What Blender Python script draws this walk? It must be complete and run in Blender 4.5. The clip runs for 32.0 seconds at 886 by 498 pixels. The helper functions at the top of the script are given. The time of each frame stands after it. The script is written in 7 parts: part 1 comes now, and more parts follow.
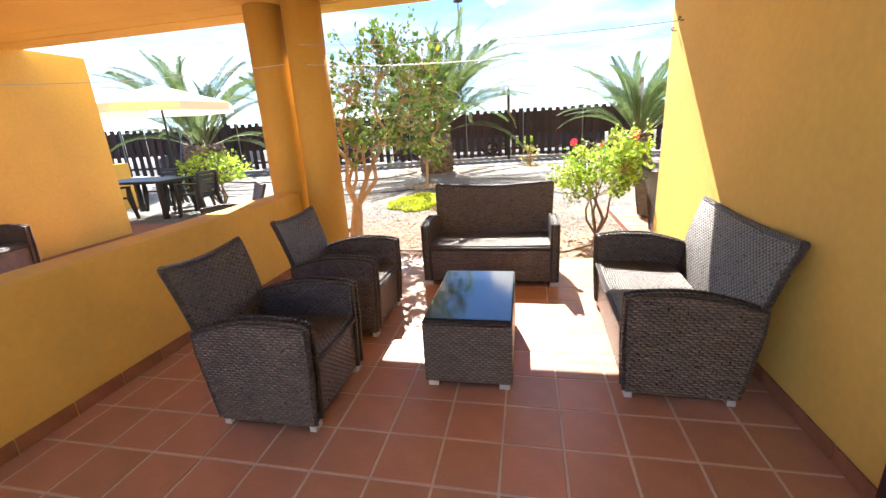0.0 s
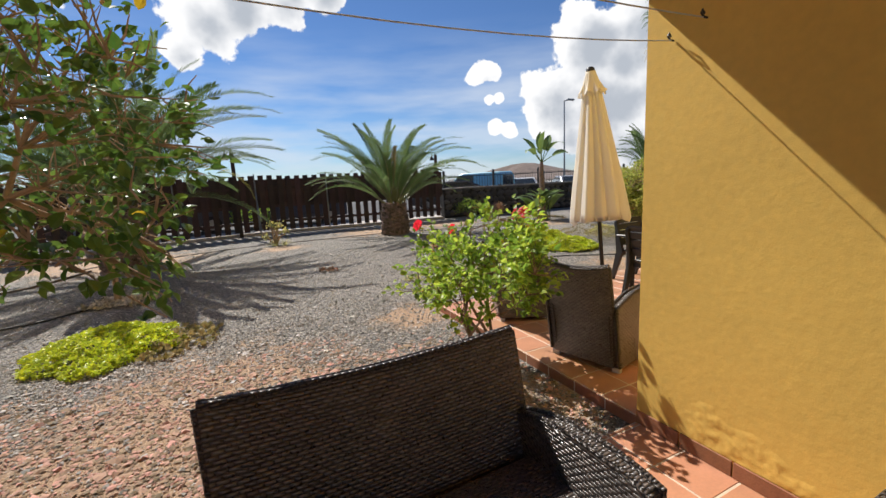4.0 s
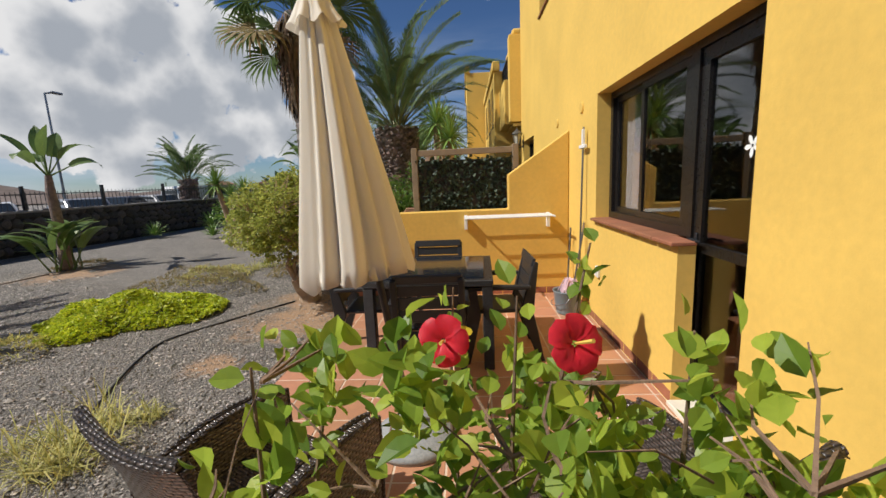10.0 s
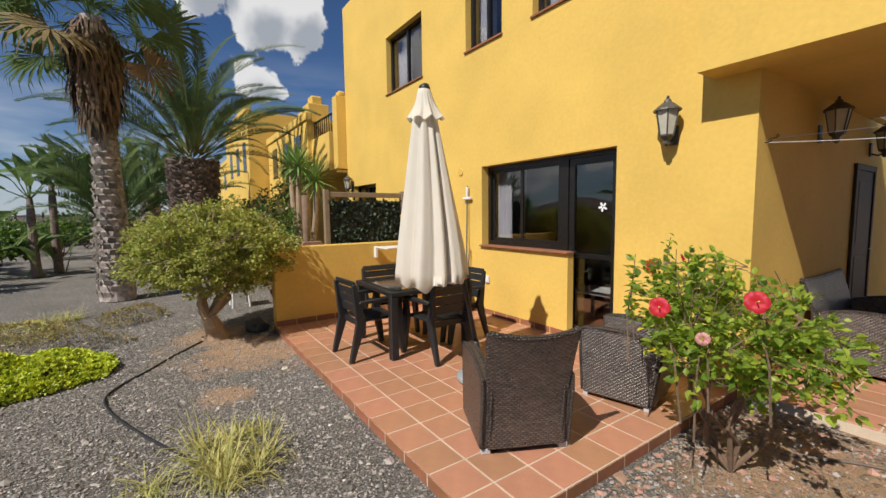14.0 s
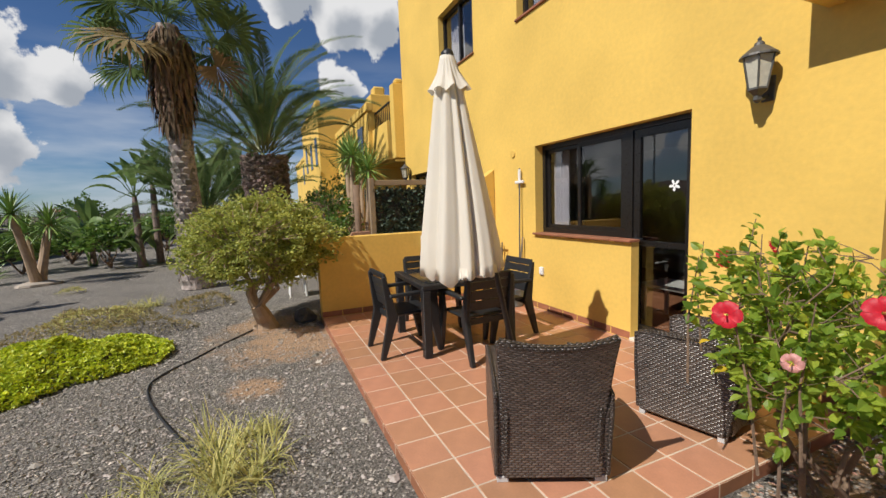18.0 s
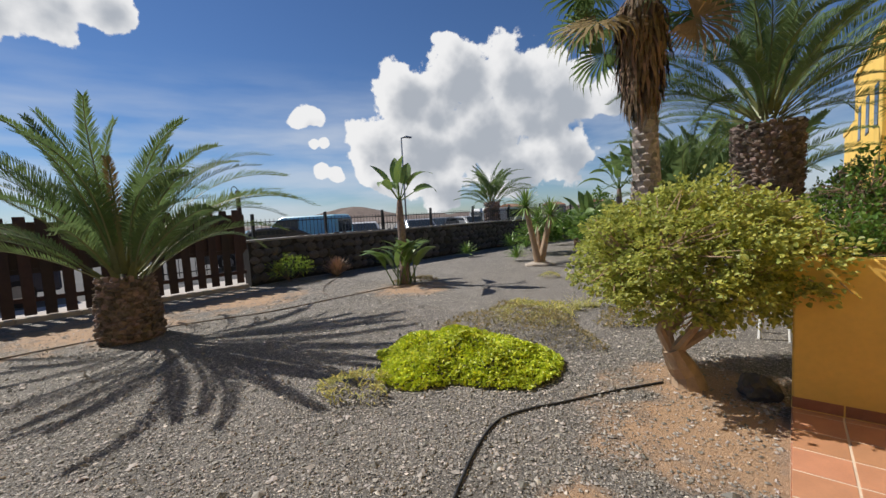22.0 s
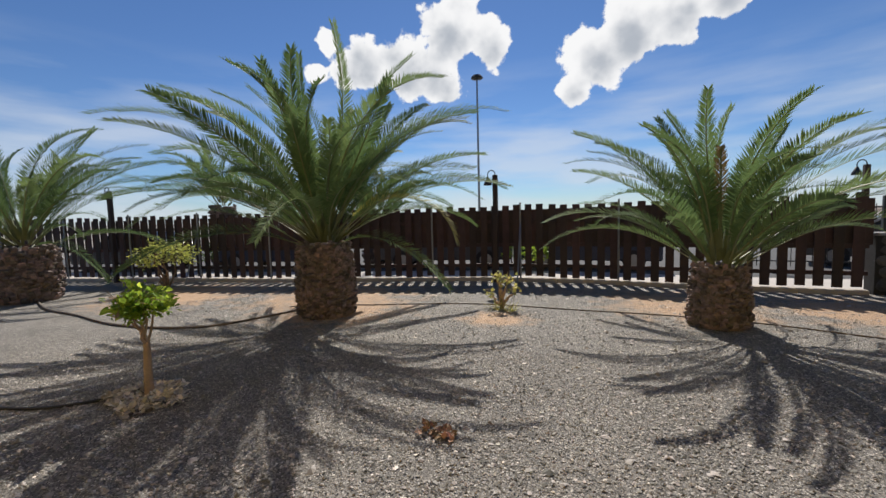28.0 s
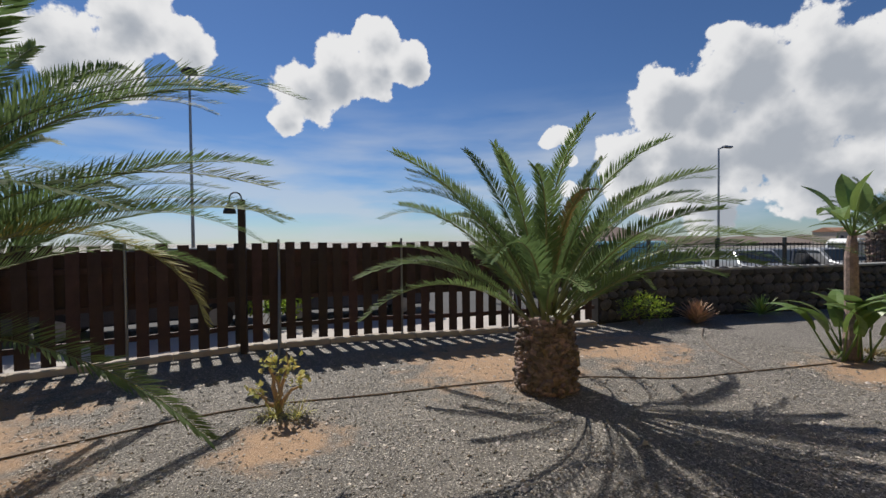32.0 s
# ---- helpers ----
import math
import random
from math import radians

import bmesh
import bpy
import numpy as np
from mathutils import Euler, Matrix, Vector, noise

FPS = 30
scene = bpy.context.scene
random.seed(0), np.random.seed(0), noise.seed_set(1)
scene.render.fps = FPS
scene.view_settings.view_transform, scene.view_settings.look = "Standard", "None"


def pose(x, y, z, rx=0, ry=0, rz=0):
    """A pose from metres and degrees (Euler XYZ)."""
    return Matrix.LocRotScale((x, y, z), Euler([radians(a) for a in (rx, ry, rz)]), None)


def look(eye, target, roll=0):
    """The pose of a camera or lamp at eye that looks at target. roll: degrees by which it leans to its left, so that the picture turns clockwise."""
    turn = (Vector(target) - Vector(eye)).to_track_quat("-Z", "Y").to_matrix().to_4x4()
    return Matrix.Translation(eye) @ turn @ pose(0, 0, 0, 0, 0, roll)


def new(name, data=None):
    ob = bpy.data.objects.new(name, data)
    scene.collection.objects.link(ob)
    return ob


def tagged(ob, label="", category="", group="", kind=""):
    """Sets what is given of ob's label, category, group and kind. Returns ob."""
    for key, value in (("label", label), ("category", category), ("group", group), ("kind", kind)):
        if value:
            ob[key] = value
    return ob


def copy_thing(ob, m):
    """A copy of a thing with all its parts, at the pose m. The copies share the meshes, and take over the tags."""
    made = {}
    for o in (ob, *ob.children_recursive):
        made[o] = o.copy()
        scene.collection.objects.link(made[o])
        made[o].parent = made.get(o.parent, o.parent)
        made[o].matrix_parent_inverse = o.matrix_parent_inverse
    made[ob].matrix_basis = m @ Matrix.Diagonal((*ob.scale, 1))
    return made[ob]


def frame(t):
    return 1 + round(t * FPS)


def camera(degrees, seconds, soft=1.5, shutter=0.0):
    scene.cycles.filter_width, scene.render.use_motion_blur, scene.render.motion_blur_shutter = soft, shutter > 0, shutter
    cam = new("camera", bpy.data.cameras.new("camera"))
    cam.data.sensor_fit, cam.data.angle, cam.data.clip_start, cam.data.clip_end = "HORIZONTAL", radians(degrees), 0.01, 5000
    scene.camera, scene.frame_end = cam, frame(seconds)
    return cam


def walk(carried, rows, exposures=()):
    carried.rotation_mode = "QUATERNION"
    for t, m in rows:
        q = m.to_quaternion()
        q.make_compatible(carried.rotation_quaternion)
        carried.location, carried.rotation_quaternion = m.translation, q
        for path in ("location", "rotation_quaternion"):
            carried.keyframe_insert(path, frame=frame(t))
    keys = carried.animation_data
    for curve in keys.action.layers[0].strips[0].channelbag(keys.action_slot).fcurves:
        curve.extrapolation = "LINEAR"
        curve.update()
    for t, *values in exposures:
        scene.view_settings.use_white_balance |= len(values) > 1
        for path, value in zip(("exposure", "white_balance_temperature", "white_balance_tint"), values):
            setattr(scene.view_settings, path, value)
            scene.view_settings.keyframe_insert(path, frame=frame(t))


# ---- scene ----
cam = camera(94.3, 32.0, soft=1.5)
PATH = [
    (0.0, 0.009, 0.016, 1.448, 12.05, -16.63, -3.26),
    (0.5, -0.259, 0.300, 1.428, 5.24, -15.28, -3.39),
    (1.0, -0.456, 0.630, 1.444, -2.41, -14.25, -3.08),
    (1.5, -0.605, 0.982, 1.438, -9.12, -13.49, -2.78),
    (2.0, -0.675, 1.382, 1.454, -14.59, -12.77, -2.54),
    (2.5, -0.656, 1.835, 1.463, -18.42, -12.02, -2.63),
    (3.0, -0.712, 2.249, 1.466, -21.06, -11.12, -2.85),
    (3.5, -0.774, 2.568, 1.505, -23.38, -10.30, -2.94),
    (4.0, -0.735, 2.880, 1.506, -25.94, -9.43, -2.88),
    (4.5, -0.660, 3.180, 1.519, -28.08, -8.63, -2.55),
    (6.5, 0.105, 3.874, 1.575, -25.78, -5.83, -2.62),
    (7.0, 0.380, 4.127, 1.548, -29.04, -6.83, -3.03),
    (7.5, 0.587, 4.386, 1.569, -35.66, -8.08, -3.31),
    (8.0, 0.778, 4.675, 1.581, -44.53, -9.09, -3.53),
    (8.5, 0.832, 4.869, 1.584, -54.42, -9.56, -3.58),
    (9.0, 0.706, 5.063, 1.546, -64.96, -9.67, -3.46),
    (9.5, 0.616, 5.355, 1.521, -75.94, -9.57, -3.10),
    (10.0, 0.599, 5.742, 1.515, -86.43, -9.47, -2.58),
    (10.5, 0.507, 6.091, 1.518, -95.32, -9.50, -2.18),
    (11.0, 0.366, 6.510, 1.585, -102.78, -9.60, -2.33),
    (11.5, 0.396, 6.968, 1.549, -109.76, -9.24, -2.37),
    (12.0, 0.422, 7.316, 1.553, -116.63, -8.10, -1.27),
    (12.5, 0.327, 7.665, 1.569, -122.76, -6.64, -0.36),
    (13.0, 0.111, 7.997, 1.567, -125.94, -5.87, -0.56),
    (13.5, -0.037, 8.284, 1.557, -126.14, -5.41, -0.62),
    (14.0, -0.107, 8.533, 1.575, -124.20, -5.03, -0.73),
    (14.5, -0.103, 8.664, 1.658, -121.61, -4.93, -1.30),
    (16.5, -0.112, 8.779, 1.526, -119.83, -4.40, -0.40),
    (17.0, -0.098, 8.604, 1.545, -120.04, -5.48, -1.05),
    (17.5, -0.053, 8.279, 1.550, -118.41, -6.12, -1.65),
    (18.0, 0.051, 7.973, 1.524, -113.62, -6.23, -2.21),
    (18.5, 0.245, 7.663, 1.529, -105.43, -5.79, -2.61),
    (19.0, 0.386, 7.495, 1.522, -95.18, -5.18, -2.77),
    (19.5, 0.533, 7.286, 1.546, -84.51, -4.65, -2.76),
    (20.0, 0.709, 7.183, 1.549, -74.94, -4.40, -2.76),
    (20.5, 1.027, 7.190, 1.518, -67.13, -4.25, -2.83),
    (21.0, 1.327, 7.230, 1.526, -61.04, -4.45, -3.03),
    (21.5, 1.711, 7.265, 1.528, -55.49, -4.61, -3.22),
    (22.0, 2.003, 7.307, 1.567, -49.45, -4.68, -3.12),
    (22.5, 2.200, 7.376, 1.578, -42.03, -4.35, -2.70),
    (23.0, 2.300, 7.474, 1.608, -33.42, -3.86, -2.08),
    (23.5, 2.439, 7.598, 1.644, -23.88, -3.31, -1.50),
    (24.0, 2.513, 7.655, 1.638, -14.58, -2.98, -1.14),
    (24.5, 2.474, 7.702, 1.642, -6.55, -2.98, -0.87),
    (25.0, 2.418, 7.737, 1.650, 0.04, -3.19, -0.68),
    (25.5, 2.364, 7.733, 1.649, 5.43, -3.27, -0.70),
    (26.0, 2.309, 7.739, 1.650, 10.00, -3.17, -0.83),
    (26.5, 2.261, 7.759, 1.658, 13.92, -3.15, -0.92),
    (28.5, 1.818, 7.662, 1.740, 22.07, -5.24, -1.73),
    (29.0, 1.739, 7.914, 1.709, 21.80, -6.10, -2.03),
    (29.5, 1.629, 8.253, 1.693, 20.45, -6.80, -2.29),
    (30.0, 1.433, 8.649, 1.687, 18.12, -7.05, -2.47),
    (30.5, 1.260, 8.965, 1.745, 12.62, -6.12, -2.45),
    (31.0, 1.073, 9.370, 1.855, 3.21, -3.47, -1.59),
    (31.5, 0.860, 9.720, 1.937, -7.35, -1.74, -0.92),
    (32.0, 0.589, 10.088, 1.985, -16.79, -1.14, -0.66),
]


def gaze(x, y, z, yaw, pitch, roll):
    a, b = radians(yaw), radians(pitch)
    way = Vector((-math.sin(a) * math.cos(b), math.cos(a) * math.cos(b), math.sin(b)))
    return look((x, y, z), Vector((x, y, z)) + way, roll)


EXPOSURES = [(0.0, 2.15), (0.6, 2.0), (1.2, 1.75), (2.0, 1.25), (3.0, 0.72), (4.2, 0.38), (8.0, 0.06), (12.0, -0.05), (21.0, 0.08), (22.0, 0.14), (25.0, 0.16), (29.0, 0.32), (30.5, 0.38), (31.2, 0.30), (32.0, 0.04)]
walk(cam, [(r[0], gaze(*r[1:])) for r in PATH], EXPOSURES)

# ---- daylight ----
SUN_EL, SUN_AZ = 46.0, -16.0          # elevation; degrees from +y towards +x
sun_way = Vector((math.sin(radians(SUN_AZ)) * math.cos(radians(SUN_EL)),
                  math.cos(radians(SUN_AZ)) * math.cos(radians(SUN_EL)), math.sin(radians(SUN_EL))))
sun_data = bpy.data.lights.new("sun", "SUN")
sun_data.energy, sun_data.angle, sun_data.color = 5.0, radians(0.55), (1.0, 0.95, 0.87)
sun = new("sun", sun_data)
sun.matrix_world = look(sun_way * 60, (0, 0, 0))

world = bpy.data.worlds.new("world")
scene.world = world
world.use_nodes = True


def build_sky():
    nt = world.node_tree
    N, L = nt.nodes, nt.links
    N.clear()
    out, bg = N.new("ShaderNodeOutputWorld"), N.new("ShaderNodeBackground")
    sky = N.new("ShaderNodeTexSky")
    sky.sky_type, sky.sun_disc = "NISHITA", False
    sky.sun_elevation, sky.sun_rotation = radians(SUN_EL), radians(SUN_AZ)
    sky.air_density, sky.dust_density, sky.ozone_density = 1.0, 0.05, 3.5
    bg.inputs["Strength"].default_value = 0.062
    co = N.new("ShaderNodeTexCoord")
    def math_node(op, a, b=None, c=None):
        m = N.new("ShaderNodeMath")
        m.operation = op
        for i, v in enumerate((a, b, c)):
            if v is None:
                continue
            if isinstance(v, (int, float)):
                m.inputs[i].default_value = v
            else:
                L.new(v, m.inputs[i])
        return m.outputs[0]

    # cumulus clouds: puffs (azimuth from +y to +x, elevation, radius, in degrees), lit from the sun side
    lift = N.new("ShaderNodeVectorMath")
    lift.operation = "ADD"
    L.new(co.outputs["Generated"], lift.inputs[0])
    lift.inputs[1].default_value = tuple(sun_way * 0.035)

    def density(vec, rough):
        body = None
        for az, el, r in CLOUDS:
            a, e = radians(az), radians(el)
            d = N.new("ShaderNodeVectorMath")
            d.operation = "DISTANCE"
            L.new(vec, d.inputs[0])
            d.inputs[1].default_value = (math.sin(a) * math.cos(e), math.cos(a) * math.cos(e), math.sin(e))
            v = math_node("MULTIPLY_ADD", d.outputs["Value"], -1.0 / radians(r), 1.0)
            body = v if body is None else math_node("SMOOTH_MAX", body, v, 0.34)
        n = N.new("ShaderNodeTexNoise")
        n.inputs["Scale"].default_value, n.inputs["Detail"].default_value, n.inputs["Roughness"].default_value = 15.0, 12.0, 0.62
        L.new(vec, n.inputs["Vector"])
        w = N.new("ShaderNodeTexNoise")
        w.inputs["Scale"].default_value, w.inputs["Detail"].default_value = 5.0, 4.0
        L.new(vec, w.inputs["Vector"])
        e1 = math_node("MULTIPLY_ADD", n.outputs["Fac"], 1.25 * rough, -0.62 * rough)
        e2 = math_node("MULTIPLY_ADD", w.outputs["Fac"], 0.7, -0.35)
        bil = N.new("ShaderNodeTexVoronoi")
        bil.feature = "SMOOTH_F1"
        bil.inputs["Scale"].default_value, bil.inputs["Detail"].default_value, bil.inputs["Smoothness"].default_value = 17.0, 2.0, 0.6
        L.new(vec, bil.inputs["Vector"])
        e3 = math_node("MULTIPLY_ADD", bil.outputs["Distance"], -0.40, 0.36)
        return math_node("ADD", math_node("MINIMUM", body, 0.9), math_node("ADD", e3, math_node("ADD", e1, e2)))

    dense = density(co.outputs["Generated"], 1.0)
    above = density(lift.outputs["Vector"], 0.45)
    cover = N.new("ShaderNodeMapRange")
    cover.interpolation_type = "SMOOTHSTEP"
    cover.inputs["From Min"].default_value, cover.inputs["From Max"].default_value = 0.16, 0.28
    L.new(dense, cover.inputs["Value"])
    # thin veil low over the sea
    sep = N.new("ShaderNodeSeparateXYZ")
    L.new(co.outputs["Generated"], sep.inputs[0])
    nv = N.new("ShaderNodeTexNoise")
    mp = N.new("ShaderNodeMapping")
    mp.inputs["Scale"].default_value = (2.0, 2.0, 11.0)
    L.new(co.outputs["Generated"], mp.inputs["Vector"])
    L.new(mp.outputs["Vector"], nv.inputs["Vector"])
    nv.inputs["Scale"].default_value, nv.inputs["Detail"].default_value = 1.6, 8.0
    low = N.new("ShaderNodeMapRange")
    low.inputs["From Min"].default_value, low.inputs["From Max"].default_value = 0.34, 0.10
    L.new(sep.outputs["Z"], low.inputs["Value"])
    veil = math_node("MULTIPLY", math_node("MULTIPLY_ADD", nv.outputs["Fac"], 3.0, -1.2), low.outputs["Result"])
    veil_c = N.new("ShaderNodeClamp")
    L.new(veil, veil_c.inputs["Value"])
    veil_c.inputs["Max"].default_value = 0.6
    # shading inside the clouds: bright tops, grey hearts
    heart = N.new("ShaderNodeMapRange")
    heart.interpolation_type = "SMOOTHSTEP"
    heart.inputs["From Min"].default_value, heart.inputs["From Max"].default_value = 0.12, 0.80
    heart.inputs["To Min"].default_value, heart.inputs["To Max"].default_value = 0.0, 1.0
    L.new(above, heart.inputs["Value"])
    tone = N.new("ShaderNodeMix")
    tone.data_type = "RGBA"
    tone.inputs["A"].default_value, tone.inputs["B"].default_value = (12.6, 12.6, 12.7, 1), (6.0, 6.5, 7.3, 1)
    L.new(heart.outputs["Result"], tone.inputs["Factor"])
    m1 = N.new("ShaderNodeMix")
    m1.data_type = "RGBA"
    L.new(veil_c.outputs["Result"], m1.inputs["Factor"])
    deep = N.new("ShaderNodeMapRange")
    deep.inputs["From Min"].default_value, deep.inputs["From Max"].default_value = 0.0, 0.35
    L.new(sep.outputs["Z"], deep.inputs["Value"])
    air = N.new("ShaderNodeMix")
    air.data_type = "RGBA"
    air.inputs["A"].default_value, air.inputs["B"].default_value = (0.78, 0.95, 1.20, 1), (0.68, 0.86, 1.12, 1)
    L.new(deep.outputs["Result"], air.inputs["Factor"])
    blue = N.new("ShaderNodeMix")
    blue.data_type, blue.blend_type = "RGBA", "MULTIPLY"
    blue.inputs["Factor"].default_value = 1.0
    L.new(sky.outputs["Color"], blue.inputs["A"])
    L.new(air.outputs["Result"], blue.inputs["B"])
    L.new(blue.outputs["Result"], m1.inputs["A"])
    m1.inputs["B"].default_value = (8.6, 9.4, 10.6, 1)
    m2 = N.new("ShaderNodeMix")
    m2.data_type = "RGBA"
    L.new(cover.outputs["Result"], m2.inputs["Factor"])
    L.new(m1.outputs["Result"], m2.inputs["A"])
    L.new(tone.outputs["Result"], m2.inputs["B"])
    L.new(m2.outputs["Result"], bg.inputs["Color"])
    L.new(bg.outputs["Background"], out.inputs["Surface"])


# puffs of each cloud: azimuth from +y to +x, elevation, radius
CLOUD_WEST = [(-31.2, 19.3, 4.6), (-25.2, 19.7, 5.2), (-19.2, 22.8, 5.0), (-14.3, 22.4, 4.2), (-21.4, 18.3, 4.2), (-18.0, 26.5, 2.8), (-37.7, 18.1, 1.6), (-35.8, 21.8, 1.6)]
CLOUD_SUN = [(-1.2, 18.6, 4.6), (3.0, 20.9, 4.5), (8.0, 25.7, 3.0), (12.1, 22.8, 3.1), (7.6, 21.4, 3.6), (-3.6, 15.9, 2.7)]
CLOUD_SMALL = [(31.5, 13.2, 1.8), (33.4, 13.3, 1.6), (33.1, 10.2, 0.9), (34.3, 10.25, 0.9), (33.6, 6.7, 1.3), (35.6, 6.2, 1.3), (39.8, 5.8, 1.7)]
CLOUD_BIG = [(40.7, 9.7, 4.2), (45.1, 16.1, 4.8), (52.1, 17.7, 5.8), (59.6, 17.9, 5.6), (65.2, 14.5, 6.6), (54.8, 10.7, 7.0), (46.7, 9.0, 6.2), (42.4, 5.4, 3.2),
             (49.8, 4.2, 4.2), (72.2, 13.6, 3.8), (59.2, 5.5, 6.1), (66.5, 7.0, 5.0), (48.7, 14.0, 3.6), (61.1, 12.8, 3.6)]
CLOUD_EAST = [(100.2, 15.8, 3.2), (94.7, 25.3, 3.8), (101.0, 22.7, 3.6), (105.9, 22.5, 3.7)]
CLOUDS = CLOUD_WEST + CLOUD_SUN + CLOUD_SMALL + CLOUD_BIG + CLOUD_EAST
build_sky()

# ---- materials ----
MATS = {}


def material(name, base, rough=0.6, metal=0.0, vary=0.25, scale=8.0, fine=90.0, bump=0.15, bump_scale=None, rand=0.0,
             tint=None, spec=0.5, coords="Object", translucent=0.0, pattern=None, island=False):
    """A surface with colour variation at two scales, fine relief and, where asked, a change from piece to piece."""
    mat = bpy.data.materials.new(name)
    mat.use_nodes = True
    nt = mat.node_tree
    N, L = nt.nodes, nt.links
    bsdf = N["Principled BSDF"]
    bsdf.inputs["Roughness"].default_value, bsdf.inputs["Metallic"].default_value = rough, metal
    bsdf.inputs["Specular IOR Level"].default_value = spec
    co = N.new("ShaderNodeTexCoord")
    big, small = N.new("ShaderNodeTexNoise"), N.new("ShaderNodeTexNoise")
    big.inputs["Scale"].default_value, big.inputs["Detail"].default_value = scale, 5.0
    small.inputs["Scale"].default_value, small.inputs["Detail"].default_value = fine, 3.0
    for n in (big, small):
        L.new(co.outputs[coords], n.inputs["Vector"])
    both = N.new("ShaderNodeMath")
    both.operation = "MULTIPLY_ADD"
    L.new(big.outputs["Fac"], both.inputs[0])
    both.inputs[1].default_value = 0.65
    part2 = N.new("ShaderNodeMath")
    part2.operation = "MULTIPLY"
    L.new(small.outputs["Fac"], part2.inputs[0])
    part2.inputs[1].default_value = 0.35
    L.new(part2.outputs[0], both.inputs[2])
    ramp = N.new("ShaderNodeMapRange")
    ramp.inputs["From Min"].default_value, ramp.inputs["From Max"].default_value = 0.3, 0.7
    L.new(both.outputs[0], ramp.inputs["Value"])
    mix = N.new("ShaderNodeMix")
    mix.data_type = "RGBA"
    lo = [c * (1 - vary) for c in base]
    hi = tint if tint else [min(1.0, c * (1 + vary * 0.8)) for c in base]
    mix.inputs["A"].default_value, mix.inputs["B"].default_value = (*lo, 1), (*hi, 1)
    L.new(ramp.outputs["Result"], mix.inputs["Factor"])
    colour = mix.outputs["Result"]
    if rand or island:
        hsv = N.new("ShaderNodeHueSaturation")
        if island:
            src = N.new("ShaderNodeNewGeometry").outputs["Random Per Island"]
        else:
            src = N.new("ShaderNodeObjectInfo").outputs["Random"]
        mr = N.new("ShaderNodeMapRange")
        mr.inputs["To Min"].default_value, mr.inputs["To Max"].default_value = 1 - rand, 1 + rand
        L.new(src, mr.inputs["Value"])
        L.new(mr.outputs["Result"], hsv.inputs["Value"])
        mh = N.new("ShaderNodeMapRange")
        mh.inputs["To Min"].default_value, mh.inputs["To Max"].default_value = 0.5 + rand * 0.06, 0.5 - rand * 0.06
        L.new(src, mh.inputs["Value"])
        L.new(mh.outputs["Result"], hsv.inputs["Hue"])
        L.new(colour, hsv.inputs["Color"])
        colour = hsv.outputs["Color"]
    if pattern:
        colour = pattern(N, L, co, colour, bsdf)
    L.new(colour, bsdf.inputs["Base Color"])
    rr = N.new("ShaderNodeMapRange")
    rr.inputs["To Min"].default_value, rr.inputs["To Max"].default_value = max(0.02, rough - 0.1), min(1.0, rough + 0.1)
    L.new(small.outputs["Fac"], rr.inputs["Value"])
    L.new(rr.outputs["Result"], bsdf.inputs["Roughness"])
    if bump and not bsdf.inputs["Normal"].is_linked:
        b = N.new("ShaderNodeBump")
        b.inputs["Strength"].default_value = bump
        b.inputs["Distance"].default_value = 0.01
        src = small
        if bump_scale:
            src = N.new("ShaderNodeTexNoise")
            coarse, close = bump_scale if isinstance(bump_scale, tuple) else (bump_scale, bump_scale * 3)
            src.inputs["Scale"].default_value, src.inputs["Detail"].default_value = coarse, 4.0
            L.new(co.outputs[coords], src.inputs["Vector"])
            tiny = N.new("ShaderNodeTexNoise")
            tiny.inputs["Scale"].default_value, tiny.inputs["Detail"].default_value = close, 3.0
            L.new(co.outputs[coords], tiny.inputs["Vector"])
            both2 = N.new("ShaderNodeMath")
            both2.operation = "MULTIPLY_ADD"
            L.new(tiny.outputs["Fac"], both2.inputs[0])
            both2.inputs[1].default_value = 0.35
            L.new(src.outputs["Fac"], both2.inputs[2])
            L.new(both2.outputs[0], b.inputs["Height"])
        else:
            L.new(src.outputs["Fac"], b.inputs["Height"])
        L.new(b.outputs["Normal"], bsdf.inputs["Normal"])
    if translucent:
        tr = N.new("ShaderNodeBsdfTranslucent")
        sh = N.new("ShaderNodeMixShader")
        sh.inputs["Fac"].default_value = translucent
        L.new(colour, tr.inputs["Color"])
        L.new(bsdf.outputs["BSDF"], sh.inputs[1])
        L.new(tr.outputs["BSDF"], sh.inputs[2])
        L.new(sh.outputs["Shader"], N["Material Output"].inputs["Surface"])
    MATS[name] = mat
    return mat


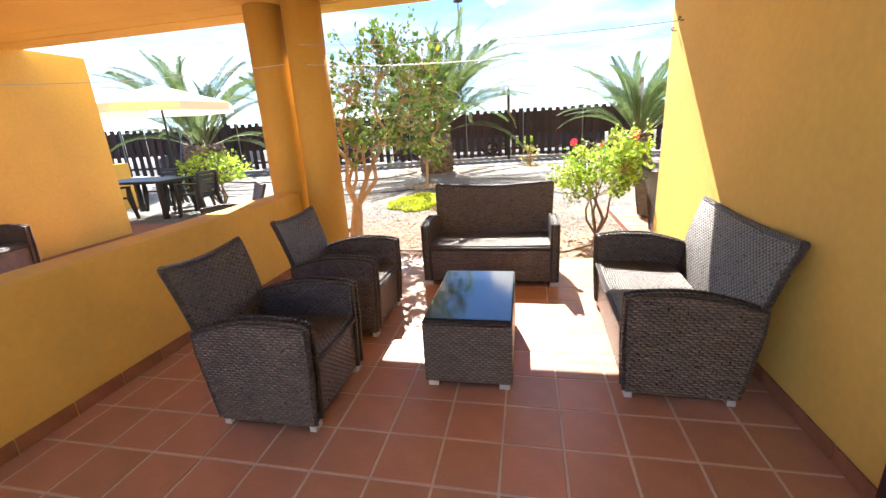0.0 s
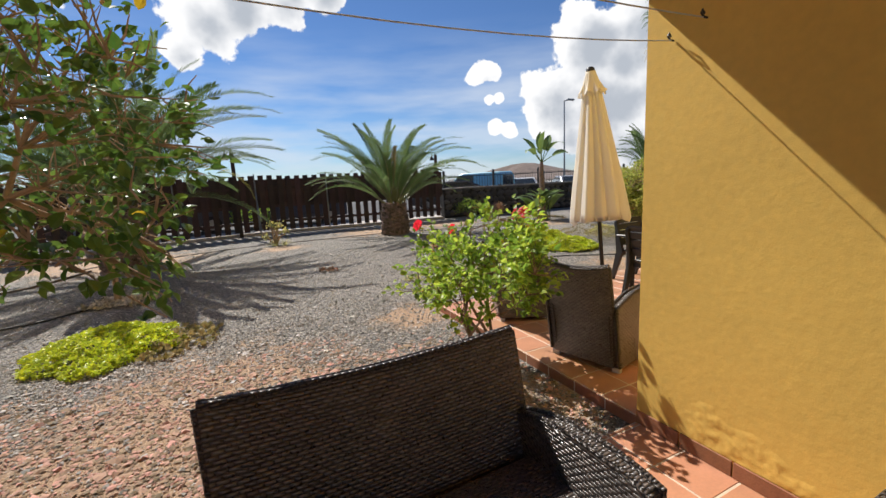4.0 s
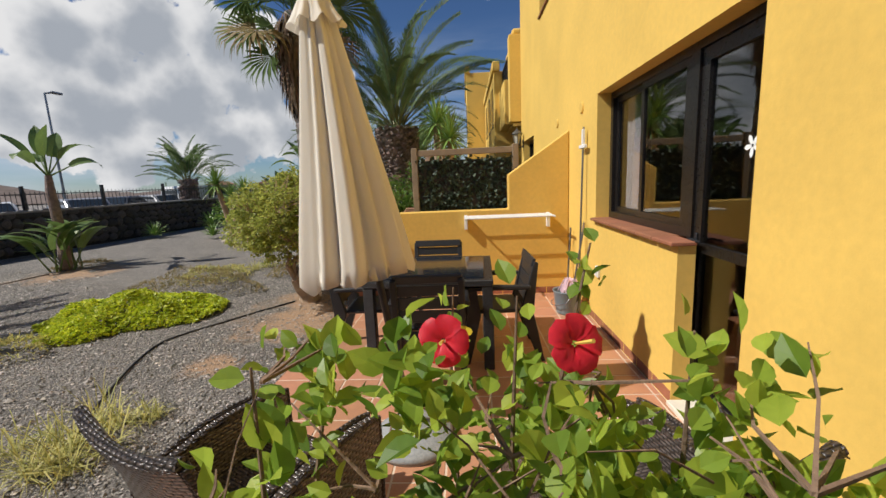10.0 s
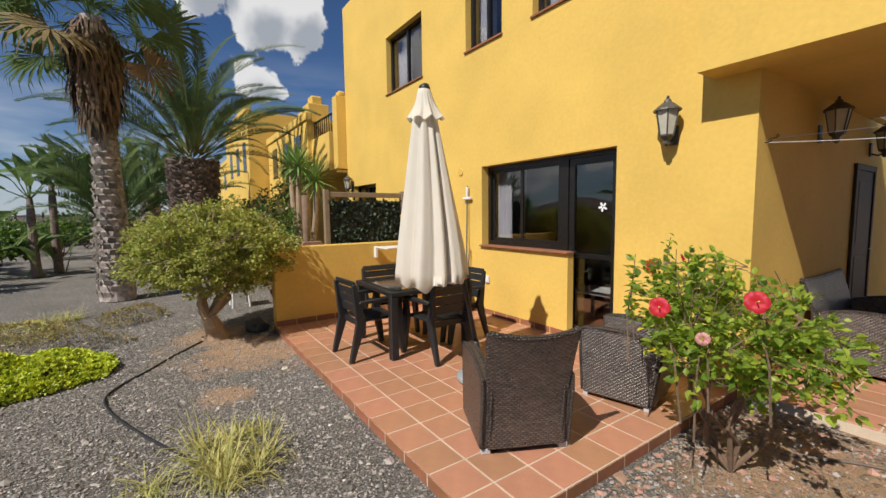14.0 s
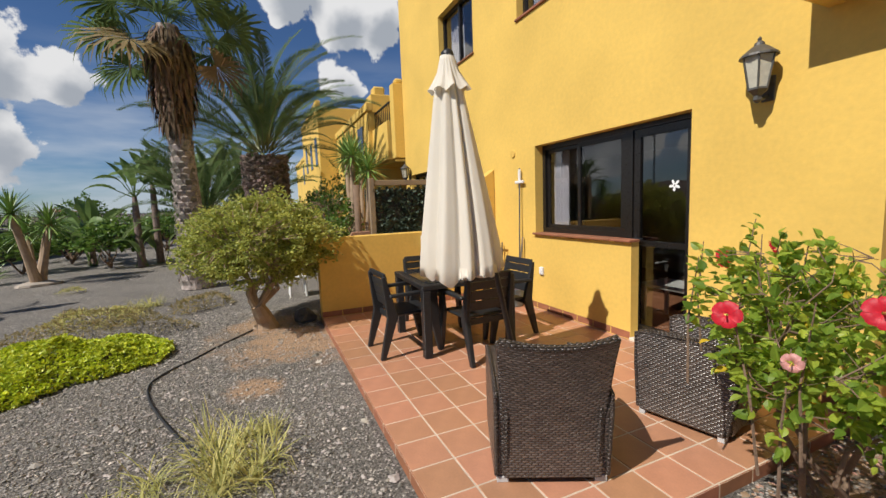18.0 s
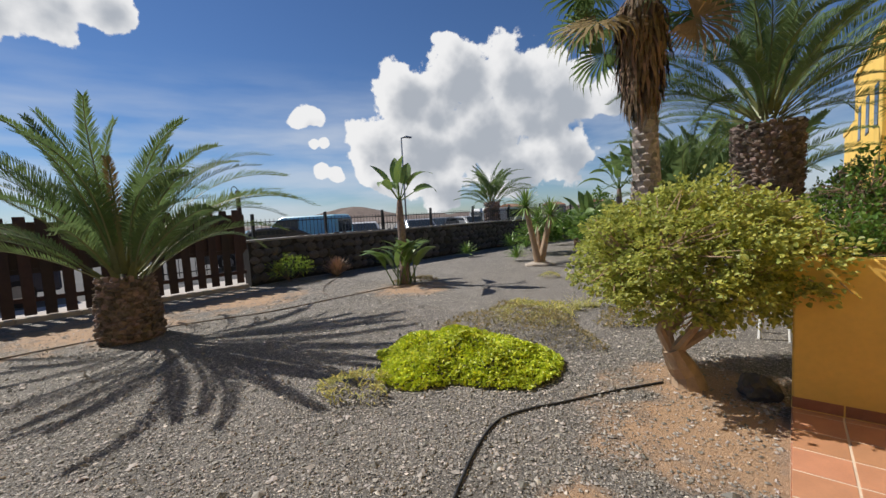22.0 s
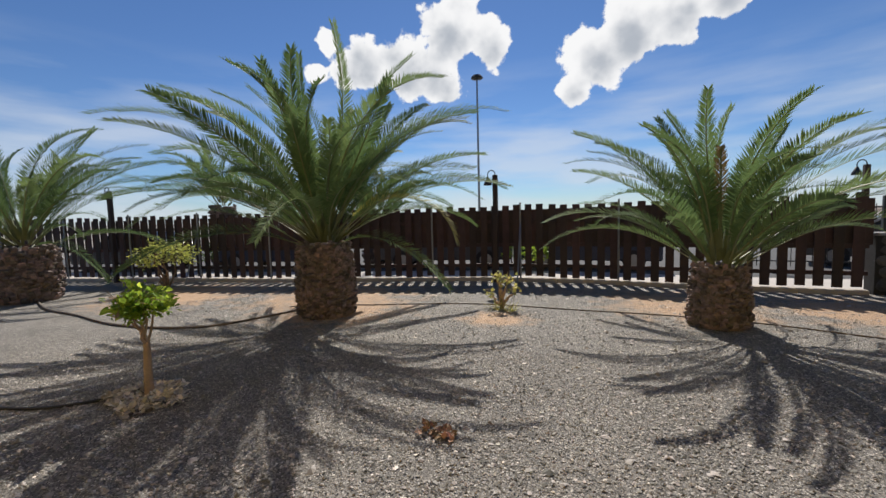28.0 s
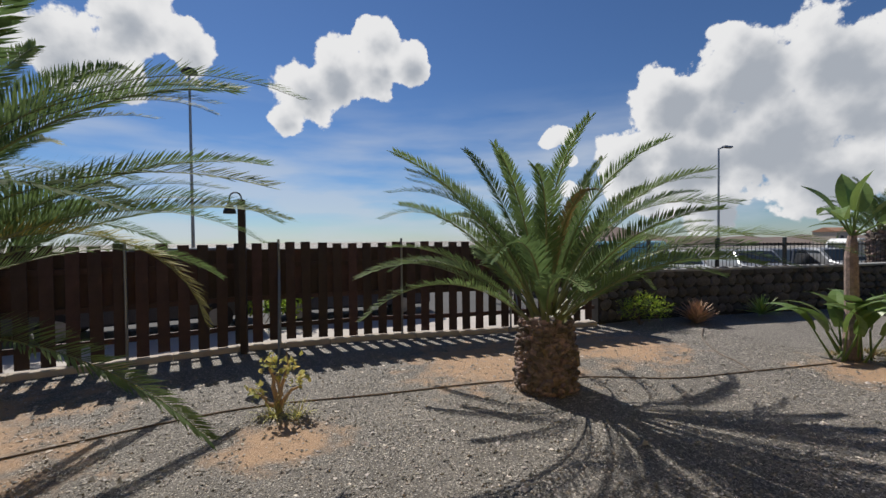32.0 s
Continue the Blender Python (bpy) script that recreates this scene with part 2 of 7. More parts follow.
def weave(width, row, strength=1.0, dark=0.10):
    """Flat strands woven under and over, row by row, on UVs in metres; shade in the gaps is put into the colour."""
    def f(N, L, co, colour, bsdf):
        def calc(op, a, b=None, c=None):
            m = N.new("ShaderNodeMath")
            m.operation = op
            for i, v in enumerate((a, b, c)):
                if v is None:
                    continue
                if isinstance(v, (int, float)):
                    m.inputs[i].default_value = v
                else:
                    L.new(v, m.inputs[i])
            return m.outputs[0]
        sep = N.new("ShaderNodeSeparateXYZ")
        L.new(co.outputs["UV"], sep.inputs[0])
        v = calc("DIVIDE", sep.outputs["Y"], row)
        r = calc("FLOOR", v)
        odd = calc("FLOORED_MODULO", r, 2.0)
        u = calc("MULTIPLY_ADD", odd, 0.5, calc("DIVIDE", sep.outputs["X"], width))
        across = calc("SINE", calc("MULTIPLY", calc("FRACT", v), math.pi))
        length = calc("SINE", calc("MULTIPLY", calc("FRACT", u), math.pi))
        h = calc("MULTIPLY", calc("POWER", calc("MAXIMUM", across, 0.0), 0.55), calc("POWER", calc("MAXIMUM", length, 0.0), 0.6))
        cell = N.new("ShaderNodeCombineXYZ")
        L.new(calc("FLOOR", u), cell.inputs[0])
        L.new(r, cell.inputs[1])
        wn = N.new("ShaderNodeTexWhiteNoise")
        L.new(cell.outputs[0], wn.inputs["Vector"])
        # crease shade painted by strand height, times a random tone per strand
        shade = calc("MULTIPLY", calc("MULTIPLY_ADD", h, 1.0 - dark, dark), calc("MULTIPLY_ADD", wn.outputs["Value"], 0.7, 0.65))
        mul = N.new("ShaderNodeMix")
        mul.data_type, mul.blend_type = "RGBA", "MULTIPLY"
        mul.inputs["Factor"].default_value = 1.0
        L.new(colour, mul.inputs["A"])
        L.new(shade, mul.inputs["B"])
        b = N.new("ShaderNodeBump")
        b.inputs["Strength"].default_value, b.inputs["Distance"].default_value = strength, 0.007
        L.new(h, b.inputs["Height"])
        L.new(b.outputs["Normal"], bsdf.inputs["Normal"])
        return mul.outputs["Result"]
    return f


def soil_patches(N, L, co, colour, bsdf):
    """Black volcanic grit, stone by stone in its greys, with ochre earth where it has worn thin."""
    tones = []
    for scale in (95.0, 38.0):
        vo = N.new("ShaderNodeTexVoronoi")
        vo.inputs["Scale"].default_value = scale
        L.new(co.outputs["Object"], vo.inputs["Vector"])
        cell = N.new("ShaderNodeSeparateColor")
        L.new(vo.outputs["Color"], cell.inputs["Color"])
        tones.append((vo, cell))
    grey = N.new("ShaderNodeMapRange")
    grey.inputs["To Min"].default_value, grey.inputs["To Max"].default_value = 0.35, 1.65
    L.new(tones[0][1].outputs["Green"], grey.inputs["Value"])
    m9 = N.new("ShaderNodeMix")
    m9.data_type, m9.blend_type = "RGBA", "MULTIPLY"
    m9.inputs["Factor"].default_value = 1.0
    L.new(colour, m9.inputs["A"])
    L.new(grey.outputs["Result"], m9.inputs["B"])
    fr = N.new("ShaderNodeMapRange")
    fr.inputs["From Min"].default_value, fr.inputs["From Max"].default_value = 0.88, 0.97
    L.new(tones[0][1].outputs["Red"], fr.inputs["Value"])
    m0 = N.new("ShaderNodeMix")
    m0.data_type = "RGBA"
    m0.inputs["B"].default_value = (0.62, 0.57, 0.50, 1)
    L.new(fr.outputs["Result"], m0.inputs["Factor"])
    L.new(m9.outputs["Result"], m0.inputs["A"])
    prev = m0.outputs["Result"]
    vo = N.new("ShaderNodeTexNoise")
    vo.inputs["Scale"].default_value, vo.inputs["Detail"].default_value, vo.inputs["Roughness"].default_value = 55.0, 5.0, 0.8
    L.new(co.outputs["Object"], vo.inputs["Vector"])
    nz = N.new("ShaderNodeTexNoise")
    nz.inputs["Scale"].default_value, nz.inputs["Detail"].default_value = 2.6, 7.0
    L.new(co.outputs["Object"], nz.inputs["Vector"])
    total = None
    for px, py, pr in EARTH:
        d = N.new("ShaderNodeVectorMath")
        d.operation = "DISTANCE"
        L.new(co.outputs["Object"], d.inputs[0])
        d.inputs[1].default_value = (px, py, 0)
        v = N.new("ShaderNodeMath")
        v.operation = "MULTIPLY_ADD"
        L.new(d.outputs["Value"], v.inputs[0])
        v.inputs[1].default_value, v.inputs[2].default_value = -1.0 / pr, 1.0
        if total is None:
            total = v.outputs[0]
        else:
            mx = N.new("ShaderNodeMath")
            mx.operation = "MAXIMUM"
            L.new(total, mx.inputs[0])
            L.new(v.outputs[0], mx.inputs[1])
            total = mx.outputs[0]
    s = N.new("ShaderNodeMath")
    s.operation = "MULTIPLY_ADD"
    L.new(nz.outputs["Fac"], s.inputs[0])
    s.inputs[1].default_value = 2.0
    fray = N.new("ShaderNodeMath")
    fray.operation = "MULTIPLY_ADD"
    L.new(vo.outputs["Fac"], fray.inputs[0])
    fray.inputs[1].default_value = 0.9
    L.new(total, fray.inputs[2])
    sub_ = N.new("ShaderNodeMath")
    sub_.operation = "SUBTRACT"
    L.new(fray.outputs[0], sub_.inputs[0])
    sub_.inputs[1].default_value = 0.25
    L.new(sub_.outputs[0], s.inputs[2])
    mr = N.new("ShaderNodeMapRange")
    mr.inputs["From Min"].default_value, mr.inputs["From Max"].default_value = 1.2, 1.75
    mr.inputs["To Max"].default_value = 0.8
    L.new(s.outputs[0], mr.inputs["Value"])
    m1 = N.new("ShaderNodeMix")
    m1.data_type = "RGBA"
    m1.inputs["B"].default_value = (0.50, 0.31, 0.175, 1)
    L.new(mr.outputs["Result"], m1.inputs["Factor"])
    L.new(prev, m1.inputs["A"])
    b = N.new("ShaderNodeBump")
    b.inputs["Strength"].default_value, b.inputs["Distance"].default_value = 0.8, 0.03
    L.new(vo.outputs["Fac"], b.inputs["Height"])
    L.new(b.outputs["Normal"], bsdf.inputs["Normal"])
    return m1.outputs["Result"]


EARTH = [(5.3, 7.7, 0.95), (6.2, 7.9, 0.8), (4.05, 8.13, 0.3), (3.4, 16.5, 1.6), (-3.0, 14.6, 1.6), (-8.0, 14.8, 2.0), (-4.0, 15.6, 2.2), (6.0, 16.6, 1.4),
         (0.2, 14.6, 0.7), (0.4, 5.3, 1.2), (-0.5, 5.0, 1.0), (1.0, 7.3, 0.6), (8.6, 14.0, 1.0),
         (-2.0, 5.4, 1.6), (-1.2, 6.2, 1.6)]
material("plaster_yellow", (0.75, 0.495, 0.112), 0.85, vary=0.13, scale=1.1, fine=22, bump=0.16, bump_scale=(26, 170))
material("plaster_ochre", (0.71, 0.455, 0.10), 0.85, vary=0.13, scale=1.6, fine=22, bump=0.16, bump_scale=(26, 170))
material("plaster_white", (0.72, 0.71, 0.68), 0.85, vary=0.08, scale=1.6, fine=30, bump=0.2, bump_scale=(28, 140))
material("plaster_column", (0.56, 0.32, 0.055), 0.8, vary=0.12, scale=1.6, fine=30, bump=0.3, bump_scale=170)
material("terracotta", (0.485, 0.238, 0.138), 0.40, vary=0.16, scale=6, fine=70, bump=0.06, rand=0.10)
material("terracotta_dark", (0.30, 0.12, 0.06), 0.7, vary=0.25, scale=8, fine=70, bump=0.15, rand=0.10)
material("grout", (0.62, 0.50, 0.38), 0.9, vary=0.2, scale=5, fine=80)
material("grit", (0.182, 0.164, 0.143), 0.8, vary=0.30, scale=1.3, fine=120, pattern=soil_patches)
material("stone_grit", (0.295, 0.268, 0.233), 0.7, vary=0.4, scale=9, fine=50, rand=0.6, island=True)
material("wood_chip", (0.36, 0.225, 0.15), 0.9, vary=0.4, scale=9, fine=50, rand=0.55, island=True)
material("pale_scrap", (0.60, 0.54, 0.46), 0.9, vary=0.3, scale=9, fine=50, rand=0.35, island=True)
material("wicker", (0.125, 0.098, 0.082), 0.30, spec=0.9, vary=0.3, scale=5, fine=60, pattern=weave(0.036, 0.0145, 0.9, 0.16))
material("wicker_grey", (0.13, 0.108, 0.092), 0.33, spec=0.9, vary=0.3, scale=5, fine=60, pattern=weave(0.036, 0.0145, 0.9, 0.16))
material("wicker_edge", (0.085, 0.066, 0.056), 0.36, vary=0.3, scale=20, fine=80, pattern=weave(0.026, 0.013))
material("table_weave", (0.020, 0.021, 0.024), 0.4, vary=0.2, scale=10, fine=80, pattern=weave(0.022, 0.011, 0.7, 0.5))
material("plastic_dark", (0.020, 0.021, 0.023), 0.42, vary=0.15, scale=14, fine=150, bump=0.05)
material("foot_grey", (0.5, 0.5, 0.5), 0.5, vary=0.1)
material("glass_dark", (0.012, 0.016, 0.024), 0.06, vary=0.05, bump=0.0, spec=1.0)
material("cloth_cream", (0.84, 0.78, 0.67), 0.9, vary=0.05, scale=3, fine=300, bump=0.12, translucent=0.25)
material("metal_grey", (0.25, 0.26, 0.28), 0.35, metal=0.8, vary=0.15)
material("metal_dark", (0.030, 0.032, 0.035), 0.45, metal=0.4, vary=0.2)
material("granite_base", (0.30, 0.31, 0.31), 0.75, vary=0.25, scale=60, fine=300, bump=0.2)
material("aluminium_black", (0.014, 0.012, 0.011), 0.3, vary=0.15, metal=0.0)
material("white_plastic", (0.78, 0.78, 0.76), 0.4, vary=0.04)
material("white_stone", (0.72, 0.66, 0.55), 0.4, vary=0.1, scale=12)
material("fence_wood", (0.048, 0.026, 0.021), 0.7, vary=0.35, scale=6, fine=60, bump=0.3, rand=0.35)
material("kerb_concrete", (0.42, 0.36, 0.30), 0.9, vary=0.2, scale=4, fine=60, bump=0.3)
material("lava_stone", (0.085, 0.08, 0.078), 0.9, vary=0.4, scale=7, fine=40, bump=0.6, rand=0.4)
material("lava_mortar", (0.03, 0.028, 0.027), 0.95, vary=0.3, scale=12, fine=60, bump=0.5)
material("wall_cap", (0.28, 0.27, 0.26), 0.9, vary=0.2, scale=5, fine=50)
material("palm_leaf", (0.125, 0.195, 0.072), 0.7, vary=0.3, scale=1.2, fine=12, bump=0.0, translucent=0.38, rand=0.22, tint=(0.185, 0.265, 0.10), spec=0.15)
material("palm_leaf_yellow", (0.40, 0.36, 0.085), 0.6, vary=0.3, scale=1.5, fine=12, bump=0.0, translucent=0.35, rand=0.1)
material("palm_leaf_dry", (0.32, 0.22, 0.10), 0.7, vary=0.3, scale=3, fine=20, bump=0.0, translucent=0.15, rand=0.2)
material("palm_rib", (0.16, 0.17, 0.06), 0.5, vary=0.2)
material("palm_trunk", (0.20, 0.152, 0.124), 0.95, vary=0.5, scale=14, fine=60, bump=0.9, rand=0.5, island=True)
material("palm_trunk_grey", (0.25, 0.20, 0.16), 0.95, vary=0.5, scale=10, fine=50, bump=0.9, rand=0.5, island=True, tint=(0.46, 0.41, 0.36))
material("palm_skirt", (0.17, 0.11, 0.065), 0.9, vary=0.4, scale=6, fine=40, bump=0.4, rand=0.4, island=True)
material("leaf_hibiscus", (0.32, 0.47, 0.058), 0.42, vary=0.25, scale=4, fine=40, bump=0.05, translucent=0.58, rand=0.45, island=True, tint=(0.38, 0.53, 0.07))
material("leaf_dark", (0.115, 0.205, 0.035), 0.33, vary=0.3, scale=4, fine=40, bump=0.05, translucent=0.36, rand=0.35, island=True)
material("leaf_olive", (0.43, 0.46, 0.11), 0.5, vary=0.25, scale=4, fine=40, bump=0.05, translucent=0.45, rand=0.3, island=True)
material("leaf_yellow", (0.62, 0.45, 0.03), 0.5, vary=0.2, scale=8, fine=40, bump=0.0, translucent=0.3, rand=0.1, island=True)
material("ground_cover", (0.56, 0.63, 0.05), 0.45, vary=0.3, scale=3, fine=40, bump=0.0, translucent=0.3, rand=0.3, island=True)
material("ground_cover_dry", (0.33, 0.27, 0.11), 0.6, vary=0.3, scale=3, fine=40, bump=0.0, translucent=0.3, rand=0.35, island=True)
material("weed_green", (0.56, 0.53, 0.18), 0.6, vary=0.3, scale=3, fine=40, bump=0.0, translucent=0.3, rand=0.35, island=True)
material("banana_leaf", (0.17, 0.26, 0.075), 0.4, vary=0.3, scale=2, fine=30, bump=0.1, translucent=0.3, rand=0.25, island=True)
material("agave_leaf", (0.21, 0.33, 0.08), 0.45, vary=0.3, scale=4, fine=30, bump=0.0, rand=0.25, island=True)
material("aloe_leaf", (0.42, 0.28, 0.19), 0.6, vary=0.3, scale=4, fine=30, bump=0.0, rand=0.25, island=True)
material("bark", (0.20, 0.13, 0.085), 0.9, vary=0.35, scale=9, fine=60, bump=0.6)
material("bark_pale", (0.38, 0.27, 0.18), 0.9, vary=0.25, scale=9, fine=60, bump=0.4)
material("petal_red", (0.82, 0.03, 0.06), 0.5, vary=0.2, scale=8, fine=40, bump=0.0, translucent=0.5)
material("petal_pink", (0.75, 0.35, 0.32), 0.5, vary=0.2, scale=8, fine=40, bump=0.0, translucent=0.3)
material("stamen", (0.75, 0.5, 0.1), 0.6, vary=0.2)
material("hose_black", (0.02, 0.02, 0.022), 0.5, vary=0.2, scale=20)
material("pipe_brown", (0.17, 0.13, 0.10), 0.7, vary=0.3, scale=20)
material("bucket_blue", (0.20, 0.27, 0.31), 0.45, vary=0.08)
material("mop_pink", (0.70, 0.50, 0.55), 0.95, vary=0.2, scale=30, rand=0.2, island=True)
material("wood_pale", (0.27, 0.20, 0.13), 0.6, vary=0.2, scale=10)
material("curtain", (0.88, 0.85, 0.93), 0.9, vary=0.1, scale=4, fine=200, translucent=0.3)
material("room_dim", (0.30, 0.26, 0.22), 0.9, vary=0.1)
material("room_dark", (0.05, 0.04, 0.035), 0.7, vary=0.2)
material("ivy_screen", (0.055, 0.085, 0.055), 0.6, vary=0.4, scale=9, fine=40, bump=0.0, rand=0.4, island=True)
material("asphalt", (0.075, 0.073, 0.072), 0.95, vary=0.2, scale=1.0, fine=60)
material("pavement_pale", (0.46, 0.42, 0.38), 0.9, vary=0.15, scale=1.0, fine=30)
material("hill_earth", (0.15, 0.11, 0.088), 0.95, vary=0.4, scale=0.05, fine=0.6, bump=0.5)
material("car_blue", (0.22, 0.52, 0.68), 0.3, vary=0.05)
material("car_white", (0.62, 0.63, 0.64), 0.3, vary=0.04)
material("car_dark", (0.05, 0.055, 0.065), 0.3, vary=0.1)
material("car_navy", (0.02, 0.03, 0.06), 0.3, vary=0.1)
material("car_silver", (0.32, 0.33, 0.35), 0.3, metal=0.4, vary=0.06)
material("car_glass", (0.03, 0.04, 0.05), 0.1, vary=0.05, bump=0.0)
material("tyre", (0.02, 0.02, 0.02), 0.8, vary=0.2)
material("roof_tile", (0.38, 0.20, 0.12), 0.8, vary=0.25, scale=3)
material("wire", (0.55, 0.55, 0.52), 0.5, vary=0.1)
material("wire_dark", (0.03, 0.03, 0.03), 0.6, vary=0.1)
material("lantern_glass", (0.55, 0.52, 0.42), 0.35, vary=0.15, scale=20)
material("lantern_metal", (0.10, 0.095, 0.085), 0.5, metal=0.3, vary=0.3, scale=20)
material("sticker", (0.85, 0.86, 0.84), 0.5, vary=0.03)


def pane_material():
    mat = bpy.data.materials.new("window_glass")
    mat.use_nodes = True
    N, L = mat.node_tree.nodes, mat.node_tree.links
    N.remove(N["Principled BSDF"])
    fr = N.new("ShaderNodeLayerWeight")
    fr.inputs["Blend"].default_value = 0.5
    cube = N.new("ShaderNodeMath")
    cube.operation = "POWER"
    cube.inputs[1].default_value = 3.0
    L.new(fr.outputs["Facing"], cube.inputs[0])
    ad = N.new("ShaderNodeMath")
    ad.operation = "MULTIPLY_ADD"
    ad.inputs[1].default_value, ad.inputs[2].default_value = 0.6, 0.10
    L.new(cube.outputs[0], ad.inputs[0])
    gl, tr, mx = N.new("ShaderNodeBsdfGlossy"), N.new("ShaderNodeBsdfTransparent"), N.new("ShaderNodeMixShader")
    gl.inputs["Roughness"].default_value = 0.012
    tr.inputs["Color"].default_value = (0.72, 0.73, 0.72, 1)
    L.new(ad.outputs[0], mx.inputs["Fac"])
    L.new(tr.outputs["BSDF"], mx.inputs[1])
    L.new(gl.outputs["BSDF"], mx.inputs[2])
    L.new(mx.outputs["Shader"], N["Material Output"].inputs["Surface"])
    MATS["window_glass"] = mat


pane_material()

# ---- mesh helpers ----


def mesh_of(bm, name, mat, smooth=False):
    me = bpy.data.meshes.new(name)
    bm.to_mesh(me)
    bm.free()
    me.materials.append(MATS[mat])
    if smooth:
        for p in me.polygons:
            p.use_smooth = True
    return me


def part(name, bm, mat, parent, label="", smooth=False):
    ob = new(name, mesh_of(bm, name, mat, smooth))
    ob.parent = parent
    if label:
        ob["label"] = label
    return ob


def shared(name, me, parent, m=None, label=""):
    """Another object on a mesh that exists already."""
    ob = new(name, me)
    ob.parent = parent
    if m is not None:
        ob.matrix_basis = m
    if label:
        ob["label"] = label
    return ob


def thing(name, m, label, category, group="", kind=""):
    e = new(name)
    e.empty_display_size = 0.1
    e.matrix_basis = m
    return tagged(e, label, category, group, kind)


def solid(name, bm, mat, label, category="", kind="", group="", smooth=False, m=None):
    ob = new(name, mesh_of(bm, name, mat, smooth))
    if m is not None:
        ob.matrix_basis = m
    return tagged(ob, label, category, group, kind)


def uv_metres(bm, turn=False):
    """UVs in metres by each face's main direction."""
    layer = bm.loops.layers.uv.verify()
    for f in bm.faces:
        n = f.normal
        if n.length < 0.5:
            f.normal_update()
            n = f.normal
        if abs(n.z) > 0.75:
            u, v = Vector((1, 0, 0)), Vector((0, 1, 0))
        else:
            u = Vector((-n.y, n.x, 0)).normalized()
            v = n.cross(u)
        for l in f.loops:
            p = l.vert.co
            a, b = p.dot(u), p.dot(v)
            l[layer].uv = (b, a) if turn else (a, b)
    return bm


def box(x0, x1, y0, y1, z0, z1, bevel=0.0, bm=None, seg=1):
    own = bmesh.new()
    bmesh.ops.create_cube(own, size=1.0)
    for v in own.verts:
        v.co = Vector(((x0 + x1) / 2 + v.co.x * (x1 - x0), (y0 + y1) / 2 + v.co.y * (y1 - y0), (z0 + z1) / 2 + v.co.z * (z1 - z0)))
    if bevel:
        bmesh.ops.bevel(own, geom=own.edges[:], offset=bevel, segments=seg, affect="EDGES", profile=0.7)
    if bm is None:
        return own
    merge(bm, own)
    return bm


def merge(bm, other, m=None):
    me = bpy.data.meshes.new("tmp")
    if m is not None:
        other.transform(m)
    other.to_mesh(me)
    other.free()
    bm.from_mesh(me)
    bpy.data.meshes.remove(me)
    return bm


def rod(p, q, r0, r1=None, seg=8, bm=None, caps=True):
    p, q = Vector(p), Vector(q)
    own = bmesh.new()
    bmesh.ops.create_cone(own, cap_ends=caps, segments=seg, radius1=r0, radius2=r0 if r1 is None else r1, depth=(q - p).length)
    own.transform(Matrix.Translation((p + q) / 2) @ (q - p).to_track_quat("Z", "Y").to_matrix().to_4x4())
    if bm is None:
        return own
    return merge(bm, own)


def lathe(profile, seg=24, bm=None, centre=(0, 0, 0), wobble=None):
    """A turned body: rows of (radius, z) from the bottom to the top."""
    bm = bmesh.new() if bm is None else bm
    rings = []
    for i, (r, z) in enumerate(profile):
        ring = []
        for k in range(seg):
            a = 2 * math.pi * k / seg
            s = wobble(a, i / max(1, len(profile) - 1)) if wobble else 1.0
            ring.append(bm.verts.new((centre[0] + r * s * math.cos(a), centre[1] + r * s * math.sin(a), centre[2] + z)))
        rings.append(ring)
    for a, b in zip(rings, rings[1:]):
        for k in range(seg):
            bm.faces.new((a[k], a[(k + 1) % seg], b[(k + 1) % seg], b[k]))
    for ring, flip in ((rings[0], True), (rings[-1], False)):
        if (ring[0].co - ring[seg // 2].co).length > 0.004:
            bm.faces.new(ring[::-1] if flip else ring)
    return bm


def tube(points, radii, seg=7, bm=None):
    """A bent, tapering limb through points."""
    bm = bmesh.new() if bm is None else bm
    pts = [Vector(p) for p in points]
    rings = []
    for i, p in enumerate(pts):
        d = (pts[min(i + 1, len(pts) - 1)] - pts[max(i - 1, 0)]).normalized()
        u = d.orthogonal().normalized() if i == 0 else (u - d * u.dot(d)).normalized()
        w = d.cross(u)
        r = radii[i] if hasattr(radii, "__len__") else radii
        rings.append([bm.verts.new(p + (u * math.cos(2 * math.pi * k / seg) + w * math.sin(2 * math.pi * k / seg)) * r) for k in range(seg)])
    for a, b in zip(rings, rings[1:]):
        for k in range(seg):
            bm.faces.new((a[k], a[(k + 1) % seg], b[(k + 1) % seg], b[k]))
    bm.faces.new(rings[0][::-1])
    bm.faces.new(rings[-1])
    return bm


def prism(outline, axis, lo, hi, bm=None, bevel=0.0):
    """A flat outline (2D points) pushed along x, y or z."""
    own = bmesh.new()

    def at(a, b, c):
        return {"x": (c, a, b), "y": (a, c, b), "z": (a, b, c)}[axis]
    lower, upper = ([own.verts.new(at(a, b, c)) for a, b in outline] for c in (lo, hi))
    own.faces.new(lower[::-1])
    own.faces.new(upper)
    n = len(outline)
    for k in range(n):
        own.faces.new((lower[k], lower[(k + 1) % n], upper[(k + 1) % n], upper[k]))
    bmesh.ops.recalc_face_normals(own, faces=own.faces[:])
    if bevel:
        bmesh.ops.bevel(own, geom=own.edges[:], offset=bevel, segments=1, affect="EDGES")
    if bm is None:
        return own
    return merge(bm, own)


def raw_mesh(name, verts, faces, mat, smooth=False):
    me = bpy.data.meshes.new(name)
    me.from_pydata(verts if isinstance(verts, list) else verts.tolist(), [], faces if isinstance(faces, list) else faces.tolist())
    me.materials.append(MATS[mat])
    if smooth:
        me.polygons.foreach_set("use_smooth", [True] * len(me.polygons))
    me.update()
    return me


